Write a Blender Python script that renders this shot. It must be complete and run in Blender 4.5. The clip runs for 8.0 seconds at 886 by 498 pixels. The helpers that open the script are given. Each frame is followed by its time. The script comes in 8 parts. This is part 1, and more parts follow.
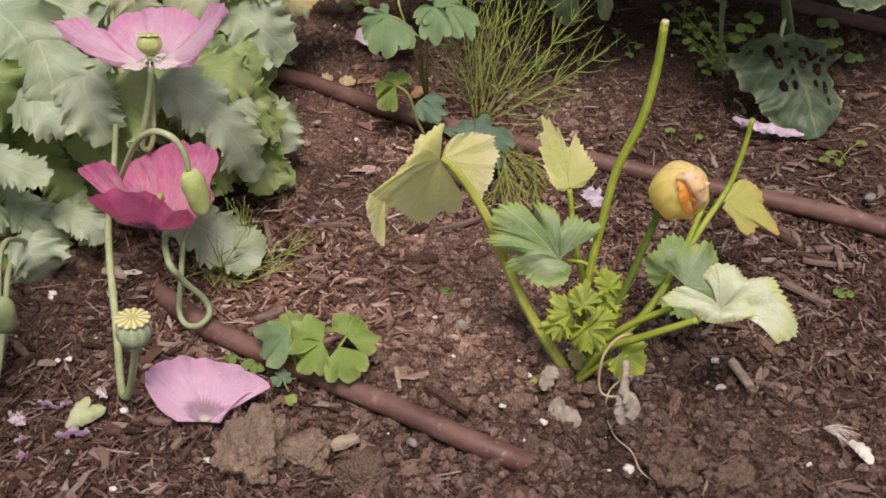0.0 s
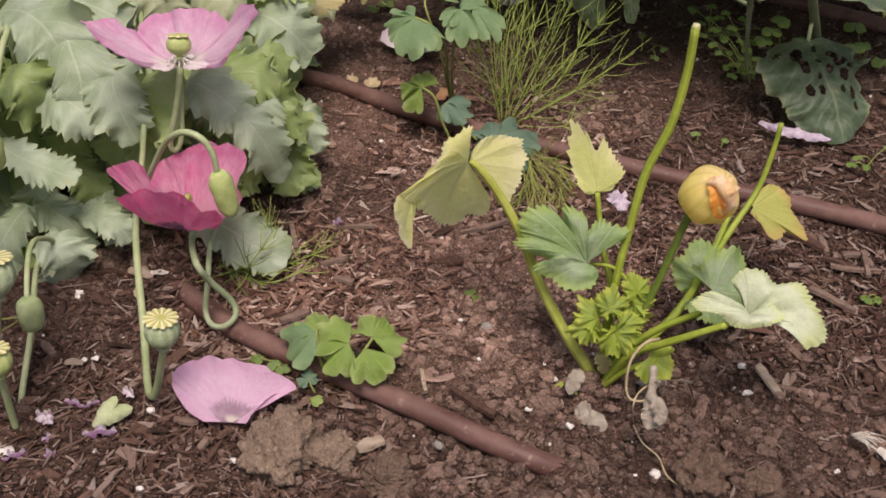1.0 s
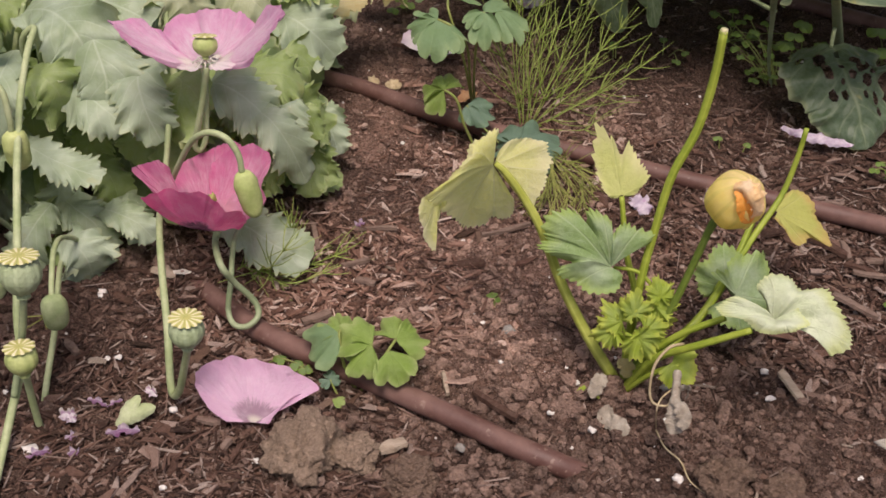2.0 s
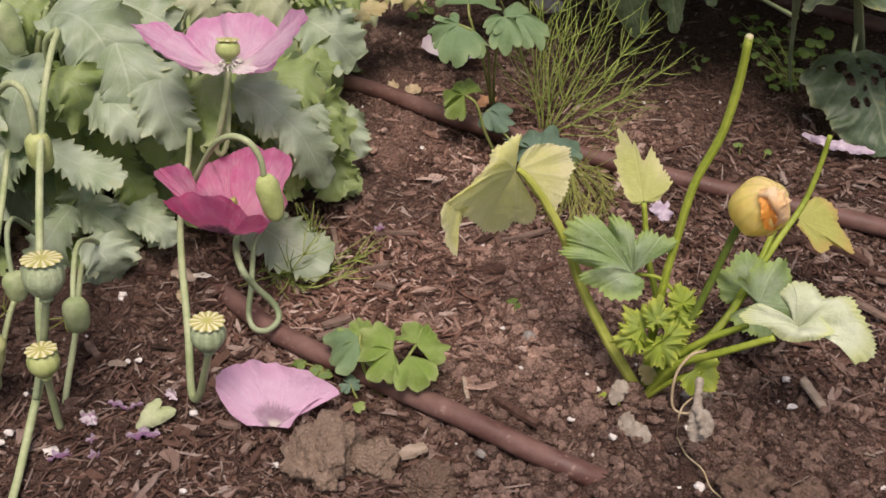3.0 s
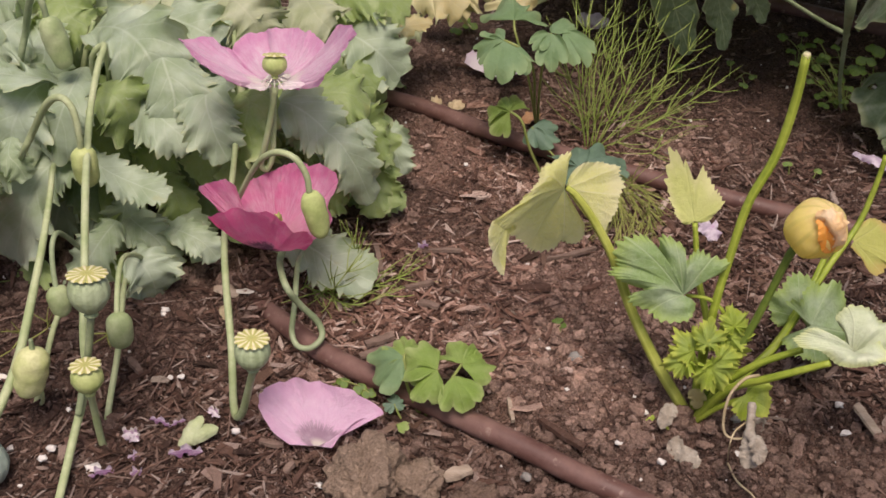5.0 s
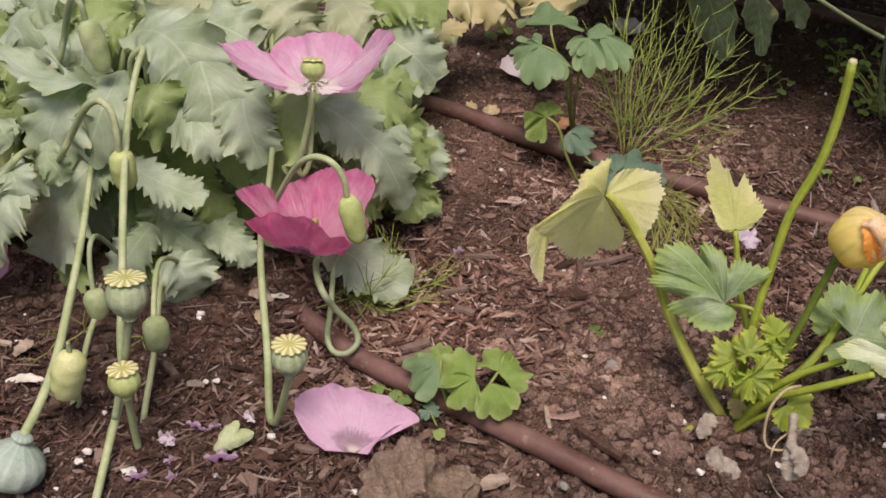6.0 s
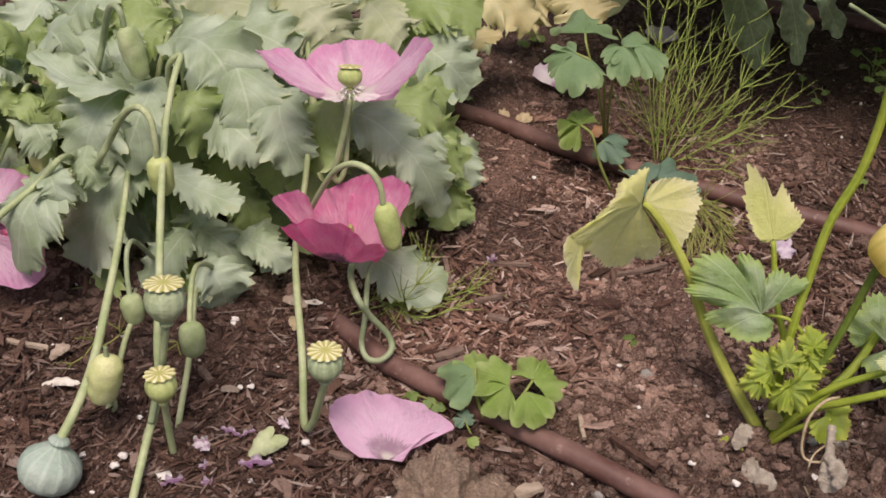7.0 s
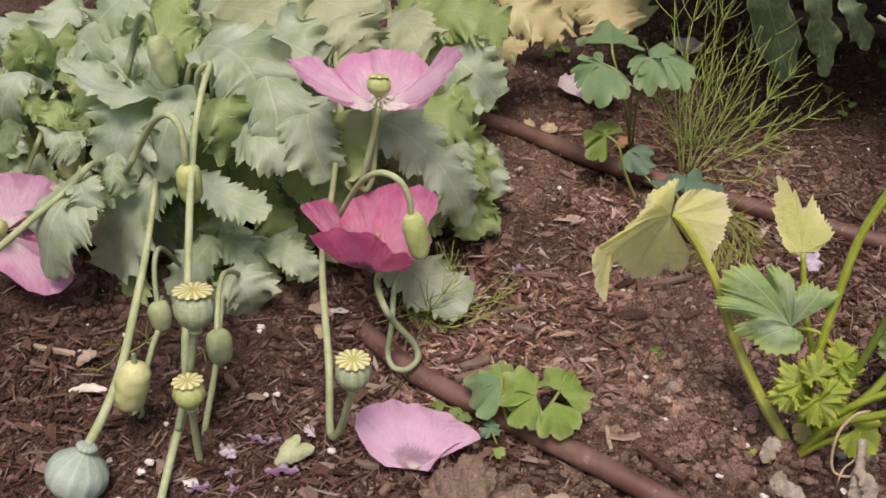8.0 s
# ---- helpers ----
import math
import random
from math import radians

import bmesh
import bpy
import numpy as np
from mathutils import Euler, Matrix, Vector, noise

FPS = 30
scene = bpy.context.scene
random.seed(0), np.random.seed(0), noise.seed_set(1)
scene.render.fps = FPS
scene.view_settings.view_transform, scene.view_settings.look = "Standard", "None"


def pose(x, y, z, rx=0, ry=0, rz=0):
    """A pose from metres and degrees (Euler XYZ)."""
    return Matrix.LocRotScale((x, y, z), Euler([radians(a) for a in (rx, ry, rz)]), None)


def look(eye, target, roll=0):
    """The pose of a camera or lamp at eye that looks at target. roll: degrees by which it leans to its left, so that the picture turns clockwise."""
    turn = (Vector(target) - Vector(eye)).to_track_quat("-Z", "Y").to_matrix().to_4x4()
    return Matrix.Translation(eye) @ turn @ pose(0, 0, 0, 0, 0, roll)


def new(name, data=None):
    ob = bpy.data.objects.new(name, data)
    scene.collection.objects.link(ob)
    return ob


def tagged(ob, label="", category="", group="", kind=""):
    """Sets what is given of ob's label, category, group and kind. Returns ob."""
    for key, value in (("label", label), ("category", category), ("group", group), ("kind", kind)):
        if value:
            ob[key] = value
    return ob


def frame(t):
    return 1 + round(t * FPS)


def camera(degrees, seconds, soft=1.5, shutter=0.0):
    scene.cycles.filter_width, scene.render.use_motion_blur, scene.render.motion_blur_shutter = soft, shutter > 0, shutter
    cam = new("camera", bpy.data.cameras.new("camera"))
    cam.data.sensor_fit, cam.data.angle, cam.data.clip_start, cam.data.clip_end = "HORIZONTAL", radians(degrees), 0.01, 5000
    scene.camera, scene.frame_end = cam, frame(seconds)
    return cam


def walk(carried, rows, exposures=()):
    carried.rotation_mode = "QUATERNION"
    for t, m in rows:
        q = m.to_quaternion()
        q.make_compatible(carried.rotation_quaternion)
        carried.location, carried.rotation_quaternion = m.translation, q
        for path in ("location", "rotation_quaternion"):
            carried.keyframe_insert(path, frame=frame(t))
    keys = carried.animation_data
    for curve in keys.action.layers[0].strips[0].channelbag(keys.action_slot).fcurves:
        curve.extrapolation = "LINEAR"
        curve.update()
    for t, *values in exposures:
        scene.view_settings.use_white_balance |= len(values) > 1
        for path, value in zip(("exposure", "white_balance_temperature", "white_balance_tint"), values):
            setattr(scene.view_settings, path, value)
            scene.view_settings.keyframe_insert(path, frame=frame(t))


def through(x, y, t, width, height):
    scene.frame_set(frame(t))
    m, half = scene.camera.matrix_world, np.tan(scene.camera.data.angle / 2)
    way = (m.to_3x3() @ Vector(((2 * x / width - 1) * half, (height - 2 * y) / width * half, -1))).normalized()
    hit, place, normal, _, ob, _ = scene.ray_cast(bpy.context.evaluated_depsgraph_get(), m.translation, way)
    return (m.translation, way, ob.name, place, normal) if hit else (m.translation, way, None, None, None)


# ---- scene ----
cam = camera(42.5, 8.0, soft=1.6)
PATH = [
    (0, (0.0583, 0.1142, 0.6515), (-0.0409, 1.6537, -0.6213), 1.69),
    (0.5, (0.0535, 0.1144, 0.6509), (-0.0619, 1.6540, -0.6205), 1.58),
    (1, (0.0492, 0.1144, 0.6513), (-0.0767, 1.6534, -0.6197), 1.53),
    (1.5, (0.0438, 0.1134, 0.6514), (-0.0899, 1.6530, -0.6181), 1.63),
    (3, (0.0314, 0.1142, 0.6504), (-0.1334, 1.6561, -0.6126), 1.54),
    (3.5, (0.0284, 0.1158, 0.6499), (-0.1460, 1.6628, -0.6056), 1.47),
    (4, (0.0238, 0.1177, 0.6487), (-0.1660, 1.6680, -0.6004), 1.34),
    (4.5, (0.0223, 0.1205, 0.6472), (-0.1832, 1.6713, -0.5989), 1.07),
    (6, (0.0094, 0.1275, 0.6434), (-0.2580, 1.6741, -0.5962), 0.24),
    (6.5, (0.0051, 0.1273, 0.6434), (-0.2874, 1.6731, -0.5914), -0.08),
    (7, (-0.0001, 0.1261, 0.6439), (-0.3080, 1.6727, -0.5862), -0.21),
    (7.5, (-0.0033, 0.1260, 0.6443), (-0.3244, 1.6756, -0.5786), -0.32),
    (8, (-0.0093, 0.1248, 0.6438), (-0.3454, 1.6757, -0.5735), -0.34),
]

walk(cam, [(t, look(eye, target, roll)) for t, eye, target, roll in PATH], [(0.0, 0.32, 7150, 22), (8.0, 0.32, 7150, 22)])

# ---- light: an overcast day ----
world = bpy.data.worlds.new("sky")
scene.world = world
world.use_nodes = True
wn = world.node_tree.nodes
sky = wn.new("ShaderNodeTexSky")
sky.sky_type = "NISHITA"
sky.sun_disc = False
sky.sun_elevation, sky.sun_rotation = radians(70), radians(172)
sky.air_density, sky.dust_density = 1.0, 4.0
wn["Background"].inputs["Strength"].default_value = 0.086
world.node_tree.links.new(sky.outputs["Color"], wn["Background"].inputs["Color"])
sun = new("sun", bpy.data.lights.new("sun", "SUN"))
sun.data.energy, sun.data.angle, sun.data.color = 2.4, radians(24), (1.0, 0.96, 0.9)
sun.matrix_world = look((0.1, -0.12, 2.0), (0, 0.6, 0))


# ---- shared mesh tools ----
ORIGIN = {}


def thing(name, at, label, category, group="", kind=""):
    """An Empty at the base of a thing."""
    ob = new(name)
    ob.empty_display_size = 0.01
    ob.location = at
    ORIGIN[ob] = Vector(at)
    return tagged(ob, label, category, group, kind)


def from_arrays(verts, faces, uvs=None):
    bm = bmesh.new()
    vs = [bm.verts.new(v) for v in verts]
    uvl = bm.loops.layers.uv.new("UVMap") if uvs is not None else None
    for f in faces:
        try:
            fc = bm.faces.new([vs[i] for i in f])
        except ValueError:
            continue
        fc.smooth = True
        if uvl:
            for lp, i in zip(fc.loops, f):
                lp[uvl].uv = uvs[i]
    return bm


def part(name, bm, material, parent=None, label=""):
    """Links a bmesh as one mesh object under a thing or a part."""
    if parent is not None:
        bmesh.ops.translate(bm, verts=bm.verts, vec=-ORIGIN[parent])
    me = bpy.data.meshes.new(name)
    bm.to_mesh(me)
    bm.free()
    me.materials.append(material)
    ob = new(name, me)
    if parent is not None:
        ob.parent = parent
        ORIGIN[ob] = ORIGIN[parent]
    if label:
        ob["label"] = label
    return ob


def single(name, bm, material, at, label, category, group="", kind=""):
    """A thing that is one mesh, with its origin at its base."""
    bmesh.ops.translate(bm, verts=bm.verts, vec=-Vector(at))
    ob = part(name, bm, material)
    ob.location = at
    ORIGIN[ob] = Vector(at)
    return tagged(ob, label, category, group, kind)


def spline(pts, n):
    """Catmull-Rom through the points: n + 1 places."""
    p = [Vector(q) for q in pts]
    if len(p) == 2:
        return [p[0].lerp(p[1], i / n) for i in range(n + 1)]
    p = [p[0] * 2 - p[1]] + p + [p[-1] * 2 - p[-2]]
    out = []
    k = len(p) - 3
    for i in range(n + 1):
        s = min(i / n * k, k - 1e-6)
        j = int(s)
        f = s - j
        a, b, c, d = p[j:j + 4]
        out.append(0.5 * ((2 * b) + (c - a) * f + (2 * a - 5 * b + 4 * c - d) * f ** 2 + (3 * b - a - 3 * c + d) * f ** 3))
    return out


def frames(pts, hint):
    """Tangent, side and normal along a line, carried on without twist."""
    out = []
    n = Vector(hint)
    for i, c in enumerate(pts):
        t = (pts[min(i + 1, len(pts) - 1)] - pts[max(i - 1, 0)]).normalized()
        n = n - t * n.dot(t)
        if n.length < 1e-5:
            n = t.orthogonal()
        n.normalize()
        out.append((c, t, t.cross(n), n))
    return out


def tube(pts, radii, steps=24, sides=9, wobble=0.0, seed=0, ribs=0):
    """A closed round stem through the points; radii run from start to end."""
    line = spline(pts, steps)
    fr = frames(line, (0.3, 0.2, 1))
    rad = spline([(r, 0, 0) for r in radii], steps) if len(radii) > 1 else [(radii[0], 0, 0)] * (steps + 1)
    rng = random.Random(seed)
    verts, faces, uvs = [], [], []
    for i, (c, t, s, n) in enumerate(fr):
        r0 = max(rad[i][0], 0.00005) * (1 + wobble * (rng.random() - 0.5))
        for k in range(sides):
            a = 2 * math.pi * k / sides
            r = r0 * (1 + (0.07 * math.cos(ribs * a) if ribs else 0))
            verts.append(c + s * math.cos(a) * r + n * math.sin(a) * r)
            uvs.append((k / sides, i / steps))
    for i in range(steps):
        for k in range(sides):
            a, b = i * sides + k, i * sides + (k + 1) % sides
            faces.append((a, b, b + sides, a + sides))
    for row, ring in ((0, -1), (steps, 1)):
        idx = [row * sides + k for k in range(sides)]
        faces.append(tuple(idx[::-1] if ring < 0 else idx))
    bm = from_arrays(verts, faces, uvs)
    return bm


def join(*bms):
    """All given meshes in one."""
    out = bms[0]
    for b in bms[1:]:
        me = bpy.data.meshes.new("tmp")
        b.to_mesh(me)
        b.free()
        out.from_mesh(me)
        bpy.data.meshes.remove(me)
    return out


def saw(x):
    f = x % 1.0
    return f / 0.72 if f < 0.72 else (1 - f) / 0.28


def strap_leaf(pts, width, hint=(0, 0, 1), teeth=9, tooth=0.2, lobe=0.16, lobes=3.5, ruffle=0.18, fold=0.12, droop=0.25, seed=0,
               nu=56, nv=6, blunt=0.5, base=0.45, twist=0.0):
    """A long leaf along a midrib, with teeth, lobes and a wavy rim."""
    rng = random.Random(seed)
    ph = [rng.random() * 6.28 for _ in range(8)]
    fr = frames(spline(pts, nu), hint)
    cols = [math.copysign(abs(-1 + j / nv) ** 0.8, j - nv) for j in range(2 * nv + 1)]
    verts, uvs, faces = [], [], []
    off = Vector((seed * 3.1, seed * 1.7, 0))
    for i, (c, t, s, n) in enumerate(fr):
        u = i / nu
        if twist:
            q = Matrix.Rotation(radians(twist) * u, 3, t)
            s, n = q @ s, q @ n
        p = (base + (1 - base) * math.sin(min(1, u / blunt) * math.pi / 2))
        if u > blunt:
            p *= math.sqrt(max(0.0, 1 - ((u - blunt) / (1 - blunt)) ** 2.2))
        for v in cols:
            side = 0 if v < 0 else 1
            av = abs(v)
            lb = lobe * math.sin(2 * math.pi * lobes * u + ph[side])
            tt = saw(teeth * u + ph[2 + side] + 0.35 * noise.noise(Vector((u * 4, side * 9, seed)))) - 0.45
            tt *= tooth * (0.8 + 0.7 * abs(noise.noise(Vector((u * 7, side * 5, seed + 3)))))
            tt += 0.2 * tooth * (saw(teeth * 2.6 * u + ph[3 - side]) - 0.5)
            edge = lb * av ** 2 + tt * av ** 5
            w = width * p * (1 + edge * (0.5 + 0.5 * min(1, p * 1.6)))
            lift = width * p * (fold * av - droop * av * av
                                + ruffle * av ** 3 * math.sin(2 * math.pi * lobes * u + ph[side] + 0.6)
                                + 0.5 * ruffle * av ** 3 * math.sin(2 * math.pi * lobes * 2.7 * u + ph[6 + side]))
            q = c + s * (v * w) + n * lift + t * (width * p * 0.35 * tt * av ** 3)
            q += n * (0.07 * width * noise.noise(q * 55 + off) + 0.028 * width * p * abs(math.sin(math.pi * 7 * (u - 0.28 * av))) * min(1, 4 * av))
            verts.append(q)
            uvs.append((u, 0.5 + 0.5 * v))
    m = len(cols)
    for i in range(nu):
        for j in range(m - 1):
            a = i * m + j
            faces.append((a, a + 1, a + m + 1, a + m))
    return from_arrays(verts, faces, uvs)


def poppy_blade(pts, width, hint=(0, 0, 1), lobes=4.5, sinus=0.34, tooth=0.13, ruffle=0.3, fold=0.15, droop=0.2, seed=0, nu=104, nv=8, blunt=0.5, base=0.5):
    """A broad poppy leaf: lobes along both sides, each with a few uneven teeth, its rim waved up and down."""
    rng = random.Random(seed * 11 + 3)
    ph = [rng.random() for _ in range(8)]
    fr = frames(spline(pts, nu), hint)
    cols = [math.copysign(abs(-1 + j / nv) ** 0.85, j - nv) for j in range(2 * nv + 1)]
    jag = [[rng.uniform(0.55, 1.35) for _ in range(24)] for _ in (0, 1)]
    verts, uvs, faces = [], [], []
    for i, (c, t, s, n) in enumerate(fr):
        u = i / nu
        p = base + (1 - base) * math.sin(min(1, u / blunt) * math.pi / 2)
        if u > blunt:
            p *= math.sqrt(max(0.0, 1 - ((u - blunt) / (1 - blunt)) ** 2.4))
        edge = []
        for side in (0, 1):
            x = lobes * u ** 0.9 + ph[side]
            f = x % 1.0
            lobe = math.sin(math.pi * min(1, f * 1.04)) ** 0.55
            y = x * 3.6 + 0.25 * math.sin(9 * u + 6 * ph[2])
            tt = saw(y) * jag[side][int(y) % 24]
            wave = math.sin(math.pi * x + 6.28 * ph[4 + side]) + 0.6 * math.sin(2.7 * math.pi * x + 6.28 * ph[6 + side])
            edge.append(((1 - sinus) + sinus * lobe * jag[side][(int(x) + 7) % 24] ** 0.5 + tooth * (tt - 0.5), wave, tt))
        for v in cols:
            e, wave, tt = edge[0 if v < 0 else 1]
            av = abs(v)
            w = width * p * (1 + (e - 1) * av ** 4)
            lift = width * (p * (fold * av - droop * av * av) + ruffle * min(1, 1.4 * p) * av ** 2.2 * wave * 0.62)
            lift += 0.035 * width * p * math.sin(math.pi * lobes * 1.6 * (u - 0.25 * av)) * math.sin(math.pi * av)
            q = c + s * (v * w) + n * lift + t * (width * p * (0.3 * av * av + 0.3 * tt * tooth * av ** 4))
            q += n * (0.035 * width * noise.noise(q * 40 + Vector((seed * 3.1, 0, 0))))
            verts.append(q)
            uvs.append((u, 0.5 + 0.5 * v))
    m = len(cols)
    for i in range(nu):
        for j in range(m - 1):
            a = i * m + j
            faces.append((a, a + 1, a + m + 1, a + m))
    return from_arrays(verts, faces, uvs)


def palm_leaf(at, ahead, normal, lobes, floor=0.55, sharp=1.6, teeth=34, tooth=0.09, bend=(0.0, 0.0), cup=0.0, ruffle=0.06, waves=5, seed=0,
              span=168, nr=9, na=132, pucker=0.02, outline=None, crumple=0.0):
    """A lobed leaf round its stalk's end. lobes: (degrees from ahead, counter-clockwise, length, half-width in degrees).
    bend: how far, in radians over the leaf's reach, it curls down ahead and sideways."""
    x = Vector(ahead).normalized()
    n = Vector(normal)
    n = (n - x * n.dot(x)).normalized()
    y = n.cross(x)
    big = max(l for _, l, *_ in (outline or lobes))
    rng = random.Random(seed)
    ph = [rng.random() * 6.28 for _ in range(4)]
    off = Vector((seed * 2.3, 0, seed))
    verts, uvs, faces = [], [], []
    for k in range(na + 1):
        d = -span + 2 * span * k / na
        th = radians(d)
        r = 0.0
        if outline:
            for (a0, l0), (a1, l1) in zip(outline, outline[1:]):
                if a0 <= d <= a1:
                    f = (d - a0) / (a1 - a0)
                    f = 0.2 * f + 0.8 * f * f * (3 - 2 * f)
                    r = l0 + (l1 - l0) * f
        for a, l, h in () if outline else lobes:
            dd = abs((d - a + 180) % 360 - 180) / h
            r = max(r, l * (floor + (1 - floor) * max(0.0, 1 - dd ** sharp)) if dd < 1.6 else 0)
        r = r or big * floor * 0.7
        tt = (saw(teeth * k / na + 0.5 * noise.noise(Vector((k * 0.13, seed, 2)))) - 0.5) * tooth
        for j in range(nr + 1):
            s = j / nr
            rr = r * s * (1 + tt * s ** 4)
            px, py = rr * math.cos(th), rr * math.sin(th)
            z = cup * rr * rr / big + ruffle * big * s * s * math.sin(waves * th + ph[0]) + 0.6 * ruffle * big * s ** 3 * math.sin(waves * 2.3 * th + ph[1])
            for ax, kb in ((0, bend[0]), (1, bend[1])):
                if abs(kb) > 1e-4:
                    val = px if ax == 0 else py
                    kk = kb / big
                    ang = val * kk
                    drop = (1 - math.cos(ang)) / kk
                    flat = math.sin(ang) / kk
                    if ax == 0:
                        px = flat + z * math.sin(ang)
                    else:
                        py = flat + z * math.sin(ang)
                    z = z * math.cos(ang) - drop
            q = Vector(at) + x * px + y * py + n * z
            q += n * (pucker * big * s * noise.noise(q * 90 + off) + crumple * big * s * noise.noise(q * 38 + off))
            verts.append(q)
            uvs.append((0.5 + 0.5 * s * math.cos(th), 0.5 + 0.5 * s * math.sin(th)))
    m = nr + 1
    for k in range(na):
        for j in range(nr):
            a = k * m + j
            faces.append((a, a + 1, a + m + 1, a + m))
    bm = from_arrays(verts, faces, uvs)
    bmesh.ops.remove_doubles(bm, verts=bm.verts, dist=1e-6)
    return bm


def fan_sheet(at, rim, bulge=0.1, teeth=30, tooth=0.05, ruffle=0.03, seed=0, ribs=4, pleat=0.03, na=120, nr=12, streaks=False, arch=(0, 0, 0)):
    """A thin leaf or petal spread from its foot to a curved rim. bulge: towards the eye, minus: hollow; ribs: veins across it."""
    o = Vector(at)
    line = spline(rim, na)
    n = Vector()
    for a, b in zip(line, line[4:]):
        n += (a - o).cross(b - o)
    n.normalize()
    if n.y > 0:
        n = -n
    size = sum((p - o).length for p in line) / len(line)
    off = Vector((seed * 2.7, seed, 0))
    verts, uvs, faces = [], [], []
    for k, p in enumerate(line):
        f = k / na
        reach = p - o
        tt = tooth * ((saw(teeth * f + 1.2 * noise.noise(Vector((f * 9, seed, 2)))) - 0.5) * (0.6 + 1.2 * abs(noise.noise(Vector((f * 21, seed, 5))))) + 1.1 * noise.noise(Vector((f * 14, seed, 7))))
        vein = abs(math.sin(math.pi * ribs * f))
        for j in range(nr + 1):
            s = j / nr
            q = o + reach * (s * (1 + tt * s ** 6)) + Vector(arch) * math.sin(math.pi * s * 0.95) * min(1, 4 * f, 4 * (1 - f))
            w = size * s
            lift = bulge * size * math.sin(math.pi * min(1, s * 0.92)) * min(1, 5 * f, 5 * (1 - f))
            lift += pleat * w * vein * (1 - 0.4 * s) - 0.5 * pleat * w
            lift += ruffle * w * s * (0.5 * math.sin(ribs * 5.4 * f + seed) + 1.6 * noise.noise(Vector((f * 11, s * 2, seed))) + 0.6 * noise.noise(Vector((f * 31, s * 3, seed)))) + 0.5 * ruffle * w * noise.noise(q * 120 + off)
            verts.append(q + n * lift)
            uvs.append((f, s) if streaks else (0.5 + 0.5 * s * math.cos(2 * math.pi * ribs * f / 5), 0.5 + 0.5 * s * math.sin(2 * math.pi * ribs * f / 5)))
    m = nr + 1
    for k in range(na):
        for j in range(nr):
            a = k * m + j
            faces.append((a, a + 1, a + m + 1, a + m))
    return from_arrays(verts, faces, uvs)


def petal(at, axis, out, size, spread=70, rise=(70, 20), crinkle=0.05, pleats=15, seed=0, flat=0.25, nr=14, na=40, curl=0.0, notch=0.06):
    """A poppy petal: a fan from the flower's base. rise: its slope against the flower's plane, in degrees, at base and rim."""
    a = Vector(axis).normalized()
    d = Vector(out)
    d = (d - a * d.dot(a)).normalized()
    s = a.cross(d)
    rng = random.Random(seed)
    ph = [rng.random() * 6.28 for _ in range(6)]
    verts, uvs, faces = [], [], []
    for k in range(na + 1):
        f = -1 + 2 * k / na
        th = radians(spread) * f
        rim = size * (1 - flat * abs(f) ** 2.4) * (1 + notch * math.sin(5.3 * f + ph[0]) + 0.6 * notch * noise.noise(Vector((f * 5, seed, 0.5))) + 0.02 * math.sin(31 * f + ph[1]))
        rho = h = 0.0
        way = (d * math.cos(th) + s * math.sin(th))
        for j in range(nr + 1):
            r = j / nr
            e = radians(rise[0] + (rise[1] - rise[0]) * r + curl * max(0, r - 0.75) * 4 * math.sin(2.2 * f + ph[2]))
            step = rim / nr
            if j:
                rho += math.cos(e) * step
                h += math.sin(e) * step
            q = Vector(at) + way * (rho + size * 0.03) + a * h
            lift = crinkle * size * r * (0.45 * math.sin(pleats * f + ph[3] + 1.5 * noise.noise(Vector((f * 3, r * 2, seed)))) * r
                                         + 0.9 * noise.noise(Vector((f * 4.5, r * 2.0, seed * 1.3))) * r ** 1.5
                                         + 0.35 * noise.noise(Vector((f * 17, r * 3.0, seed * 2.1))))
            nn = a * math.cos(e) - way * math.sin(e)
            verts.append(q + nn * lift)
            uvs.append((0.5 + 0.5 * f, r))
    m = nr + 1
    for k in range(na):
        for j in range(nr):
            i = k * m + j
            faces.append((i, i + 1, i + m + 1, i + m))
    return from_arrays(verts, faces, uvs)


def lathe(at, axis, profile, sides=28, ribs=0, depth=0.0, seed=0, dent=0.0):
    """A turned body. profile: (height, radius) from the base up the axis."""
    a = Vector(axis).normalized()
    s = a.orthogonal().normalized()
    t = a.cross(s)
    line = spline([(h, r, 0) for h, r in profile], 22)
    verts, uvs, faces = [], [], []
    for i, p in enumerate(line):
        for k in range(sides):
            th = 2 * math.pi * k / sides
            r = max(p[1], 1e-5)
            r *= 1 + depth * math.cos(ribs * th) * min(1, 6 * i / 22, 6 * (22 - i) / 22)
            q = Vector(at) + a * p[0] + (s * math.cos(th) + t * math.sin(th)) * r
            if dent:
                q += (s * math.cos(th) + t * math.sin(th)) * dent * r * noise.noise(q * 120 + Vector((seed, 0, 0)))
            verts.append(q)
            uvs.append((k / sides, i / 22))
    for i in range(22):
        for k in range(sides):
            x, y = i * sides + k, i * sides + (k + 1) % sides
            faces.append((x, y, y + sides, x + sides))
    faces.append(tuple(range(sides))[::-1])
    faces.append(tuple(22 * sides + k for k in range(sides)))
    return from_arrays(verts, faces, uvs)


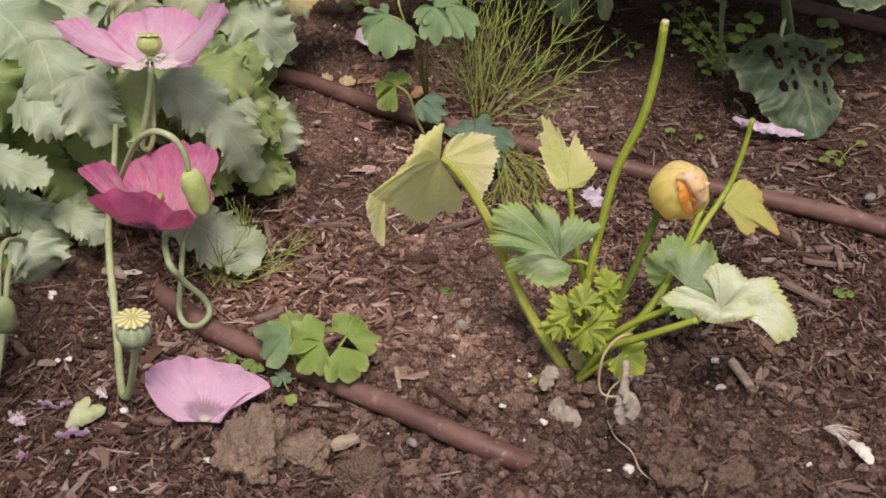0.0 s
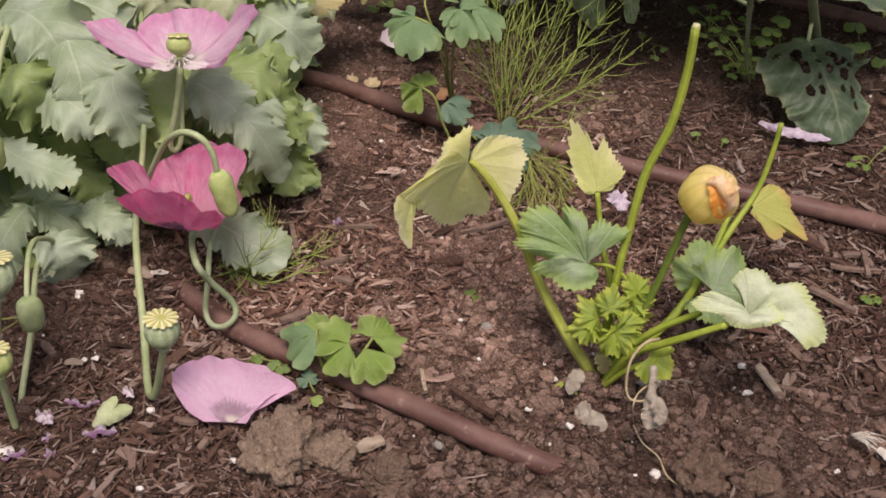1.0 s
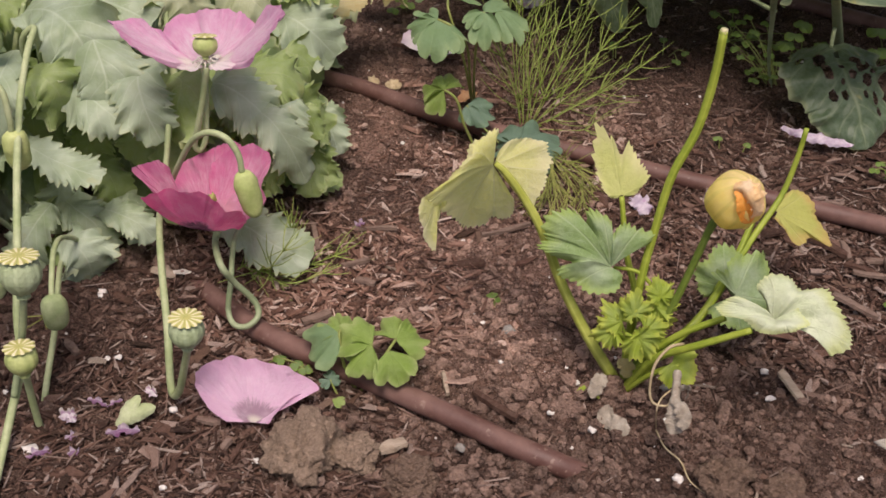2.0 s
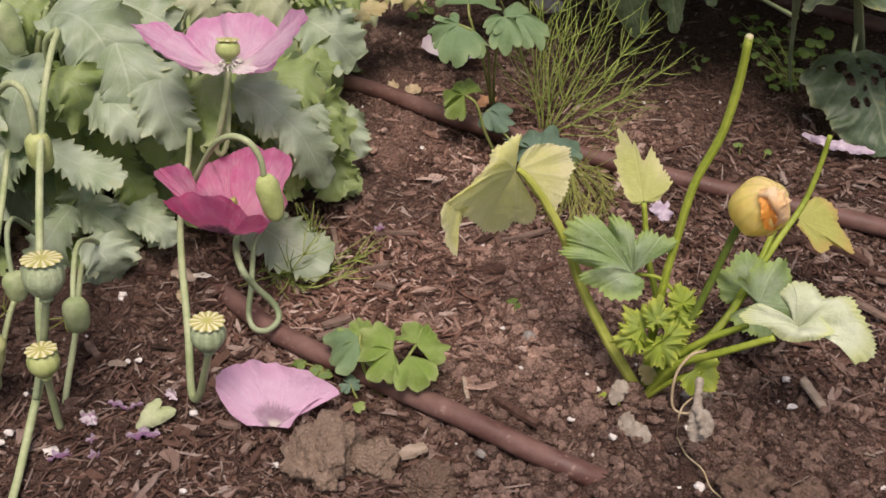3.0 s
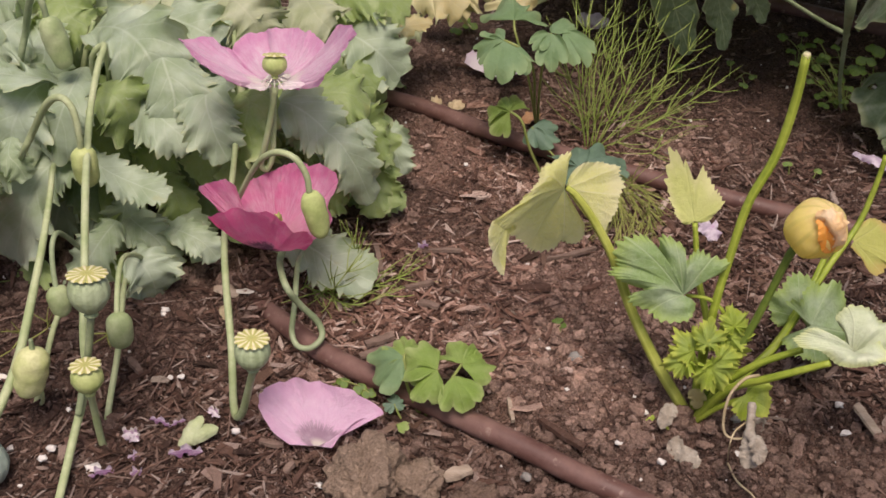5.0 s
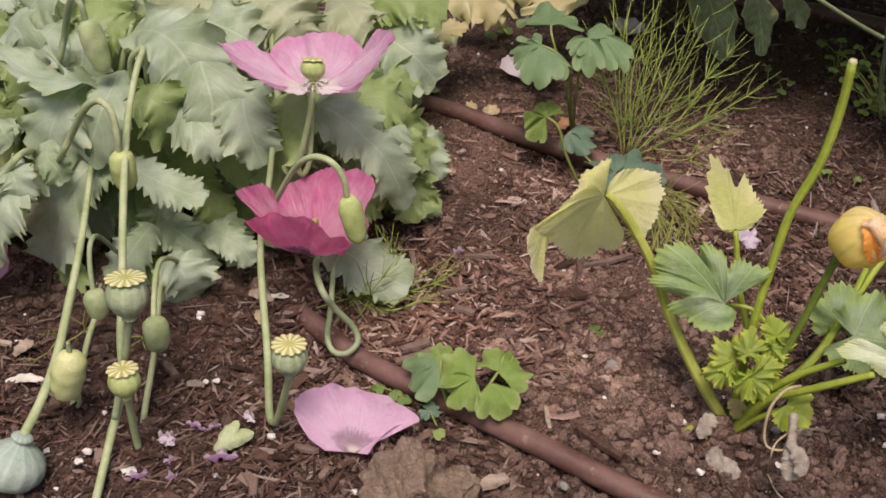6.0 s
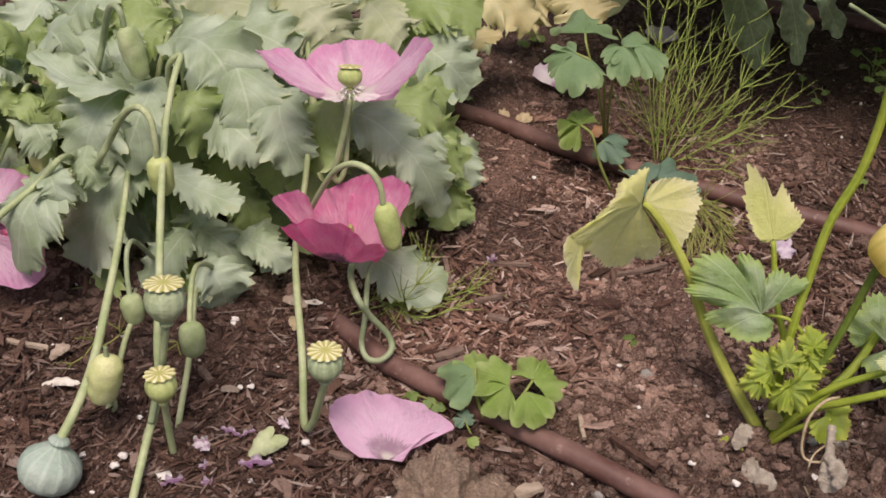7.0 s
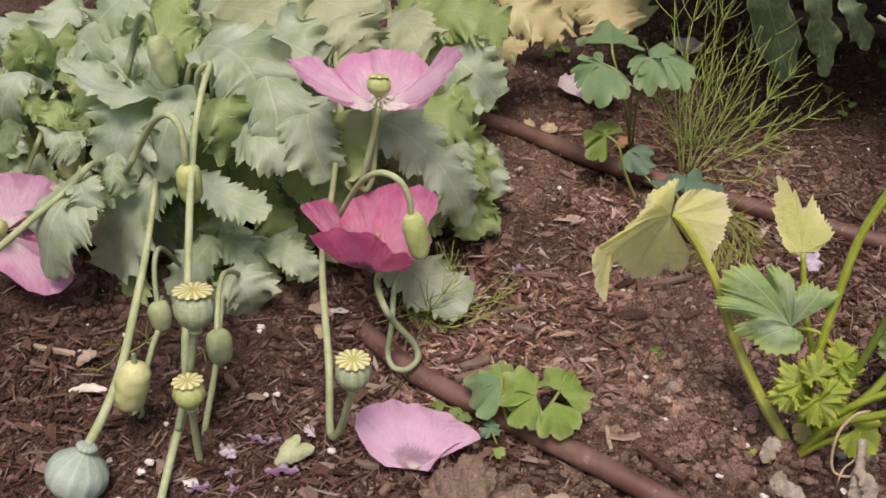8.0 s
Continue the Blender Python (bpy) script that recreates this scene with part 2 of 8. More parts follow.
def blob(at, size, seed=0, rough=0.35, detail=2, squash=(1, 1, 1), freq=1.6):
    """An uneven lump."""
    bm = bmesh.new()
    bmesh.ops.create_icosphere(bm, subdivisions=detail, radius=1)
    off = Vector((seed * 1.37, seed * 2.11, seed * 0.73))
    for v in bm.verts:
        k = 1 + rough * noise.noise(v.co * freq + off) + 0.4 * rough * noise.noise(v.co * freq * 3 + off) + 0.22 * rough * noise.noise(v.co * freq * 8 + off) + 0.16 * rough * noise.noise(v.co * freq * 17 + off)
        v.co = Vector(at) + Vector((v.co.x * squash[0], v.co.y * squash[1], v.co.z * squash[2])) * size * k
    for f in bm.faces:
        f.smooth = True
    return bm


# ---- materials ----
class Mat:
    """Small helper round a node tree."""

    def __init__(self, name):
        self.m = bpy.data.materials.new(name)
        self.m.use_nodes = True
        self.t = self.m.node_tree
        self.b = self.t.nodes["Principled BSDF"]
        self.out = self.t.nodes["Material Output"]

    def node(self, kind, **ins):
        n = self.t.nodes.new(kind)
        for k, v in ins.items():
            key = k.replace("_", " ")
            self.put(n.inputs[key], v)
        return n

    def put(self, socket, v):
        if hasattr(v, "is_output"):
            self.t.links.new(v, socket)
        else:
            socket.default_value = v

    def coords(self, kind="Object", scale=(1, 1, 1)):
        c = self.t.nodes.new("ShaderNodeTexCoord").outputs[kind]
        if tuple(scale) == (1, 1, 1):
            return c
        mp = self.t.nodes.new("ShaderNodeMapping")
        mp.inputs["Scale"].default_value = scale
        self.t.links.new(c, mp.inputs["Vector"])
        return mp.outputs["Vector"]

    def noise(self, scale, detail=4, rough=0.55, vec=None, lo=0.3, hi=0.7):
        n = self.node("ShaderNodeTexNoise", Scale=scale, Detail=detail, Roughness=rough)
        self.t.links.new(vec if vec is not None else self.coords(), n.inputs["Vector"])
        return self.remap(n.outputs["Fac"], lo, hi)

    def remap(self, v, lo, hi, a=0.0, b=1.0):
        n = self.t.nodes.new("ShaderNodeMapRange")
        n.interpolation_type = "SMOOTHSTEP"
        self.put(n.inputs["Value"], v)
        for k, x in (("From Min", lo), ("From Max", hi), ("To Min", a), ("To Max", b)):
            n.inputs[k].default_value = x
        return n.outputs["Result"]

    def mix(self, fac, a, b, mode="MIX"):
        n = self.t.nodes.new("ShaderNodeMix")
        n.data_type, n.blend_type = "RGBA", mode
        self.put(n.inputs[0], fac)
        for s, v in ((n.inputs[6], a), (n.inputs[7], b)):
            self.put(s, (*v, 1) if isinstance(v, tuple) and len(v) == 3 else v)
        return n.outputs[2]

    def math(self, op, a, b=0.0, c=0.0):
        n = self.t.nodes.new("ShaderNodeMath")
        n.operation = op
        for s, v in zip(n.inputs, (a, b, c)):
            self.put(s, v)
        return n.outputs[0]

    def bump(self, height, strength=0.4, distance=0.002, prev=None):
        n = self.node("ShaderNodeBump", Strength=strength, Distance=distance)
        self.put(n.inputs["Height"], height)
        if prev is not None:
            self.t.links.new(prev, n.inputs["Normal"])
        return n.outputs["Normal"]

    def done(self, color, rough=0.6, normal=None, translucent=0.0, through=None, sheen=0.0, spec=0.5, coat=0.0):
        self.put(self.b.inputs["Base Color"], (*color, 1) if isinstance(color, tuple) else color)
        self.put(self.b.inputs["Roughness"], rough)
        self.b.inputs["Specular IOR Level"].default_value = spec
        self.b.inputs["Sheen Weight"].default_value = sheen
        if normal is not None:
            self.put(self.b.inputs["Normal"], normal)
        if translucent:
            tr = self.t.nodes.new("ShaderNodeBsdfTranslucent")
            self.put(tr.inputs["Color"], through if through is not None else color)
            if normal is not None:
                self.put(tr.inputs["Normal"], normal)
            mx = self.t.nodes.new("ShaderNodeMixShader")
            mx.inputs[0].default_value = translucent
            self.t.links.new(self.b.outputs[0], mx.inputs[1])
            self.t.links.new(tr.outputs[0], mx.inputs[2])
            self.t.links.new(mx.outputs[0], self.out.inputs["Surface"])
        return self.m

    def random(self, island=False):
        if island:
            return self.t.nodes.new("ShaderNodeNewGeometry").outputs["Random Per Island"]
        return self.t.nodes.new("ShaderNodeObjectInfo").outputs["Random"]

    def uv(self):
        n = self.t.nodes.new("ShaderNodeSeparateXYZ")
        self.t.links.new(self.coords("UV"), n.inputs[0])
        return n.outputs[0], n.outputs[1]


def dampness(m, col):
    """Dry, dusty soil in the bare middle of the bed, moist soil round the squash, darker soil at the poppies' feet."""
    n = m.node("ShaderNodeSeparateXYZ")
    m.t.links.new(m.coords(), n.inputs[0])
    x, y = n.outputs[0], n.outputs[1]
    warp = m.noise(14, 3, 0.6)

    def spot(cx, cy, rx, ry):
        dx, dy = m.math("DIVIDE", m.math("SUBTRACT", x, cx), rx), m.math("DIVIDE", m.math("SUBTRACT", y, cy), ry)
        d = m.math("SQRT", m.math("ADD", m.math("MULTIPLY", dx, dx), m.math("MULTIPLY", dy, dy)))
        return m.remap(m.math("ADD", d, m.math("MULTIPLY", warp, 0.5)), 0.5, 1.5, 1, 0)

    dry = m.math("MAXIMUM", spot(-0.15, 0.82, 0.1, 0.07), m.math("MAXIMUM", spot(-0.03, 0.86, 0.24, 0.16), spot(-0.04, 1.1, 0.24, 0.12)))
    col = m.mix(dry, col, m.mix(1.0, col, (1.85, 1.83, 1.82), "MULTIPLY"))
    damp_dark = m.math("MAXIMUM", spot(0.26, 0.6, 0.2, 0.12), spot(-0.42, 0.8, 0.16, 0.14))
    col = m.mix(m.math("MULTIPLY", damp_dark, 0.3), col, (0.045, 0.027, 0.02))
    return m.mix(1.0, col, (1.07, 1.045, 1.11), "MULTIPLY")


def soil_mat():
    m = Mat("soil")
    big = m.noise(5, 3)
    mid = m.noise(38, 5, 0.65)
    fine = m.noise(260, 5, 0.7)
    col = m.mix(mid, (0.05, 0.026, 0.018), (0.2, 0.117, 0.082))
    col = m.mix(m.math("MULTIPLY", big, 0.4), col, (0.18, 0.12, 0.09))
    col = m.mix(m.math("MULTIPLY", fine, 0.6), col, (0.24, 0.165, 0.125))
    col = m.mix(m.math("MULTIPLY", m.noise(480, 3, 0.6, lo=0.48, hi=0.62), 0.7), col, (0.022, 0.013, 0.009))
    grit = m.noise(700, 2, 0.5, lo=0.64, hi=0.7)
    col = m.mix(m.math("MULTIPLY", grit, 0.6), col, (0.45, 0.38, 0.31))
    col = dampness(m, col)
    nm = m.bump(fine, 1.0, 0.006)
    nm = m.bump(m.noise(900, 4, 0.7), 0.6, 0.0014, nm)
    return m.done(col, 0.95, nm, spec=0.2)


def crumb_mat(name, dark, light, grit=0.4):
    m = Mat(name)
    rnd = m.random(True)
    col = m.mix(rnd, dark, light)
    fine = m.noise(420, 5, 0.7)
    coarse = m.noise(130, 4, 0.6)
    col = m.mix(m.math("MULTIPLY", coarse, 0.45), col, tuple(c * 0.45 for c in dark))
    col = m.mix(m.math("MULTIPLY", fine, grit), col, tuple(min(1, c * 1.7) for c in light))
    col = m.mix(m.math("MULTIPLY", m.noise(650, 2, 0.5, lo=0.62, hi=0.7), 0.5), col, (0.42, 0.34, 0.27))
    if name == "soil_crumb":
        col = dampness(m, col)
    nm = m.bump(coarse, 0.7, 0.004)
    nm = m.bump(fine, 0.9, 0.0022, nm)
    nm = m.bump(m.noise(1100, 3, 0.7), 0.5, 0.0008, nm)
    return m.done(col, 0.95, nm, spec=0.2)


def chip_mat(name, island):
    m = Mat(name)
    rnd = m.random(island)
    ramp = m.t.nodes.new("ShaderNodeValToRGB")
    m.t.links.new(rnd, ramp.inputs[0])
    e = ramp.color_ramp.elements
    e[0].position, e[0].color = 0.0, (0.03, 0.016, 0.011, 1)
    e[1].position, e[1].color = 1.0, (0.5, 0.42, 0.34, 1)
    for pos, c in ((0.25, (0.07, 0.037, 0.025)), (0.5, (0.145, 0.08, 0.054)), (0.7, (0.24, 0.148, 0.106)), (0.85, (0.35, 0.25, 0.19)), (0.94, (0.46, 0.37, 0.3))):
        el = e.new(pos)
        el.color = (*c, 1)
    grain = m.noise(14, 4, 0.6, m.coords("UV", (0.5, 5, 1)))
    col = m.mix(m.math("MULTIPLY", grain, 0.55), ramp.outputs[0], (0.04, 0.024, 0.017))
    col = m.mix(m.math("MULTIPLY", m.noise(260, 4, 0.6, lo=0.45, hi=0.7), 0.35), col, (0.2, 0.14, 0.105))
    if island:
        col = dampness(m, col)
    nm = m.bump(grain, 0.6, 0.001)
    nm = m.bump(m.noise(500, 3, 0.6), 0.4, 0.0008, nm)
    return m.done(col, 0.88, nm, spec=0.25)


def hose_mat():
    m = Mat("brown_hose_plastic")
    dust = m.noise(26, 5, 0.65, lo=0.35, hi=0.75)
    fine = m.noise(300, 4, 0.6)
    col = m.mix(dust, (0.095, 0.042, 0.033), (0.2, 0.115, 0.095))
    col = m.mix(m.math("MULTIPLY", m.noise(120, 3, 0.6, lo=0.62, hi=0.72), 0.6), col, (0.28, 0.2, 0.16))
    scr = m.noise(60, 3, 0.5, m.coords("UV", (8, 160, 1)), lo=0.55, hi=0.75)
    col = m.mix(m.math("MULTIPLY", scr, 0.3), col, (0.2, 0.13, 0.11))
    return m.done(col, m.remap(dust, 0, 1, 0.55, 0.85), m.bump(fine, 0.15, 0.0005))


def poppy_leaf_mat(name, bloom, deep, vein=(0.42, 0.5, 0.38), tint=0.25, ribs=0.42):
    """Grey-green, waxy upper side with pale veins and yellowish flecks."""
    m = Mat(name)
    u, v = m.uv()
    av = m.math("ABSOLUTE", m.math("SUBTRACT", v, 0.5))
    mid = m.remap(av, 0.0, 0.03, 1, 0)
    fan = m.math("FRACT", m.math("MULTIPLY", m.math("SUBTRACT", u, m.math("MULTIPLY", av, 0.55)), 7.0))
    fan = m.remap(m.math("ABSOLUTE", m.math("SUBTRACT", fan, 0.5)), 0.0, 0.09, 1, 0)
    veins = m.math("MAXIMUM", mid, m.math("MULTIPLY", fan, 0.55))
    rnd = m.random()
    patch = m.noise(22, 4, 0.6)
    fine = m.noise(180, 3, 0.6)
    col = m.mix(patch, deep, bloom)
    col = m.mix(m.math("MULTIPLY", rnd, 0.5), col, tuple(0.5 * a + 0.5 * b for a, b in zip(bloom, deep)))
    col = m.mix(m.math("MULTIPLY", fine, 0.18), col, (0.35, 0.42, 0.32))
    rim = m.remap(m.math("ADD", av, m.math("MULTIPLY", patch, 0.05)), 0.46, 0.53)
    col = m.mix(m.math("MULTIPLY", rim, 0.5), col, (0.42, 0.45, 0.25))
    col = m.mix(m.math("MULTIPLY", veins, ribs), col, vein)
    spot = m.noise(45, 2, 0.5, lo=0.68, hi=0.76)
    col = m.mix(m.math("MULTIPLY", spot, tint), col, (0.4, 0.36, 0.12))
    nm = m.bump(m.math("ADD", m.math("MULTIPLY", veins, -0.3), patch), 0.4, 0.002)
    nm = m.bump(fine, 0.2, 0.0008, nm)
    return m.done(col, 0.5, nm, 0.24, m.mix(0.7, col, (0.4, 0.52, 0.03)), sheen=0.1, spec=0.45)


def palm_leaf_mat(name, face, edge, vein, veins=5, mottling=0.4, glow=0.3, mottle=(0.3, 0.38, 0.3), through=(0.35, 0.42, 0.05), strength=0.55, relief=0.35, sides=0.45):
    """A leaf with veins that fan out from its stalk."""
    m = Mat(name)
    u, v = m.uv()
    x, y = m.math("SUBTRACT", u, 0.5), m.math("SUBTRACT", v, 0.5)
    r = m.math("MULTIPLY", m.math("SQRT", m.math("ADD", m.math("MULTIPLY", x, x), m.math("MULTIPLY", y, y))), 2.0)
    th = m.math("ARCTAN2", y, x)
    s = m.math("ABSOLUTE", m.math("SINE", m.math("MULTIPLY", th, veins / 2.0)))
    main = m.remap(m.math("MULTIPLY", s, r), 0.0, 0.055, 1, 0)
    vor = m.node("ShaderNodeTexVoronoi", Scale=230.0)
    vor.feature = "DISTANCE_TO_EDGE"
    m.t.links.new(m.coords(), vor.inputs["Vector"])
    net = m.remap(vor.outputs["Distance"], 0.0, 0.12, 1, 0)
    side = m.math("FRACT", m.math("SUBTRACT", m.math("MULTIPLY", r, 5.5), m.math("MULTIPLY", s, 2.2)))
    side = m.remap(m.math("ABSOLUTE", m.math("SUBTRACT", side, 0.5)), 0.0, 0.07, 1, 0)
    lines = m.math("MAXIMUM", m.math("MAXIMUM", main, m.math("MULTIPLY", side, sides)), m.math("MULTIPLY", net, 0.2))
    patch = m.noise(40, 4, 0.6)
    fine = m.noise(230, 3, 0.6)
    col = m.mix(m.math("MULTIPLY", patch, mottling), face, mottle)
    col = m.mix(m.math("MULTIPLY", fine, 0.2), col, tuple(c * 0.6 for c in face))
    rim = m.remap(m.math("ADD", r, m.math("MULTIPLY", patch, 0.25)), 0.75, 1.2)
    col = m.mix(rim, col, edge)
    col = m.mix(m.math("MULTIPLY", lines, strength), col, vein)
    nm = m.bump(m.math("ADD", m.math("MULTIPLY", lines, -relief), m.math("MULTIPLY", patch, 0.6)), 0.5, 0.0022)
    nm = m.bump(fine, 0.25, 0.0007, nm)
    return m.done(col, 0.6, nm, glow, m.mix(0.55, col, through), spec=0.35)


def petal_mat(name, face, rim, base, blotch, glow=0.35, streak=0.5, blotch_to=0.3):
    m = Mat(name)
    u, r = m.uv()
    lines = m.noise(7, 4, 0.65, m.coords("UV", (9, 0.9, 1)))
    fine = m.noise(26, 4, 0.7, m.coords("UV", (6, 1.6, 1)))
    patch = m.noise(45, 3, 0.6)
    col = m.mix(m.math("MULTIPLY", lines, streak), face, rim)
    col = m.mix(m.math("MULTIPLY", fine, 0.25), col, tuple(min(1, c * 1.25) for c in face))
    edge = m.remap(m.math("ADD", r, m.math("MULTIPLY", patch, 0.2)), 0.65, 1.12)
    col = m.mix(m.math("MULTIPLY", edge, 0.8), col, rim)
    foot = m.remap(m.math("ADD", r, m.math("MULTIPLY", lines, 0.12)), blotch_to, blotch_to + 0.14, 1, 0)
    col = m.mix(foot, col, blotch)
    foot2 = m.remap(r, 0.05, 0.16, 1, 0)
    col = m.mix(foot2, col, base)
    blot = m.noise(95, 4, 0.65, lo=0.4, hi=0.68)
    col = m.mix(m.math("MULTIPLY", blot, 0.22), col, tuple(0.45 + 0.55 * c for c in face))
    h = m.math("ADD", m.math("ADD", lines, m.math("MULTIPLY", fine, 0.6)), m.math("MULTIPLY", blot, 0.7))
    return m.done(col, 0.6, m.bump(h, 0.45, 0.0014), glow, col, sheen=0.25, spec=0.3)


def plain_mat(name, a, b, rough=0.6, scale=60, stretch=(1, 1, 1), bumpy=0.3, glow=0.0, uv=False, spec=0.4, lines=0.0, third=None):
    m = Mat(name)
    vec = m.coords("UV" if uv else "Object", stretch)
    n1 = m.noise(scale, 5, 0.6, vec)
    n2 = m.noise(scale * 7, 3, 0.6, vec)
    col = m.mix(n1, a, b)
    col = m.mix(m.math("MULTIPLY", n2, 0.25), col, tuple(c * 0.6 for c in a))
    if third:
        col = m.mix(m.math("MULTIPLY", m.noise(scale * 0.6, 3, 0.5, lo=0.58, hi=0.7), 0.7), col, third)
    if lines:
        u, v = m.uv()
        w = m.math("SINE", m.math("MULTIPLY", u, lines * 6.2832))
        col = m.mix(m.remap(w, 0.2, 1.0, 0.0, 0.22), col, tuple(min(1, c * 1.5) for c in b))
    return m.done(col, rough, m.bump(n2, bumpy, 0.001), glow, spec=spec)


SOIL = soil_mat()
CRUMB = crumb_mat("soil_crumb", (0.035, 0.020, 0.014), (0.36, 0.25, 0.188))
CLOD = crumb_mat("clod", (0.34, 0.245, 0.18), (0.4, 0.3, 0.225), 0.5)
CLOD_DARK = crumb_mat("dark_clod", (0.2, 0.135, 0.1), (0.26, 0.18, 0.135), 0.5)
CHIP = chip_mat("bark_mulch", True)
CHIP_SINGLE = chip_mat("bark_chip", False)
PERLITE = plain_mat("perlite", (0.62, 0.59, 0.55), (0.82, 0.8, 0.76), 0.9, 200)
PEBBLE = plain_mat("pebble", (0.2, 0.19, 0.17), (0.34, 0.32, 0.29), 0.85, 120)
HOSE = hose_mat()
POPPY_LEAF = poppy_leaf_mat("poppy_leaf", (0.47, 0.57, 0.44), (0.23, 0.32, 0.17), (0.6, 0.69, 0.53), ribs=0.36)
POPPY_LEAF_GREEN = poppy_leaf_mat("poppy_leaf_green", (0.3, 0.4, 0.14), (0.18, 0.27, 0.07), (0.34, 0.42, 0.22), ribs=0.3)
POPPY_LEAF_PALE = poppy_leaf_mat("poppy_leaf_pale", (0.46, 0.5, 0.33), (0.3, 0.35, 0.18), (0.58, 0.6, 0.42), 0.5, ribs=0.25)
WITHERED = poppy_leaf_mat("withered_leaf", (0.58, 0.55, 0.3), (0.42, 0.33, 0.14), (0.6, 0.52, 0.3), 0.8, ribs=0.3)
POPPY_STEM = plain_mat("poppy_stem", (0.3, 0.38, 0.18), (0.44, 0.5, 0.29), 0.55, 40, bumpy=0.15)
POPPY_STEM_GREY = plain_mat("poppy_stem_grey", (0.22, 0.29, 0.15), (0.32, 0.38, 0.23), 0.55, 40, bumpy=0.15)
POD = plain_mat("poppy_pod", (0.27, 0.35, 0.18), (0.37, 0.45, 0.28), 0.5, 45, lines=11, uv=False)
POD_BLUE = plain_mat("poppy_pod_bloom", (0.3, 0.4, 0.33), (0.4, 0.48, 0.41), 0.6, 45, lines=12)
BUD = plain_mat("poppy_bud", (0.36, 0.45, 0.15), (0.5, 0.56, 0.24), 0.55, 60, bumpy=0.08)
BUD_GREY = plain_mat("poppy_bud_grey", (0.29, 0.38, 0.17), (0.4, 0.47, 0.26), 0.55, 60, bumpy=0.12)
BUD_PALE = plain_mat("pale_sepal", (0.36, 0.43, 0.22), (0.5, 0.55, 0.36), 0.7, 60, bumpy=0.3)
# darker copy of the poppy leaf: colour holds the shade between leaves
POPPY_LEAF_SHADE = poppy_leaf_mat("poppy_leaf_shade", (0.16, 0.24, 0.1), (0.08, 0.14, 0.04), (0.24, 0.32, 0.16))
BUD_YELLOW = plain_mat("poppy_bud_yellow", (0.48, 0.54, 0.22), (0.62, 0.64, 0.34), 0.55, 60, bumpy=0.12)


def crown_mat():
    m = Mat("poppy_crown")
    u, r = m.uv()
    ray = m.remap(u, 0.5, 0.85)
    col = m.mix(ray, (0.46, 0.46, 0.16), (0.7, 0.68, 0.46))
    col = m.mix(m.math("MULTIPLY", m.remap(u, 0.0, 0.3, 1, 0), 0.6), col, (0.26, 0.3, 0.1))
    col = m.mix(m.math("MULTIPLY", m.noise(400, 3), 0.35), col, (0.5, 0.42, 0.14))
    return m.done(col, 0.7, m.bump(m.noise(600, 3), 0.3, 0.0006), spec=0.3)


CROWN = crown_mat()
PINK = petal_mat("pale_pink_petal", (0.94, 0.68, 0.82), (0.79, 0.3, 0.57), (0.9, 0.84, 0.7), (0.95, 0.86, 0.84), streak=0.7, blotch_to=0.26, glow=0.42)
MAGENTA = petal_mat("magenta_petal", (0.97, 0.48, 0.67), (0.82, 0.18, 0.42), (0.3, 0.05, 0.16), (0.85, 0.38, 0.54), streak=0.8, glow=0.42)
MAGENTA_DEEP = petal_mat("deep_magenta_petal", (0.95, 0.22, 0.44), (0.85, 0.12, 0.33), (0.04, 0.008, 0.03), (0.1, 0.012, 0.06), streak=0.7, blotch_to=0.4, glow=0.4)
PALE_PINK_BASE = petal_mat("white_petal_base", (0.95, 0.88, 0.87), (0.95, 0.78, 0.84), (0.85, 0.6, 0.65), (0.9, 0.8, 0.78), streak=0.3, blotch_to=0.1)
FALLEN = petal_mat("fallen_petal", (0.86, 0.58, 0.75), (0.76, 0.43, 0.64), (0.8, 0.74, 0.66), (0.44, 0.28, 0.37), streak=0.5, blotch_to=0.33)
PALE_PETAL = petal_mat("bleached_petal", (0.88, 0.82, 0.86), (0.75, 0.6, 0.72), (0.7, 0.65, 0.6), (0.5, 0.3, 0.45), streak=0.4)
SQUASH_STEM = plain_mat("squash_stem", (0.2, 0.28, 0.025), (0.32, 0.39, 0.055), 0.5, 30, bumpy=0.3, lines=6)
SQUASH_STEM_PALE = plain_mat("squash_stem_pale", (0.34, 0.39, 0.06), (0.48, 0.52, 0.13), 0.5, 30, bumpy=0.3, lines=6)
SQUASH_STEM_GREEN = plain_mat("squash_stem_green", (0.1, 0.17, 0.02), (0.17, 0.24, 0.045), 0.5, 30, bumpy=0.3, lines=6)
SQUASH_GREEN = palm_leaf_mat("squash_leaf_green", (0.19, 0.31, 0.1), (0.28, 0.4, 0.11), (0.42, 0.52, 0.32), mottling=0.75, mottle=(0.4, 0.5, 0.36), glow=0.22, strength=0.5)
SQUASH_YELLOW = palm_leaf_mat("squash_leaf_yellow", (0.84, 0.86, 0.38), (0.9, 0.88, 0.55), (0.95, 0.97, 0.72), mottling=0.5, mottle=(0.66, 0.72, 0.34), glow=0.52, through=(1.0, 1.0, 0.28), strength=0.8, relief=-0.8)
SQUASH_LIME = palm_leaf_mat("squash_leaf_lime", (0.6, 0.66, 0.22), (0.7, 0.7, 0.34), (0.62, 0.68, 0.26), mottling=0.4, mottle=(0.7, 0.72, 0.34), glow=0.35, through=(0.6, 0.66, 0.05))
SQUASH_SCORCHED = palm_leaf_mat("squash_leaf_scorched", (0.5, 0.54, 0.14), (0.56, 0.42, 0.14), (0.6, 0.62, 0.24), mottling=0.4, mottle=(0.6, 0.6, 0.2), glow=0.35, through=(0.6, 0.6, 0.05))
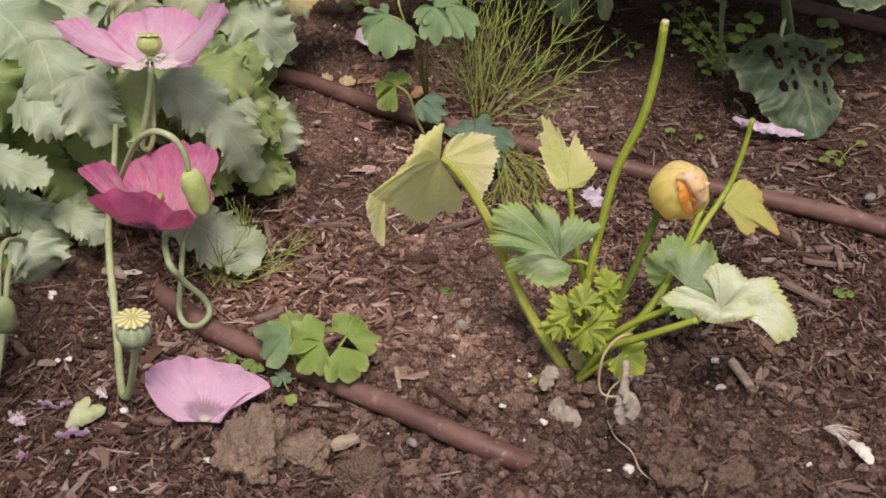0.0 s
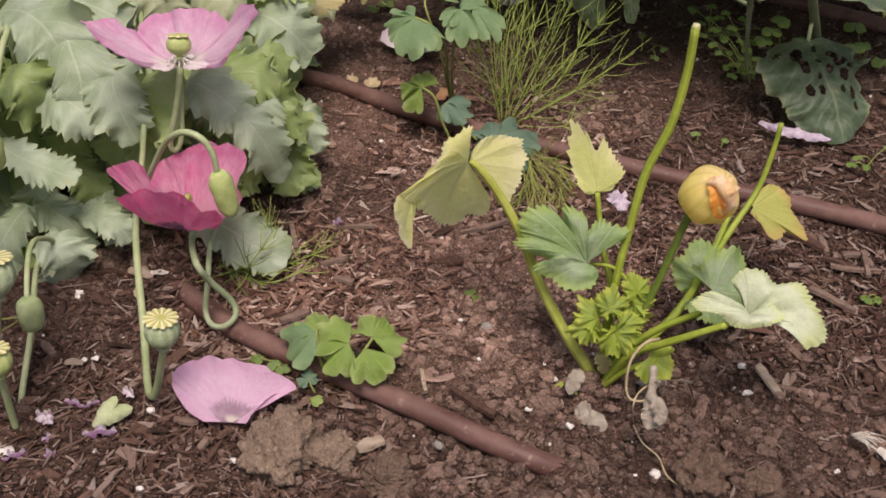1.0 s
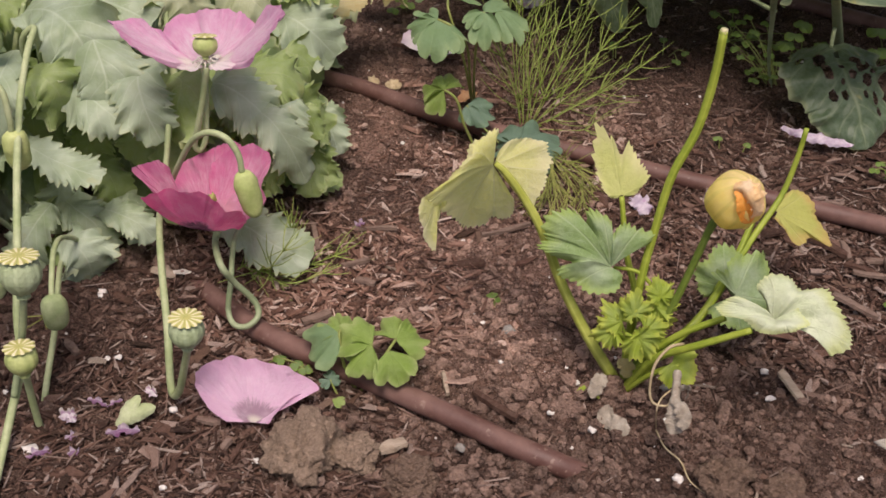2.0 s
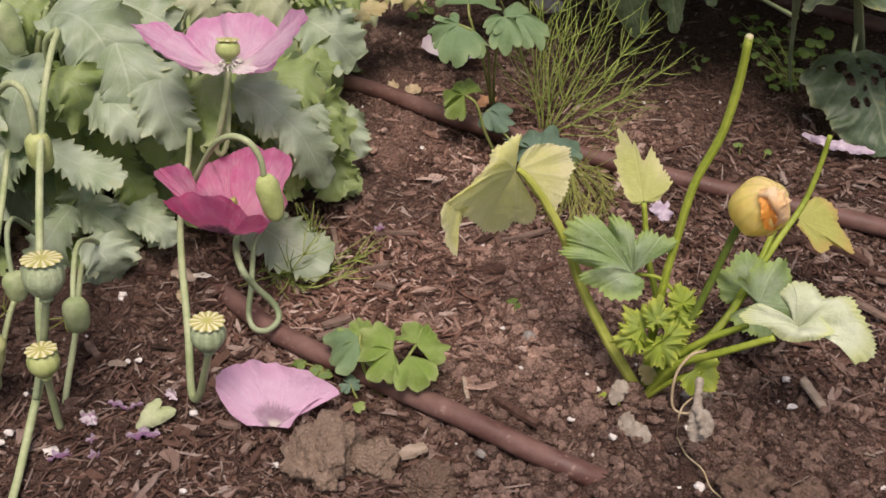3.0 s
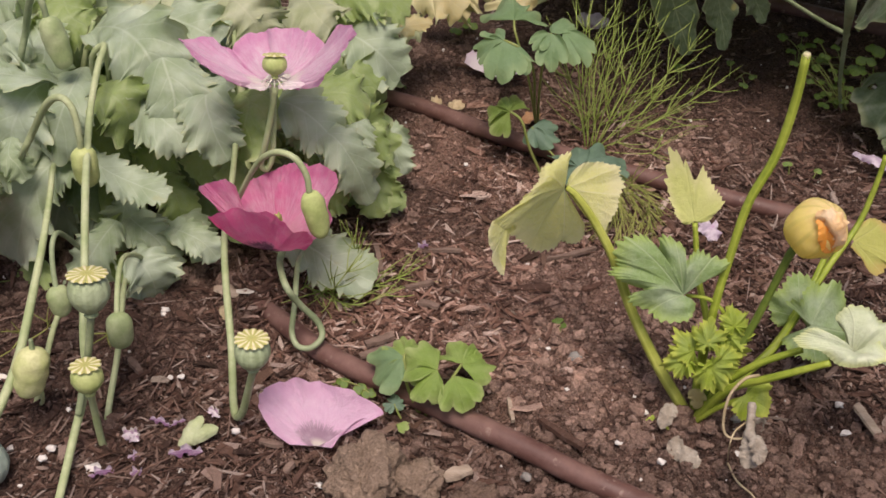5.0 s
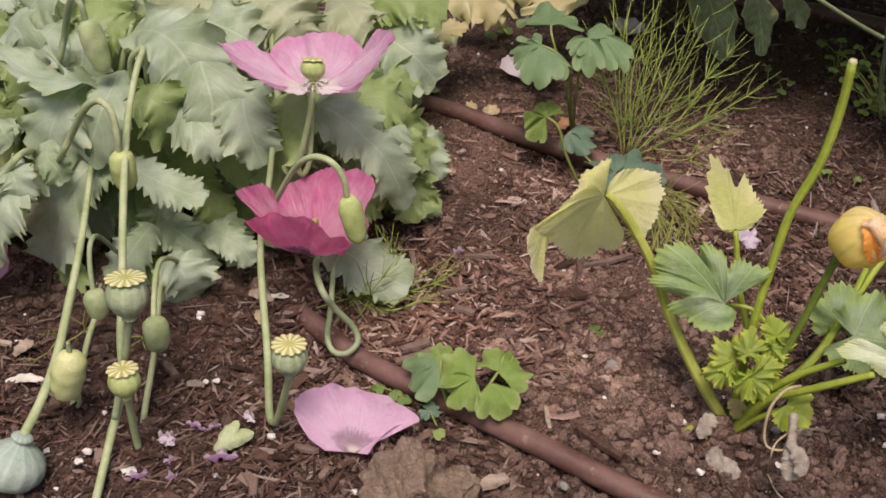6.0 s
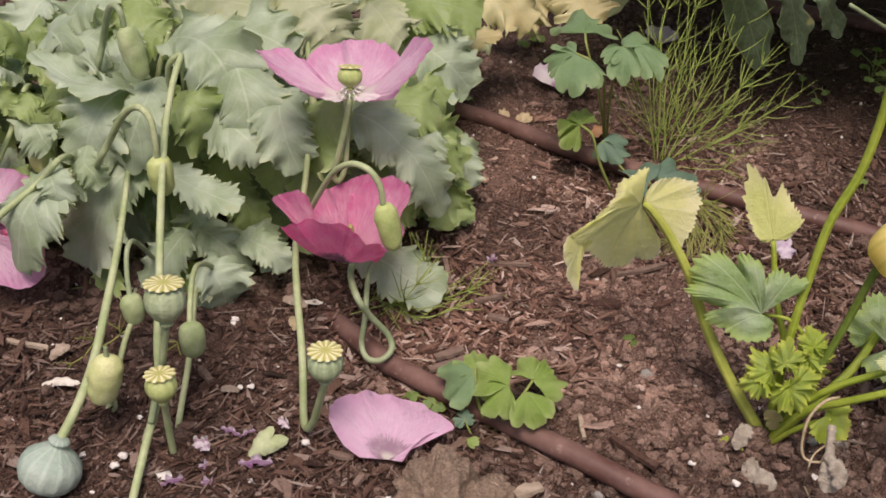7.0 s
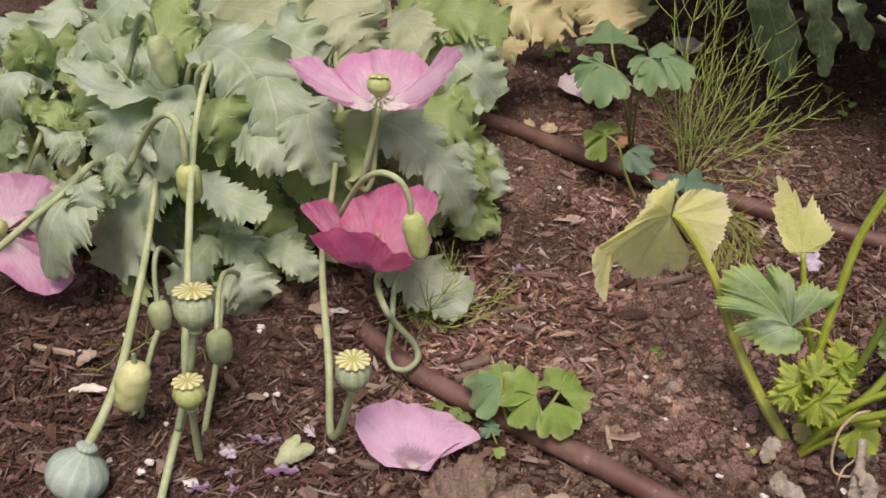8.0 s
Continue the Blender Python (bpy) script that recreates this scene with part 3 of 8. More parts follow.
SQUASH_PALE = palm_leaf_mat("squash_leaf_pale", (0.6, 0.7, 0.46), (0.6, 0.68, 0.32), (0.7, 0.76, 0.58), mottling=0.75, mottle=(0.74, 0.8, 0.66), glow=0.25, strength=0.35, relief=0.5)
SQUASH_YOUNG = palm_leaf_mat("squash_leaf_young", (0.3, 0.41, 0.035), (0.48, 0.55, 0.1), (0.38, 0.5, 0.09), mottling=0.3, glow=0.3)
COLUMBINE = palm_leaf_mat("columbine_leaf", (0.21, 0.34, 0.065), (0.34, 0.43, 0.16), (0.36, 0.48, 0.15), 7, 0.6, 0.3, (0.31, 0.42, 0.15), strength=0.4, relief=0.3, sides=0.25)
COLUMBINE_BLUE = palm_leaf_mat("columbine_leaf_blue", (0.11, 0.19, 0.13), (0.13, 0.22, 0.14), (0.16, 0.25, 0.17), 7, 0.4, 0.2, (0.2, 0.3, 0.23), strength=0.2, relief=0.1, sides=0.2)
COLUMBINE_SOFT = palm_leaf_mat("columbine_leaf_soft", (0.17, 0.29, 0.13), (0.24, 0.35, 0.17), (0.26, 0.38, 0.2), 7, 0.4, 0.3, (0.24, 0.36, 0.22), strength=0.2, relief=0.1, sides=0.2)
COLUMBINE_STEM = plain_mat("columbine_stem", (0.2, 0.26, 0.06), (0.28, 0.3, 0.1), 0.5, 60)
HORSETAIL = plain_mat("horsetail", (0.23, 0.32, 0.06), (0.36, 0.45, 0.12), 0.5, 50)
HORSETAIL_DRY = plain_mat("horsetail_dry", (0.2, 0.24, 0.05), (0.33, 0.34, 0.1), 0.6, 50)
STRAW = plain_mat("straw", (0.36, 0.28, 0.16), (0.55, 0.46, 0.3), 0.8, 90)
DRIED = plain_mat("dried_flower", (0.26, 0.22, 0.17), (0.45, 0.41, 0.34), 0.85, 90, bumpy=0.6)


def blossom_mat():
    m = Mat("squash_blossom")
    u, v = m.uv()
    n = m.noise(60, 4, 0.6)
    ribs = m.math("SINE", m.math("MULTIPLY", u, 10 * 6.2832))
    col = m.mix(m.remap(v, 0.05, 0.3), (0.62, 0.64, 0.16), (0.95, 0.84, 0.27))
    col = m.mix(m.remap(m.math("ADD", v, m.math("MULTIPLY", n, 0.2)), 0.5, 0.95), col, (0.98, 0.82, 0.4))
    col = m.mix(m.remap(ribs, 0.5, 1.0, 0.0, 0.35), col, (0.6, 0.58, 0.16))
    col = m.mix(m.math("MULTIPLY", m.noise(300, 3), 0.1), col, (0.7, 0.46, 0.1))
    return m.done(col, 0.6, m.bump(m.math("ADD", n, ribs), 0.3, 0.0012), 0.45, col)


BLOSSOM = blossom_mat()
BLOSSOM_ORANGE = plain_mat("squash_blossom_orange", (0.95, 0.38, 0.05), (0.95, 0.5, 0.14), 0.6, 60, bumpy=0.25, glow=0.4)
BLOSSOM_PEACH = plain_mat("squash_blossom_peach", (0.98, 0.68, 0.34), (0.98, 0.8, 0.55), 0.6, 90, bumpy=0.3, glow=0.35)
CUT = plain_mat("cut_stem", (0.5, 0.5, 0.25), (0.62, 0.58, 0.36), 0.7, 150)
WEED = palm_leaf_mat("weed_leaf", (0.12, 0.22, 0.03), (0.17, 0.27, 0.05), (0.2, 0.3, 0.08), 3, 0.3, 0.25)
WOODCHIP = plain_mat("pale_wood", (0.26, 0.2, 0.145), (0.44, 0.36, 0.28), 0.85, 40, (1, 4, 1), 0.5)
LILAC = plain_mat("lilac_petal", (0.48, 0.38, 0.5), (0.74, 0.67, 0.75), 0.7, 130, glow=0.2, third=(0.45, 0.26, 0.44))
PURPLE = petal_mat("purple_shred", (0.34, 0.22, 0.36), (0.22, 0.05, 0.17), (0.5, 0.4, 0.5), (0.6, 0.48, 0.6), streak=0.8)
CREAM = plain_mat("cream_flake", (0.6, 0.56, 0.48), (0.75, 0.72, 0.65), 0.8, 100)


# ---- ground ----
LATTICE = np.random.RandomState(7).rand(512, 512)


def value_noise(x, y):
    """Smooth noise of -1 to 1 over arrays of places."""
    xi, yi = np.floor(x).astype(int), np.floor(y).astype(int)
    fx, fy = x - xi, y - yi
    fx, fy = fx * fx * (3 - 2 * fx), fy * fy * (3 - 2 * fy)
    a, b = LATTICE[xi % 512, yi % 512], LATTICE[(xi + 1) % 512, yi % 512]
    c, d = LATTICE[xi % 512, (yi + 1) % 512], LATTICE[(xi + 1) % 512, (yi + 1) % 512]
    return 2 * ((a * (1 - fx) + b * fx) * (1 - fy) + (c * (1 - fx) + d * fx) * fy) - 1


def ground_height(x, y):
    x, y = np.asarray(x, float), np.asarray(y, float)
    near = np.clip(1.6 - np.hypot(x, y - 1.0) / 2.5, 0, 1)
    h = 0.006 * value_noise(x * 5 + 11, y * 5 + 3)
    h += 0.005 * value_noise(x * 17 + 40, y * 17 + 21)
    dug = 0.55 + 0.45 * np.clip(value_noise(x * 4 + 33, y * 4 + 12) + 1.2 * np.clip(1.3 - np.hypot((x - 0.16) / 0.28, (y - 0.68) / 0.16), 0, 1), 0, 1)
    h += 0.0048 * dug * (1 - 2 * np.abs(value_noise(x * 52 + 90, y * 52 + 31)))
    h += 0.0030 * dug * (1 - 2 * np.abs(value_noise(x * 105 + 7, y * 105 + 61)))
    h += 0.0016 * (1 - 2 * np.abs(value_noise(x * 190 + 17, y * 190 + 5)))
    return (h - 0.002) * near


def axis(lo, hi, step, far):
    fine = np.arange(lo, hi, step)
    grow, s, p = [], step, hi
    while p < far:
        grow.append(p)
        s *= 1.35
        p += s
    back, s, p = [], step, lo - step
    while p > -far:
        back.append(p)
        s *= 1.35
        p -= s
    return np.array(back[::-1] + list(fine) + grow)


def make_ground():
    xs, ys = axis(-0.95, 0.85, 0.0034, 400.0), axis(0.42, 1.7, 0.0034, 400.0)
    gx, gy = np.meshgrid(xs, ys)
    co = np.stack([gx, gy, ground_height(gx, gy)], -1).reshape(-1, 3)
    w, hgt = len(xs), len(ys)
    i = np.arange(w * hgt).reshape(hgt, w)
    quads = np.stack([i[:-1, :-1], i[:-1, 1:], i[1:, 1:], i[1:, :-1]], -1).reshape(-1, 4)
    me = bpy.data.meshes.new("ground")
    me.vertices.add(len(co))
    me.vertices.foreach_set("co", co.ravel())
    me.loops.add(quads.size)
    me.loops.foreach_set("vertex_index", quads.ravel().astype(np.int32))
    me.polygons.add(len(quads))
    me.polygons.foreach_set("loop_start", np.arange(0, quads.size, 4, dtype=np.int32))
    me.update(calc_edges=True)
    me.polygons.foreach_set("use_smooth", np.ones(len(quads), bool))
    me.materials.append(SOIL)
    return tagged(new("ground", me), "dark brown crumbly garden soil with bark mulch", "ground", kind="structure")


GROUND = make_ground()


def soup(name, groups, material, label, category, flat=True):
    """Many small pieces as one mesh. groups: (verts of n pieces, faces of one piece, uvs of n pieces)."""
    co, loops, starts, uv, n, at = [], [], [], [], 0, 0
    for v, f, t in groups:
        count, k = v.shape[:2]
        f = np.asarray(f)
        idx = (n + np.arange(count)[:, None, None] * k + f[None]).reshape(-1)
        co.append(v.reshape(-1, 3))
        loops.append(idx)
        starts.append(at + np.arange(count * len(f)) * f.shape[1])
        uv.append(t[:, f].reshape(-1, 2))
        n += count * k
        at += len(idx)
    me = bpy.data.meshes.new(name)
    co, loops, starts, uv = np.concatenate(co), np.concatenate(loops), np.concatenate(starts), np.concatenate(uv)
    me.vertices.add(len(co))
    me.vertices.foreach_set("co", co.ravel())
    me.loops.add(len(loops))
    me.loops.foreach_set("vertex_index", loops.astype(np.int32))
    me.polygons.add(len(starts))
    me.polygons.foreach_set("loop_start", starts.astype(np.int32))
    me.update(calc_edges=True)
    layer = me.uv_layers.new(name="UVMap")
    layer.data.foreach_set("uv", uv.astype(np.float32).ravel())
    if flat:
        me.shade_flat()
    me.materials.append(material)
    return tagged(new(name, me), label, category, kind="stuff")


RNG = np.random.RandomState(3)


def turns(yaw, pitch, roll):
    """Rotation matrices for arrays of angles."""
    cy, sy, cp, sp, cr, sr = np.cos(yaw), np.sin(yaw), np.cos(pitch), np.sin(pitch), np.cos(roll), np.sin(roll)
    return np.stack([np.stack([cy * cr - sy * sp * sr, -sy * cp, cy * sr + sy * sp * cr], -1),
                     np.stack([sy * cr + cy * sp * sr, cy * cp, sy * sr - cy * sp * cr], -1),
                     np.stack([-cp * sr, sp, cp * cr], -1)], -2)


def oval(x, y, cx, cy, rx, ry):
    """1 at an oval's middle, falling to 0 at its rim."""
    return np.clip(1.4 - np.hypot((x - cx) / rx, (y - cy) / ry), 0, 1)


def strew(n, chance, box):
    """n places inside a box, as dense as chance(x, y) says."""
    xs, ys = [], []
    got = 0
    while got < n:
        x, y = RNG.uniform(box[0], box[1], 3 * n), RNG.uniform(box[2], box[3], 3 * n)
        keep = RNG.rand(3 * n) < chance(x, y)
        xs.append(x[keep])
        ys.append(y[keep])
        got += keep.sum()
    return np.concatenate(xs)[:n], np.concatenate(ys)[:n]


CHIP_FACES = [(0, 1, 4, 3), (1, 2, 5, 4), (6, 9, 10, 7), (7, 10, 11, 8), (0, 6, 7, 1), (1, 7, 8, 2), (3, 4, 10, 9), (4, 5, 11, 10), (0, 3, 9, 6), (2, 8, 11, 5)]


def chips(x, y, length, width, thick, lift, tilt=0.22):
    """Splinters of bark: two bent segments each, with ragged ends."""
    n = len(x)
    unit = np.array([(a / 2, b / 2, c / 2) for c in (1, -1) for b in (-1, 1) for a in (-1, 0, 1)])
    size = np.stack([length, width, thick], -1)[:, None, :]
    v = unit[None] * size
    v = v + RNG.uniform(-1, 1, v.shape) * size * (0.1, 0.2, 0.2)
    v[:, [0, 3, 6, 9], 1] *= RNG.uniform(0.1, 0.9, (n, 1))
    v[:, [2, 5, 8, 11], 1] *= RNG.uniform(0.1, 0.9, (n, 1))
    v[:, [1, 4, 7, 10], 1] += (width * RNG.uniform(-0.35, 0.35, n))[:, None]
    v[:, [1, 4, 7, 10], 2] += (length * RNG.uniform(-0.05, 0.08, n))[:, None]
    m = turns(RNG.uniform(0, 6.28, n), RNG.normal(0, 0.3, n), RNG.normal(0, tilt, n))
    v = np.einsum("nij,nkj->nki", m, v)
    v += np.stack([x, y, ground_height(x, y) + lift], -1)[:, None, :]
    uv = np.array([(a, b) for _ in (0, 1) for b in (0, 1) for a in (0, 0.5, 1)])[None] + np.stack([RNG.uniform(0, 50, n), np.zeros(n)], -1)[:, None, :]
    return v, CHIP_FACES, uv


def mulch_density(x, y):
    """Thick mulch by the poppies and along the hoses, little on the bare patch and round the squash."""
    d = 0.3 + 0.45 * value_noise(x * 6 + 5, y * 6 + 8)
    d += 0.4 * oval(x, y, -0.14, 0.84, 0.14, 0.12) + 0.4 * oval(x, y, -0.3, 0.68, 0.22, 0.12) + 0.35 * oval(x, y, 0.36, 0.92, 0.2, 0.12)
    d -= 0.6 * oval(x, y, 0.0, 0.86, 0.12, 0.12) + 0.45 * oval(x, y, 0.14, 0.7, 0.22, 0.1)
    return np.clip(d, 0.035, 1) * np.clip(1.0 - 3.0 * (y - 0.96), 0.14, 1)


BED = (-0.85, 0.75, 0.46, 1.62)
MULCH = []
cx, cy = strew(19000, mulch_density, BED)
ln = RNG.gamma(2.0, 0.0018, len(cx)) + 0.0018
MULCH.append(chips(cx, cy, ln, np.minimum(ln * RNG.uniform(0.15, 0.5, len(cx)), 0.006), RNG.uniform(0.0006, 0.0018, len(cx)), RNG.uniform(0.0008, 0.0034, len(cx)), 0.35))
cx, cy = strew(13500, mulch_density, BED)
ln = RNG.gamma(3.0, 0.0038, len(cx)) + 0.004
MULCH.append(chips(cx, cy, ln, RNG.uniform(0.0006, 0.0019, len(cx)), RNG.uniform(0.0005, 0.0012, len(cx)), RNG.uniform(0.0016, 0.0046, len(cx)), 0.12))
cx, cy = strew(1500, mulch_density, BED)
ln = RNG.uniform(0.010, 0.026, len(cx))
MULCH.append(chips(cx, cy, ln, ln * RNG.uniform(0.14, 0.34, len(cx)), RNG.uniform(0.0016, 0.0034, len(cx)), RNG.uniform(0.002, 0.0044, len(cx)), 0.16))
cx, cy = strew(900, lambda x, y: oval(x, y, -0.13, 0.83, 0.11, 0.075), BED)
ln = RNG.uniform(0.006, 0.022, len(cx))
MULCH.append(chips(cx, cy, ln, RNG.uniform(0.0012, 0.0038, len(cx)), RNG.uniform(0.0008, 0.002, len(cx)), RNG.uniform(0.002, 0.006, len(cx)), 0.16))
soup("bark_mulch", MULCH, CHIP, "dark and greyish brown bark mulch chips strewn over the soil", "mulch")


def loose_chips(n):
    """Larger chips that lie by themselves, as parts of the ground."""
    shapes = []
    for k in range(14):
        one = [np.array([q]) for q in (0.0, 0.0, 1.0, RNG.uniform(0.12, 0.34), RNG.uniform(0.05, 0.1), 0.0)]
        v, f, t = chips(*one, 0.0)
        bm = from_arrays([tuple(p) for p in v[0] - v[0].mean(0)], f, [tuple(p) for p in t[0]])
        for fc in bm.faces:
            fc.smooth = False
        me = bpy.data.meshes.new("bark_chip")
        bm.to_mesh(me)
        bm.free()
        me.materials.append(CHIP_SINGLE)
        shapes.append(me)
    xs, ys = strew(n, mulch_density, (-0.5, 0.42, 0.52, 1.2))
    for k, (x, y) in enumerate(zip(xs, ys)):
        ob = new("bark_chip", shapes[k % 14])
        ob.parent = GROUND
        s = RNG.uniform(0.008, 0.021)
        ob.location = (x, y, float(ground_height(x, y)) + 0.0035)
        ob.rotation_euler = (RNG.normal(0, 0.15), RNG.normal(0, 0.15), RNG.uniform(0, 6.28))
        ob.scale = (s, s, s)


def ico(level):
    bm = bmesh.new()
    bmesh.ops.create_icosphere(bm, subdivisions=level, radius=1)
    v = np.array([q.co[:] for q in bm.verts])
    f = [tuple(q.index for q in fc.verts) for fc in bm.faces]
    bm.free()
    return v, f


OCTA = (np.array([(1, 0, 0), (0, 1, 0), (-1, 0, 0), (0, -1, 0), (0, 0, 1), (0, 0, -1)], float),
        [(0, 1, 4), (1, 2, 4), (2, 3, 4), (3, 0, 4), (1, 0, 5), (2, 1, 5), (3, 2, 5), (0, 3, 5)])
ICOS = ico(1), ico(2), ico(3)


def lumps(x, y, size, shape, flat=0.78, sink=0.35):
    """Uneven crumbs of a size each."""
    u, f = shape
    n = len(x)
    k = RNG.uniform(0, 200, (n, 1))
    r = 1 + 0.34 * value_noise(u[None, :, 0] * 1.7 + k, u[None, :, 1] * 1.7 + u[None, :, 2] * 1.3 + k) + 0.2 * value_noise(u[None, :, 0] * 4 + k, u[None, :, 2] * 4 - u[None, :, 1] * 3 + k)
    v = u[None] * r[:, :, None] * size[:, None, None] * RNG.uniform(0.65, 1.3, (n, 1, 3)) * (1, 1, flat)
    v = v + RNG.uniform(-0.16, 0.16, v.shape) * size[:, None, None]
    v = np.einsum("nij,nkj->nki", turns(RNG.uniform(0, 6.28, n), RNG.normal(0, 0.3, n), np.zeros(n)), v)
    v += np.stack([x, y, ground_height(x, y) + size * (1 - sink) * flat * 0.6], -1)[:, None, :]
    return v, f, np.zeros((n, len(u), 2))


def crumb_density(x, y):
    """Crumbs everywhere, heaped on the dug soil round the squash and in the front of the bed."""
    d = 0.4 + 0.5 * value_noise(x * 7 + 25, y * 7 + 18) + 0.25 * value_noise(x * 19 + 5, y * 19 + 38)
    d += 0.5 * oval(x, y, 0.16, 0.7, 0.26, 0.14) + 0.25 * oval(x, y, -0.02, 0.66, 0.2, 0.08) + 0.35 * oval(x, y, 0.0, 0.86, 0.14, 0.14)
    return np.clip(d, 0.08, 1)


def clump_density(x, y):
    return np.clip(crumb_density(x, y) - 0.35 + 0.4 * oval(x, y, 0.18, 0.68, 0.26, 0.12), 0.01, 1)


CRUMBS = []
for number, lo, hi, power, shape, chance in ((22000, 0.0006, 0.0012, 1.5, OCTA, crumb_density), (22000, 0.001, 0.0026, 2.0, ICOS[0], crumb_density), (4600, 0.0022, 0.0048, 1.8, ICOS[1], clump_density), (420, 0.0042, 0.0078, 1.6, ICOS[2], clump_density)):
    cx, cy = strew(number, chance, (-0.8, 0.66, 0.5, 1.5))
    CRUMBS.append(lumps(cx, cy, lo + (hi - lo) * RNG.rand(number) ** power, shape))
soup("soil_crumbs", CRUMBS, CRUMB, "loose dark brown crumbs of soil", "soil crumbs")
cx, cy = strew(430, crumb_density, (-0.7, 0.55, 0.5, 1.35))
soup("perlite_grains", [lumps(cx, cy, 0.0007 + 0.0022 * RNG.rand(430) ** 3, ICOS[1])], PERLITE, "small white perlite grains scattered on the soil", "perlite")
loose_chips(290)

# ---- drip hoses ----
HOSE_R = 0.0088


def hose(points, label):
    bm = tube(points, [HOSE_R], steps=90, sides=18)
    at = Vector(points[0])
    return single("drip_hose", bm, HOSE, (at.x, at.y, 0), label, "hose", "drip hoses")


hose(((-0.2662, 0.8587, -0.0200), (-0.2212, 0.8094, 0.0040), (-0.1673, 0.7680, 0.0080), (-0.0869, 0.7323, 0.0080), (-0.0119, 0.7000, 0.0080), (0.0413, 0.6769, 0.0060), (0.0776, 0.6664, 0.0010), (0.1015, 0.6679, -0.0120), (0.1241, 0.6753, -0.0300)),
     "dusty brown plastic drip hose running half buried through mulch")
hose(((-0.3074, 1.2173, 0.0090), (-0.2114, 1.1717, 0.0100), (-0.1489, 1.1499, 0.0100), (-0.0590, 1.1070, 0.0100), (0.0595, 1.0667, 0.0100), (0.1602, 1.0370, 0.0100), (0.2510, 1.0119, 0.0100), (0.3532, 0.9852, 0.0100), (0.4103, 0.9651, 0.0100), (0.4715, 0.9424, 0.0100)),
     "brown plastic drip hose lying on bare soil")
hose(((0.1016, 1.4908, 0.0100), (0.2111, 1.4677, 0.0100), (0.3022, 1.4416, 0.0100), (0.4937, 1.3567, 0.0100), (0.5734, 1.3314, 0.0100)),
     "brown plastic drip hose in the shade of brassicas")

# ---- clods, chips and stones by themselves ----
def clod(at, size, seed, squash, label):
    single("soil_clod", blob(at, size, seed, 0.5, 5, squash, 1.7), CLOD if seed < 6 else CLOD_DARK, (at[0], at[1], 0), label, "soil clod", "soil clods")


clod((-0.1079, 0.6511, 0.0080), 0.0235, 3, (1.0, 1.2, 0.95), "large light brown lump of dry soil beside a fallen petal")
clod((-0.0719, 0.6539, 0.0040), 0.017, 5, (1.0, 1.0, 0.7), "small brown lump of dry soil")
clod((-0.0293, 0.6382, 0.0040), 0.016, 8, (1.1, 1.0, 0.7), "small brown lump of dry soil")
clod((0.1967, 0.6628, 0.0060), 0.018, 9, (1.0, 0.9, 0.9), "brown lump of dry soil on mulch")
clod((0.2390, 0.6594, 0.0050), 0.013, 12, (1.1, 0.9, 0.9), "small brown lump of dry soil")


def wood_piece(a, b, width, thick, material, label, name="wood_chip", cat="wood chip", seed=0):
    """A split piece of wood from a to b."""
    a, b = Vector(a), Vector(b)
    d = b - a
    s = d.cross(Vector((0, 0, 1))).normalized()
    rng = random.Random(seed)
    verts, faces = [], []
    n = 6
    for i in range(n + 1):
        f = i / n
        w = width * (0.75 + 0.25 * math.sin(math.pi * f)) * (0.85 + 0.3 * rng.random()) / 2
        c = a + d * f + Vector((0, 0, 0.0015 * math.sin(3 * f + seed)))
        skew = d * 0.05 * (rng.random() - 0.5)
        for k, (e, h) in enumerate(((-1, 0), (-0.8, 1), (0.8, 1), (1, 0))):
            verts.append(c + s * w * e + skew * e + Vector((0, 0, thick * h * (0.8 + 0.4 * rng.random()))))
    for i in range(n):
        for k in range(4):
            p, q = i * 4 + k, i * 4 + (k + 1) % 4
            faces.append((p, q, q + 4, p + 4))
    faces.append((3, 2, 1, 0))
    faces.append(tuple(n * 4 + k for k in range(4)))
    bm = from_arrays(verts, faces, [(v.x * 30, v.y * 30) for v in verts])
    for f in bm.faces:
        f.smooth = False
    single(name, bm, material, (a.x, a.y, 0), label, cat)


wood_piece((-0.0546, 0.6578, 0.0040), (-0.0371, 0.6699, 0.0060), 0.011, 0.003, WOODCHIP, "pale split wood chip on dark mulch", seed=1)
wood_piece((-0.0170, 0.7436, 0.0040), (-0.0111, 0.7228, 0.0040), 0.004, 0.003, WOODCHIP, "grey splinter of wood beside the hose", seed=2)
wood_piece((0.0019, 0.7901, 0.0030), (0.0258, 0.7702, 0.0030), 0.007, 0.003, CHIP, "dark splinter of bark on the soil", seed=3)
wood_piece((0.0091, 0.7279, 0.0040), (0.0439, 0.7020, 0.0040), 0.006, 0.004, CHIP, "dark brown twig of bark on the soil", seed=4)
wood_piece((-0.0265, 0.8778, 0.0040), (0.0047, 0.8813, 0.0040), 0.009, 0.003, CHIP, "brown piece of bark lying flat", seed=5)
wood_piece((0.2965, 0.9616, 0.0040), (0.3261, 0.9360, 0.0040), 0.009, 0.004, CHIP, "dark stick of bark below the hose", seed=6)
wood_piece((0.3219, 0.9251, 0.0040), (0.3525, 0.9142, 0.0040), 0.007, 0.003, CHIP, "brown stick of bark on crumbly soil", seed=7)
wood_piece((0.2492, 0.7813, 0.0040), (0.2648, 0.7518, 0.0040), 0.009, 0.002, WOODCHIP, "weathered splinter of wood", seed=8)
wood_piece((-0.1398, 0.8358, 0.0040), (-0.1364, 0.8564, 0.0060), 0.003, 0.002, WOODCHIP, "thin pale splinter of wood", seed=9)
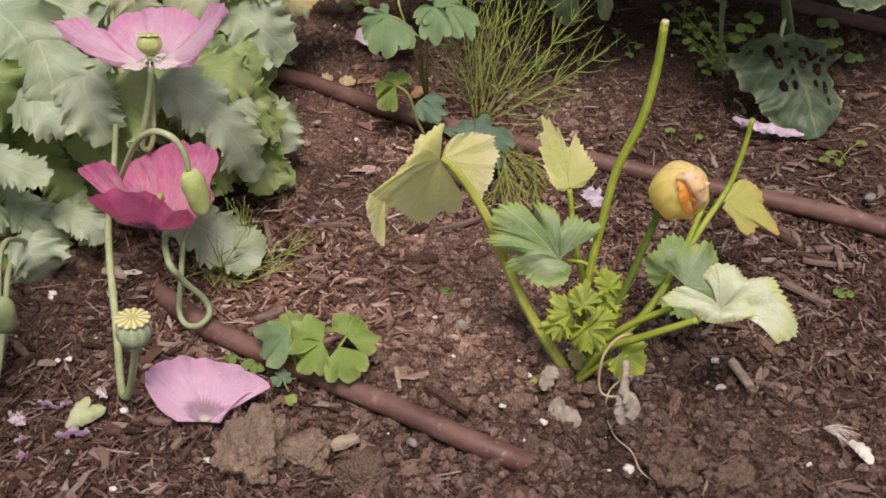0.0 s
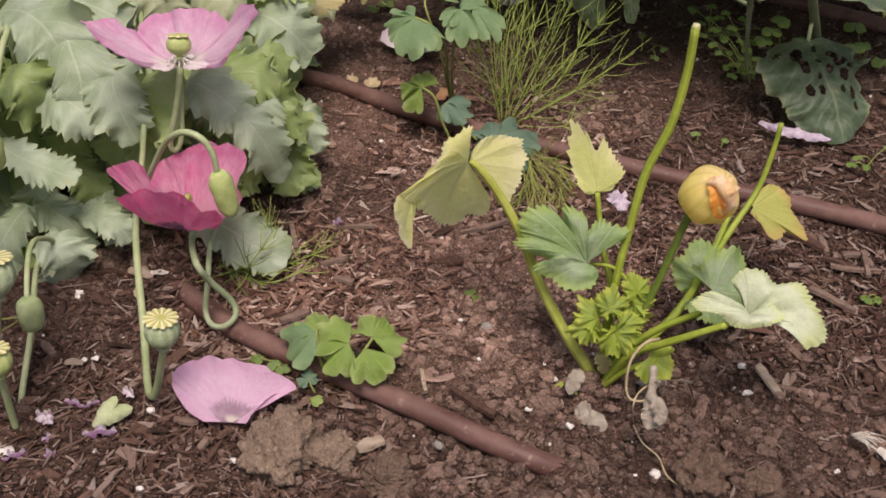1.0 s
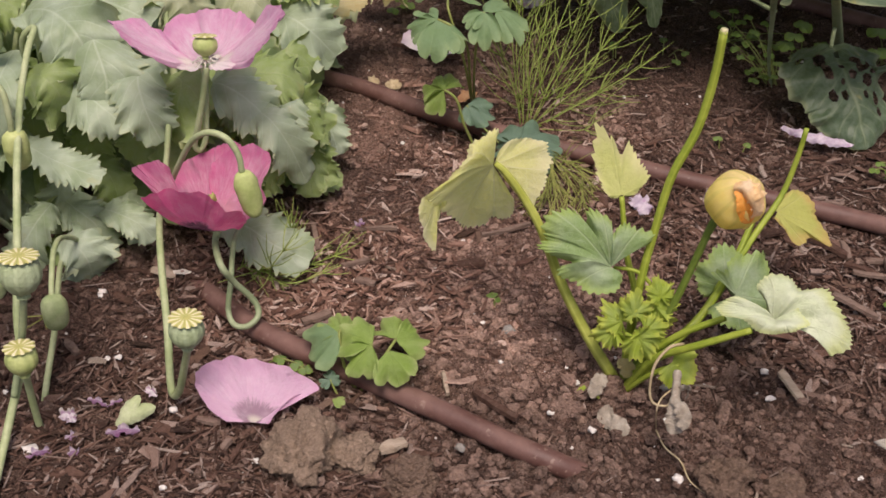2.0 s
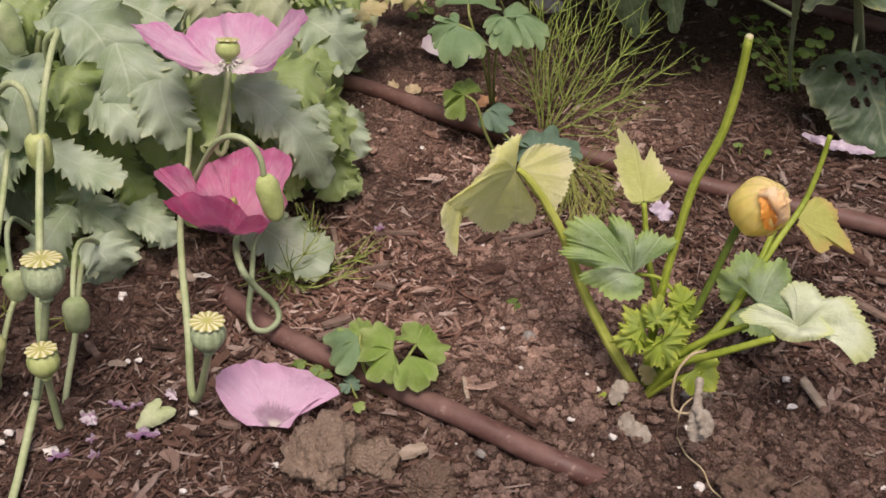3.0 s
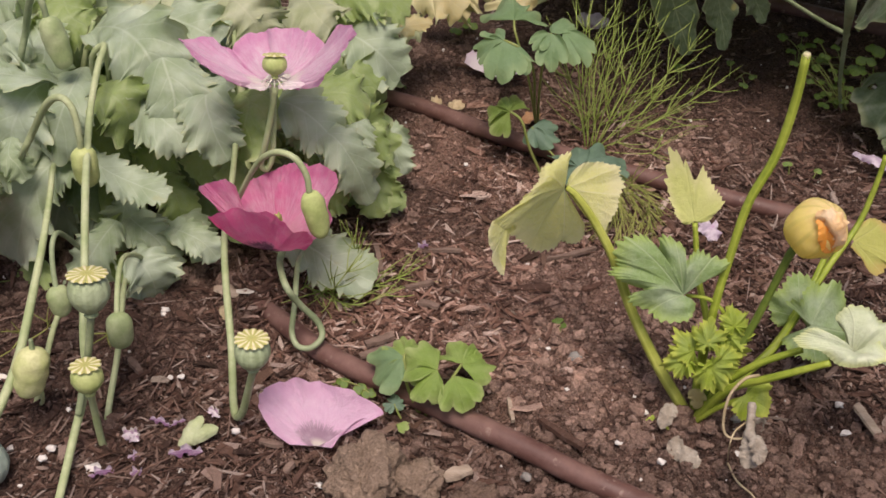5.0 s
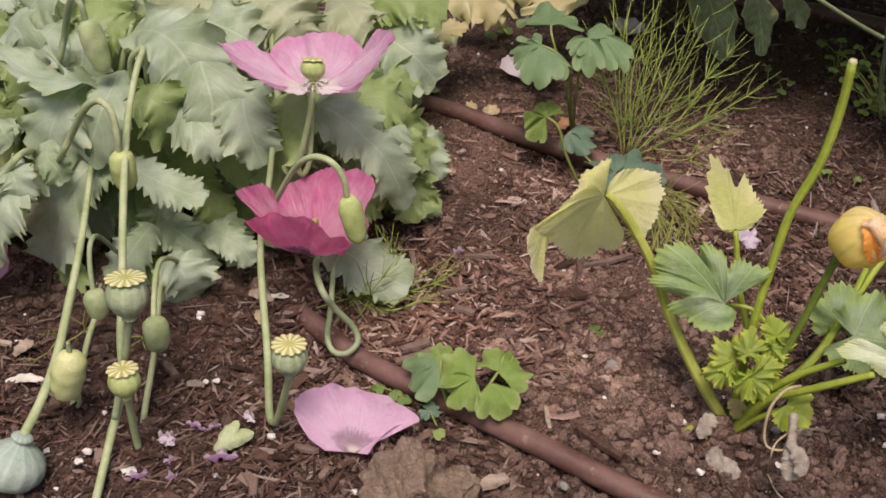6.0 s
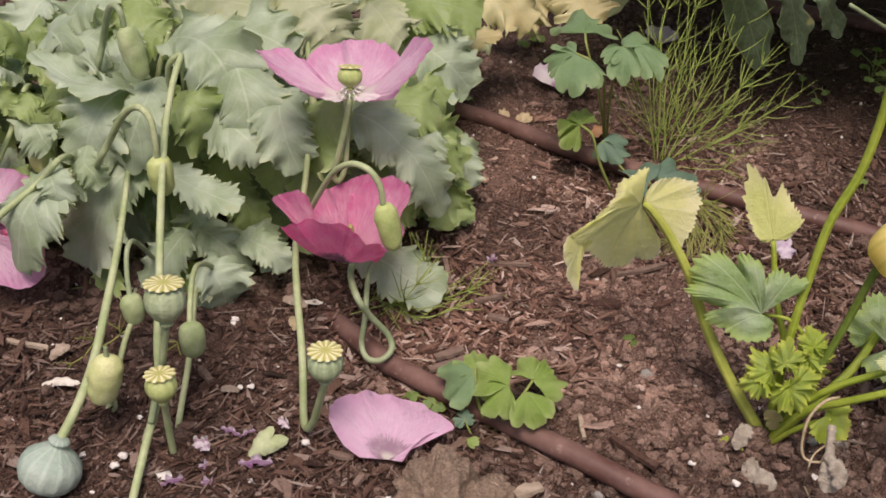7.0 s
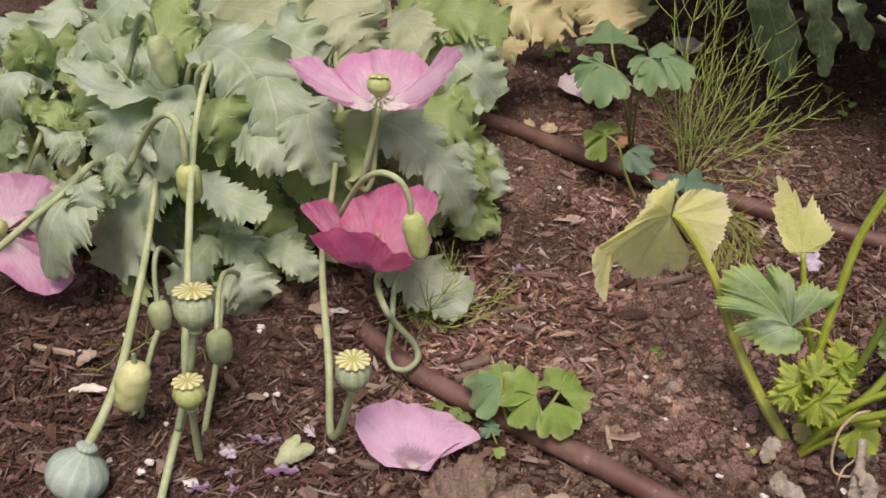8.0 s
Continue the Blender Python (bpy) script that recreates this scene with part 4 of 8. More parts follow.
wood_piece((-0.0524, 1.2378, 0.0040), (-0.1303, 1.2521, 0.0060), 0.004, 0.003, CHIP, "thin brown twig on bare soil", name="twig", cat="twig", seed=10)
wood_piece((-0.4921, 0.7417, 0.0040), (-0.4512, 0.7361, 0.0040), 0.005, 0.003, WOODCHIP, "grey-brown twig on dark mulch", name="twig", cat="twig", seed=11)


def pebble(at, size, seed, material=PERLITE, label="white perlite grain on dark soil", name="perlite_grain", cat="perlite"):
    single(name, blob(at, size * 0.8, seed, 0.8, 2, (1.2, 1, 0.7)), material, (at[0], at[1], 0), label, cat, cat + " pieces")


for i, (at, size) in enumerate((
        ((-0.1428, 0.6395, 0.0030), 0.0032), ((-0.2020, 0.6071, 0.0030), 0.0026), ((-0.2457, 0.6369, 0.0030), 0.0026), ((-0.2840, 0.7270, 0.0030), 0.0026), ((-0.3131, 0.7977, 0.0030), 0.0034),
        ((0.0692, 0.7155, 0.0030), 0.0028), ((0.1006, 0.7019, 0.0030), 0.0034), ((0.1633, 0.6629, 0.0030), 0.0042), ((0.2378, 0.7824, 0.0030), 0.0034), ((0.0879, 0.7495, 0.0030), 0.003),
        ((0.0285, 0.7647, 0.0030), 0.003), ((-0.2162, 0.6804, 0.0030), 0.0034), ((-0.3998, 0.7662, 0.0030), 0.003), ((-0.3489, 0.6816, 0.0030), 0.0024), ((-0.2759, 0.7294, 0.0030), 0.003),
        ((-0.3071, 0.6278, 0.0040), 0.0052), ((-0.3480, 0.6322, 0.0030), 0.0036), ((-0.4437, 0.6588, 0.0030), 0.003), ((-0.3457, 0.6423, 0.0030), 0.0042), ((-0.3156, 0.8026, 0.0030), 0.004))):
    pebble(at, size, i + 1)
for i, (at, size) in enumerate((((0.0305, 0.7996, 0.0040), 0.007), ((0.0039, 0.6718, 0.0030), 0.004), ((0.1569, 0.7536, 0.0030), 0.004), ((-0.0386, 0.8261, 0.0030), 0.005), ((0.4086, 1.0198, 0.0040), 0.006))):
    pebble(at, size, i + 40, PEBBLE, "grey rounded pebble half sunk in soil", "pebble", "pebble")


# ---- squash plant ----
BASE = (0.1229, 0.7580, -0.0039)
squash = thing("squash_plant", (BASE[0], BASE[1], 0.0), "young squash plant with yellowing leaves and one wilted orange blossom", "squash plant")


def squash_stem(pts, radii, mat=SQUASH_STEM, label="", name="stem", seed=0):
    return part(name, tube(pts, [0.85 * r for r in radii], 34, 12, 0.04, seed, 5), mat, squash, label)


# leaf stalks from the crown outwards
squash_stem(((0.1240, 0.7560, -0.0160), (0.1166, 0.7560, 0.0058), (0.0938, 0.7640, 0.0390), (0.0688, 0.7820, 0.0765), (0.0500, 0.7930, 0.1174), (0.0332, 0.7970, 0.1460), (0.0192, 0.7970, 0.1660), (0.0114, 0.7980, 0.1723)), (0.0058, 0.0052, 0.0044, 0.0036, 0.0024), SQUASH_STEM_PALE, "pale yellow-green leaf stalk")
squash_stem(((0.1238, 0.7600, -0.0137), (0.1254, 0.7650, 0.0167), (0.1273, 0.7850, 0.0620), (0.1162, 0.8050, 0.0960), (0.1083, 0.8220, 0.1345)), (0.004, 0.0034, 0.003, 0.0024))
tall = squash_stem(((0.1257, 0.7580, -0.0049), (0.1244, 0.7640, 0.0452), (0.1275, 0.7750, 0.0966), (0.1322, 0.7860, 0.1291), (0.1391, 0.7980, 0.1726), (0.1524, 0.8080, 0.2085), (0.1584, 0.8160, 0.2458), (0.1594, 0.8200, 0.2810)), (0.0048, 0.0038, 0.0036, 0.0038, 0.0035), label="tall leafless stalk cut off at its top")
top = Vector((0.1594, 0.8200, 0.2810))
part("cut_end", tube((top - Vector((0, 0, 0.001)), top + Vector((0.0002, 0, 0.0016))), (0.0031, 0.0024), 4, 14), CUT, tall, "pale dry cut end")
squash_stem(((0.1271, 0.7560, -0.0014), (0.1356, 0.7550, 0.0368), (0.1513, 0.7570, 0.0864), (0.1601, 0.7600, 0.1232), (0.1667, 0.7630, 0.1528), (0.1700, 0.7640, 0.1640)), (0.0042, 0.0034, 0.0032, 0.0036), SQUASH_STEM_GREEN, "dark green blossom stalk")
squash_stem(((0.1271, 0.7540, -0.0019), (0.1481, 0.7640, 0.0244), (0.1795, 0.7900, 0.0477), (0.2041, 0.8300, 0.0660), (0.2226, 0.8600, 0.0800), (0.2419, 0.8850, 0.1022), (0.2498, 0.8970, 0.1310), (0.2527, 0.9030, 0.1573)), (0.0046, 0.004, 0.0034, 0.0028, 0.0024))
squash_stem(((0.1921, 0.8120, 0.0564), (0.2075, 0.8400, 0.0699), (0.2169, 0.8580, 0.0886), (0.2231, 0.8680, 0.1006)), (0.0034, 0.003, 0.0024), label="pale short stalk")
squash_stem(((0.1269, 0.7520, 0.0001), (0.1389, 0.7450, 0.0438), (0.1581, 0.7380, 0.0760), (0.1857, 0.7350, 0.0984)), (0.004, 0.0034, 0.0028))
squash_stem(((0.1260, 0.7500, 0.0002), (0.1422, 0.7350, 0.0510), (0.1671, 0.7220, 0.0801), (0.2008, 0.7150, 0.1068)), (0.004, 0.0036, 0.0028))
squash_stem(((0.1252, 0.7480, -0.0010), (0.1366, 0.7400, 0.0242), (0.1492, 0.7320, 0.0440), (0.1593, 0.7280, 0.0538)), (0.003, 0.0026, 0.002))
squash_stem(((0.1451, 0.7650, 0.0769), (0.1352, 0.7720, 0.0915), (0.1228, 0.7760, 0.1003), (0.1059, 0.7790, 0.0996)), (0.002, 0.0018, 0.0015), SQUASH_STEM, "thin pale stalk of the green leaf")

# right, up and outward over the plant's leaning side
RIGHT, UP, FACE = Vector((1, 0.03, 0)), Vector((0, 0.62, 0.78)), Vector((0, -0.78, 0.62))


def squash_leaf(at, ahead, normal, lobes, mat, label, **kw):
    return part("leaf", palm_leaf(at, ahead, normal, lobes, **kw), mat, squash, label)


# drooping yellow leaf, its paler underside and stalk towards the eye
lean = lambda deg: RIGHT * math.cos(radians(deg)) + UP * math.sin(radians(deg))
part("leaf", join(
    fan_sheet((0.0100, 0.8000, 0.1690), ((0.0260, 0.8040, 0.1390), (0.0280, 0.8080, 0.1220), (0.0210, 0.8120, 0.1120), (0.0100, 0.8140, 0.1110), (0.0040, 0.8160, 0.1000), (-0.0100, 0.8180, 0.0930), (-0.0160, 0.8100, 0.1070), (-0.0230, 0.8000, 0.1210), (-0.0280, 0.7880, 0.1310), (-0.0340, 0.7760, 0.1430), (-0.0370, 0.7720, 0.1520), (-0.0330, 0.7740, 0.1570), (-0.0240, 0.7780, 0.1630), (-0.0160, 0.7820, 0.1740), (-0.0100, 0.7880, 0.1810), (-0.0090, 0.7940, 0.1880), (0.0010, 0.8020, 0.1910), (0.0100, 0.8080, 0.1980), (0.0110, 0.8100, 0.1890), (0.0070, 0.8060, 0.1810), (0.0080, 0.8020, 0.1740)), 0.03, 60, 0.08, 0.05, 1, 7, -0.09, 280, 22, arch=(0.0, -0.006, 0.012)),
    fan_sheet((-0.0290, 0.7800, 0.1510), ((-0.0210, 0.7860, 0.1420), (-0.0250, 0.7840, 0.1370), (-0.0270, 0.7800, 0.1330), (-0.0290, 0.7740, 0.1280), (-0.0300, 0.7700, 0.1200), (-0.0280, 0.7680, 0.1100), (-0.0360, 0.7660, 0.1200), (-0.0380, 0.7660, 0.1330), (-0.0410, 0.7660, 0.1450), (-0.0390, 0.7700, 0.1540), (-0.0350, 0.7740, 0.1570)), 0.05, 24, 0.06, 0.05, 3, 3, 0.04, 120, 10),
    fan_sheet((0.0105, 0.8005, 0.1688), ((0.0120, 0.8020, 0.1710), (0.0140, 0.8120, 0.1750), (0.0200, 0.8220, 0.1770), (0.0310, 0.8280, 0.1770), (0.0420, 0.8300, 0.1740), (0.0500, 0.8280, 0.1680), (0.0520, 0.8200, 0.1620), (0.0500, 0.8100, 0.1560), (0.0470, 0.8020, 0.1470), (0.0400, 0.7960, 0.1360), (0.0340, 0.7980, 0.1410), (0.0270, 0.8020, 0.1510)), -0.05, 34, 0.07, 0.05, 2, 5, -0.1, 170, 16)), SQUASH_YELLOW, squash, "drooping yellowed leaf")
# upright lime leaf
squash_leaf((0.1078, 0.8230, 0.1353), lean(105), FACE, (), SQUASH_LIME, "upright lime-green leaf", bend=(-0.2, 0.3), teeth=34, tooth=0.13, ruffle=0.02, crumple=0.09, seed=3, span=118,
            outline=((-118, 0.004), (-85, 0.014), (-63, 0.026), (-42, 0.028), (-30, 0.033), (-17, 0.041), (-10, 0.029), (0, 0.044), (9, 0.058), (15, 0.047), (23, 0.039), (36, 0.026), (51, 0.017), (85, 0.01), (118, 0.004)))
# green leaf
part("leaf", fan_sheet((0.1030, 0.7700, 0.1070), ((0.1040, 0.7700, 0.1110), (0.1080, 0.7740, 0.1170), (0.1190, 0.7760, 0.1200), (0.1280, 0.7780, 0.1250), (0.1310, 0.7820, 0.1320), (0.1210, 0.7860, 0.1360), (0.1120, 0.7880, 0.1360), (0.1055, 0.7850, 0.1310), (0.1020, 0.7830, 0.1270), (0.0990, 0.7900, 0.1370), (0.0870, 0.7920, 0.1420), (0.0810, 0.7920, 0.1390), (0.0825, 0.7870, 0.1270), (0.0760, 0.7910, 0.1360), (0.0650, 0.7920, 0.1380), (0.0520, 0.7880, 0.1350), (0.0510, 0.7820, 0.1250), (0.0540, 0.7800, 0.1200), (0.0480, 0.7740, 0.1170), (0.0560, 0.7700, 0.1140), (0.0660, 0.7700, 0.1100), (0.0745, 0.7690, 0.1080), (0.0640, 0.7650, 0.1060), (0.0660, 0.7620, 0.1000), (0.0780, 0.7600, 0.0970), (0.0860, 0.7560, 0.0930), (0.0980, 0.7550, 0.0940), (0.1090, 0.7560, 0.0970), (0.1120, 0.7620, 0.1050), (0.1090, 0.7680, 0.1060)), 0.05, 58, 0.12, 0.09, 4, 6, 0.015, 340, 20, arch=(0, -0.004, 0.008)), SQUASH_GREEN, squash, "grey-green lobed leaf")
# right yellow-green leaf
part("leaf", fan_sheet((0.2399, 0.8760, 0.0925), ((0.2381, 0.8720, 0.0896), (0.2471, 0.8660, 0.0821), (0.2579, 0.8620, 0.0709), (0.2697, 0.8680, 0.0755), (0.2849, 0.8680, 0.0685), (0.2835, 0.8760, 0.0764), (0.2746, 0.8840, 0.0848), (0.2690, 0.8920, 0.0947), (0.2559, 0.8960, 0.1028), (0.2435, 0.8880, 0.1001), (0.2344, 0.8800, 0.0949)),
                       0.05, 26, 0.06, 0.05, 5, 4, 0.06, 130, 12), SQUASH_SCORCHED, squash, "yellow-green leaf with a scorched rim")
# two green leaves behind the pale one
squash_leaf((0.2010, 0.8200, 0.0551), (-0.15, 0.3, 0.8), (0.0, -0.85, 0.5),
            ((0, 0.036, 30), (48, 0.03, 30), (-48, 0.03, 30), (95, 0.02, 24), (-95, 0.02, 24)), SQUASH_GREEN, "small green leaf", floor=0.75, bend=(0.4, 0.3), teeth=32, tooth=0.12, crumple=0.14, seed=6, span=150)
squash_leaf((0.2050, 0.8000, 0.0651), (0.75, 0.2, -0.25), (0.1, -0.75, 0.65),
            ((0, 0.05, 32), (50, 0.044, 32), (-50, 0.034, 32), (100, 0.03, 24)), SQUASH_GREEN, "green leaf below the pale one", floor=0.75, bend=(0.5, 0.4), teeth=36, tooth=0.12, crumple=0.14, seed=7, span=150)
# large bleached leaf, folded over itself
part("leaf", join(
    fan_sheet((0.2186, 0.7320, 0.0983), ((0.2144, 0.7340, 0.1049), (0.2125, 0.7420, 0.1112), (0.2054, 0.7480, 0.1188), (0.2126, 0.7560, 0.1234), (0.2297, 0.7580, 0.1195), (0.2374, 0.7500, 0.1169), (0.2542, 0.7520, 0.1189), (0.2610, 0.7420, 0.1099), (0.2755, 0.7360, 0.0981), (0.2720, 0.7240, 0.0912),
               (0.2584, 0.7140, 0.0883), (0.2609, 0.7220, 0.0931), (0.2466, 0.7220, 0.1005), (0.2379, 0.7280, 0.1083), (0.2325, 0.7240, 0.1049), (0.2235, 0.7260, 0.0989)), 0.06, 54, 0.08, 0.06, 8, 5, 0.03, 220, 14, arch=(0.0, -0.004, 0.012)),
    fan_sheet((0.2177, 0.7260, 0.1092), ((0.2112, 0.7280, 0.1154), (0.1999, 0.7280, 0.1218), (0.1872, 0.7300, 0.1231), (0.1772, 0.7280, 0.1143), (0.1812, 0.7220, 0.1114), (0.1925, 0.7180, 0.1130), (0.2059, 0.7140, 0.1061), (0.2180, 0.7120, 0.1081), (0.2318, 0.7140, 0.1109), (0.2385, 0.7180, 0.1154), (0.2311, 0.7260, 0.1224)),
              0.03, 44, 0.08, 0.06, 9, 4, 0.03, 170, 12, arch=(0.0, -0.004, 0.006))), SQUASH_PALE, squash, "bleached pale leaf drooping at its tip")
# frilly young leaves at the heart
frill = random.Random(8)
for k, (x, y, z, th, s) in enumerate(((0.112, 0.744, 0.078, 150, 0.024), (0.106, 0.742, 0.068, 195, 0.022), (0.128, 0.74, 0.064, 285, 0.026), (0.134, 0.742, 0.072, 330, 0.024), (0.122, 0.748, 0.084, 100, 0.022), (0.144, 0.758, 0.082, 80, 0.024), (0.146, 0.76, 0.094, 100, 0.02), (0.14, 0.754, 0.072, 10, 0.022))):
    s *= 0.86
    squash_leaf((0.126 + 0.8 * (x - 0.126), y, 0.076 + 0.8 * (z - 0.076)), lean(th + frill.uniform(-15, 15)), (frill.uniform(-0.5, 0.5), -0.8, frill.uniform(0.3, 0.9)),
                ((0, s, 40), (55, 0.85 * s, 34), (-55, 0.85 * s, 34), (105, 0.6 * s, 30), (-105, 0.6 * s, 30)), SQUASH_YOUNG, "frilly bright young leaf", floor=0.66, sharp=1.2, teeth=22, tooth=0.22, bend=(0.5, 0.4), ruffle=0.16, crumple=0.5, waves=7, seed=60 + k, span=150, na=140, nr=8)
squash_leaf((0.1540, 0.7280, 0.0562), (0.6, -0.1, -0.35), (0.0, -0.75, 0.65),
            ((0, 0.026, 34), (50, 0.02, 30), (-50, 0.022, 30)), SQUASH_YOUNG, "small green leaf close to the soil", floor=0.72, teeth=24, tooth=0.1, bend=(0.5, 0.3), seed=12, span=110)
squash_leaf((0.0980, 0.7380, 0.0064), (-0.2, -0.4, -0.5), (0.0, -0.8, 0.6),
            ((0, 0.014, 40), (60, 0.01, 40), (-60, 0.01, 40)), SQUASH_YOUNG, "small yellowish leaf close to the soil", floor=0.7, teeth=14, bend=(0.5, 0.3), seed=13, span=120)

# blossom: a closed, twisted bell with its rim folded in
flower_at = Vector((0.1705, 0.7640, 0.1661))
flower_axis = (Vector((0.1838, 0.7520, 0.2005)) - flower_at).normalized()
bell = part("blossom", lathe(flower_at, flower_axis, ((0, 0.004), (0.004, 0.0085), (0.012, 0.0165), (0.022, 0.0195), (0.032, 0.0185), (0.040, 0.013), (0.044, 0.006), (0.045, 0.001)), 48, 5, 0.04, 4, 0.06), BLOSSOM, squash, "closed yellow blossom")
part("petal", strap_leaf(((0.1752, 0.7420, 0.2068), (0.1799, 0.7385, 0.2033), (0.1822, 0.7370, 0.1943), (0.1880, 0.7410, 0.1800)), 0.0065, (0.5, -1, 0.2), teeth=2, tooth=0.03, lobe=0.06, ruffle=0.15, fold=0.5, seed=41, nu=40, base=0.5), BLOSSOM_ORANGE, bell, "vivid orange inside of a petal")
part("petal", strap_leaf(((0.1722, 0.7420, 0.2080), (0.1783, 0.7375, 0.2095), (0.1833, 0.7345, 0.2035), (0.1885, 0.7360, 0.1948), (0.1877, 0.7385, 0.1860)), 0.006, (0.5, -1, 0.3), teeth=4, tooth=0.06, lobe=0.12, lobes=3, ruffle=0.3, fold=-0.2, droop=0.6, seed=42, nu=60, base=0.5), BLOSSOM_PEACH, bell, "crumpled peach petal rim")
part("petal", strap_leaf(((0.1794, 0.7430, 0.2120), (0.1862, 0.7400, 0.2075), (0.1912, 0.7400, 0.1985), (0.1935, 0.7450, 0.1845)), 0.0075, (0.7, -0.8, 0.3), teeth=3, tooth=0.08, lobe=0.1, ruffle=0.2, droop=0.5, seed=43, nu=40, base=0.5), BLOSSOM_PEACH, bell, "crumpled peach petal rim")
part("petal", strap_leaf(((0.1751, 0.7450, 0.1887), (0.1837, 0.7470, 0.1792), (0.1902, 0.7500, 0.1686)), 0.0075, (0.1, -1, 0.2), teeth=2, tooth=0.04, lobe=0.05, ruffle=0.15, seed=44, nu=24), BLOSSOM, bell, "yellow drooping petal tip")
for k, (a, b) in enumerate((((0.1656, 0.7560, 0.1747), (0.1585, 0.7550, 0.1914)), ((0.1674, 0.7560, 0.1729), (0.1624, 0.7480, 0.1853)))):
    part("sepal", tube((flower_at, a, b), (0.0014, 0.0012, 0.0002), 10, 6), SQUASH_STEM, bell)

# withered blossom and dry tendril
part("withered_blossom", join(
    tube(((0.1548, 0.7060, 0.0694), (0.1543, 0.6940, 0.0630), (0.1538, 0.6840, 0.0572)), (0.003, 0.0032, 0.0045), 12, 9, 0.3, 1),
    strap_leaf(((0.1532, 0.6850, 0.0619), (0.1554, 0.6760, 0.0542), (0.1524, 0.6680, 0.0437)), 0.008, (0, -1, 0.4), teeth=3, tooth=0.08, lobe=0.1, ruffle=0.3, seed=3, nu=24, base=0.3),
    strap_leaf(((0.1512, 0.6820, 0.0648), (0.1583, 0.6720, 0.0618), (0.1590, 0.6640, 0.0531)), 0.0055, (0.3, -1, 0.2), teeth=3, tooth=0.08, lobe=0.1, ruffle=0.35, seed=4, nu=24, base=0.3),
    strap_leaf(((0.1543, 0.6940, 0.0630), (0.1618, 0.6880, 0.0712), (0.1598, 0.6820, 0.0657)), 0.0025, (0, -1, 0.4), teeth=3, ruffle=0.5, seed=5, nu=16)), DRIED, squash, "limp beige withered blossom")
part("tendril", tube(((0.1573, 0.7180, 0.0852), (0.1460, 0.7080, 0.0891), (0.1373, 0.7000, 0.0792), (0.1359, 0.6940, 0.0610), (0.1394, 0.6900, 0.0510), (0.1490, 0.6880, 0.0512), (0.1513, 0.6900, 0.0564)), (0.0012, 0.0011, 0.001, 0.0007), 40, 7), STRAW, squash, "curled dry straw-coloured tendril")
part("tendril", tube(((0.1489, 0.7101, 0.0040), (0.1424, 0.6860, 0.0449), (0.1445, 0.6900, 0.0556), (0.1522, 0.6960, 0.0607)), (0.0006, 0.0008), 20, 6), STRAW, squash, "curled dry straw-coloured tendril")
part("root", tube(((0.1490, 0.7081, 0.0030), (0.1547, 0.6909, 0.0040), (0.1659, 0.6783, 0.0040), (0.1722, 0.6612, 0.0030), (0.1860, 0.6504, 0.0020)), (0.0008, 0.0007, 0.0005), 24, 6), STRAW, squash, "thin dry runner on the soil")
for k, (a, b, w) in enumerate((((0.1085, 0.7420, 0.0222), (0.0987, 0.7260, 0.0115), 0.006), ((0.1166, 0.7194, 0.0060), (0.1060, 0.7085, 0.0040), 0.006), ((0.1103, 0.7089, 0.0040), (0.1275, 0.7002, 0.0030), 0.007))):
    part("dry_scale", strap_leaf((a, tuple((x + y) / 2 + (0.0, 0.0, 0.005)[i] for i, (x, y) in enumerate(zip(a, b))), b), w, (0, -0.6, 0.8), teeth=2, tooth=0.06, lobe=0.08, ruffle=0.3, seed=30 + k, nu=24), DRIED, squash, "grey papery dried leaf")
part("scale", strap_leaf(((0.1255, 0.7480, 0.0149), (0.1238, 0.7440, 0.0311), (0.1176, 0.7420, 0.0416)), 0.006, (0, -1, 0.3), teeth=2, ruffle=0.2, seed=35, nu=18), WITHERED, squash, "brown dried scale")

# ---- poppies ----
POPPY_GROUP = "lodged poppies"


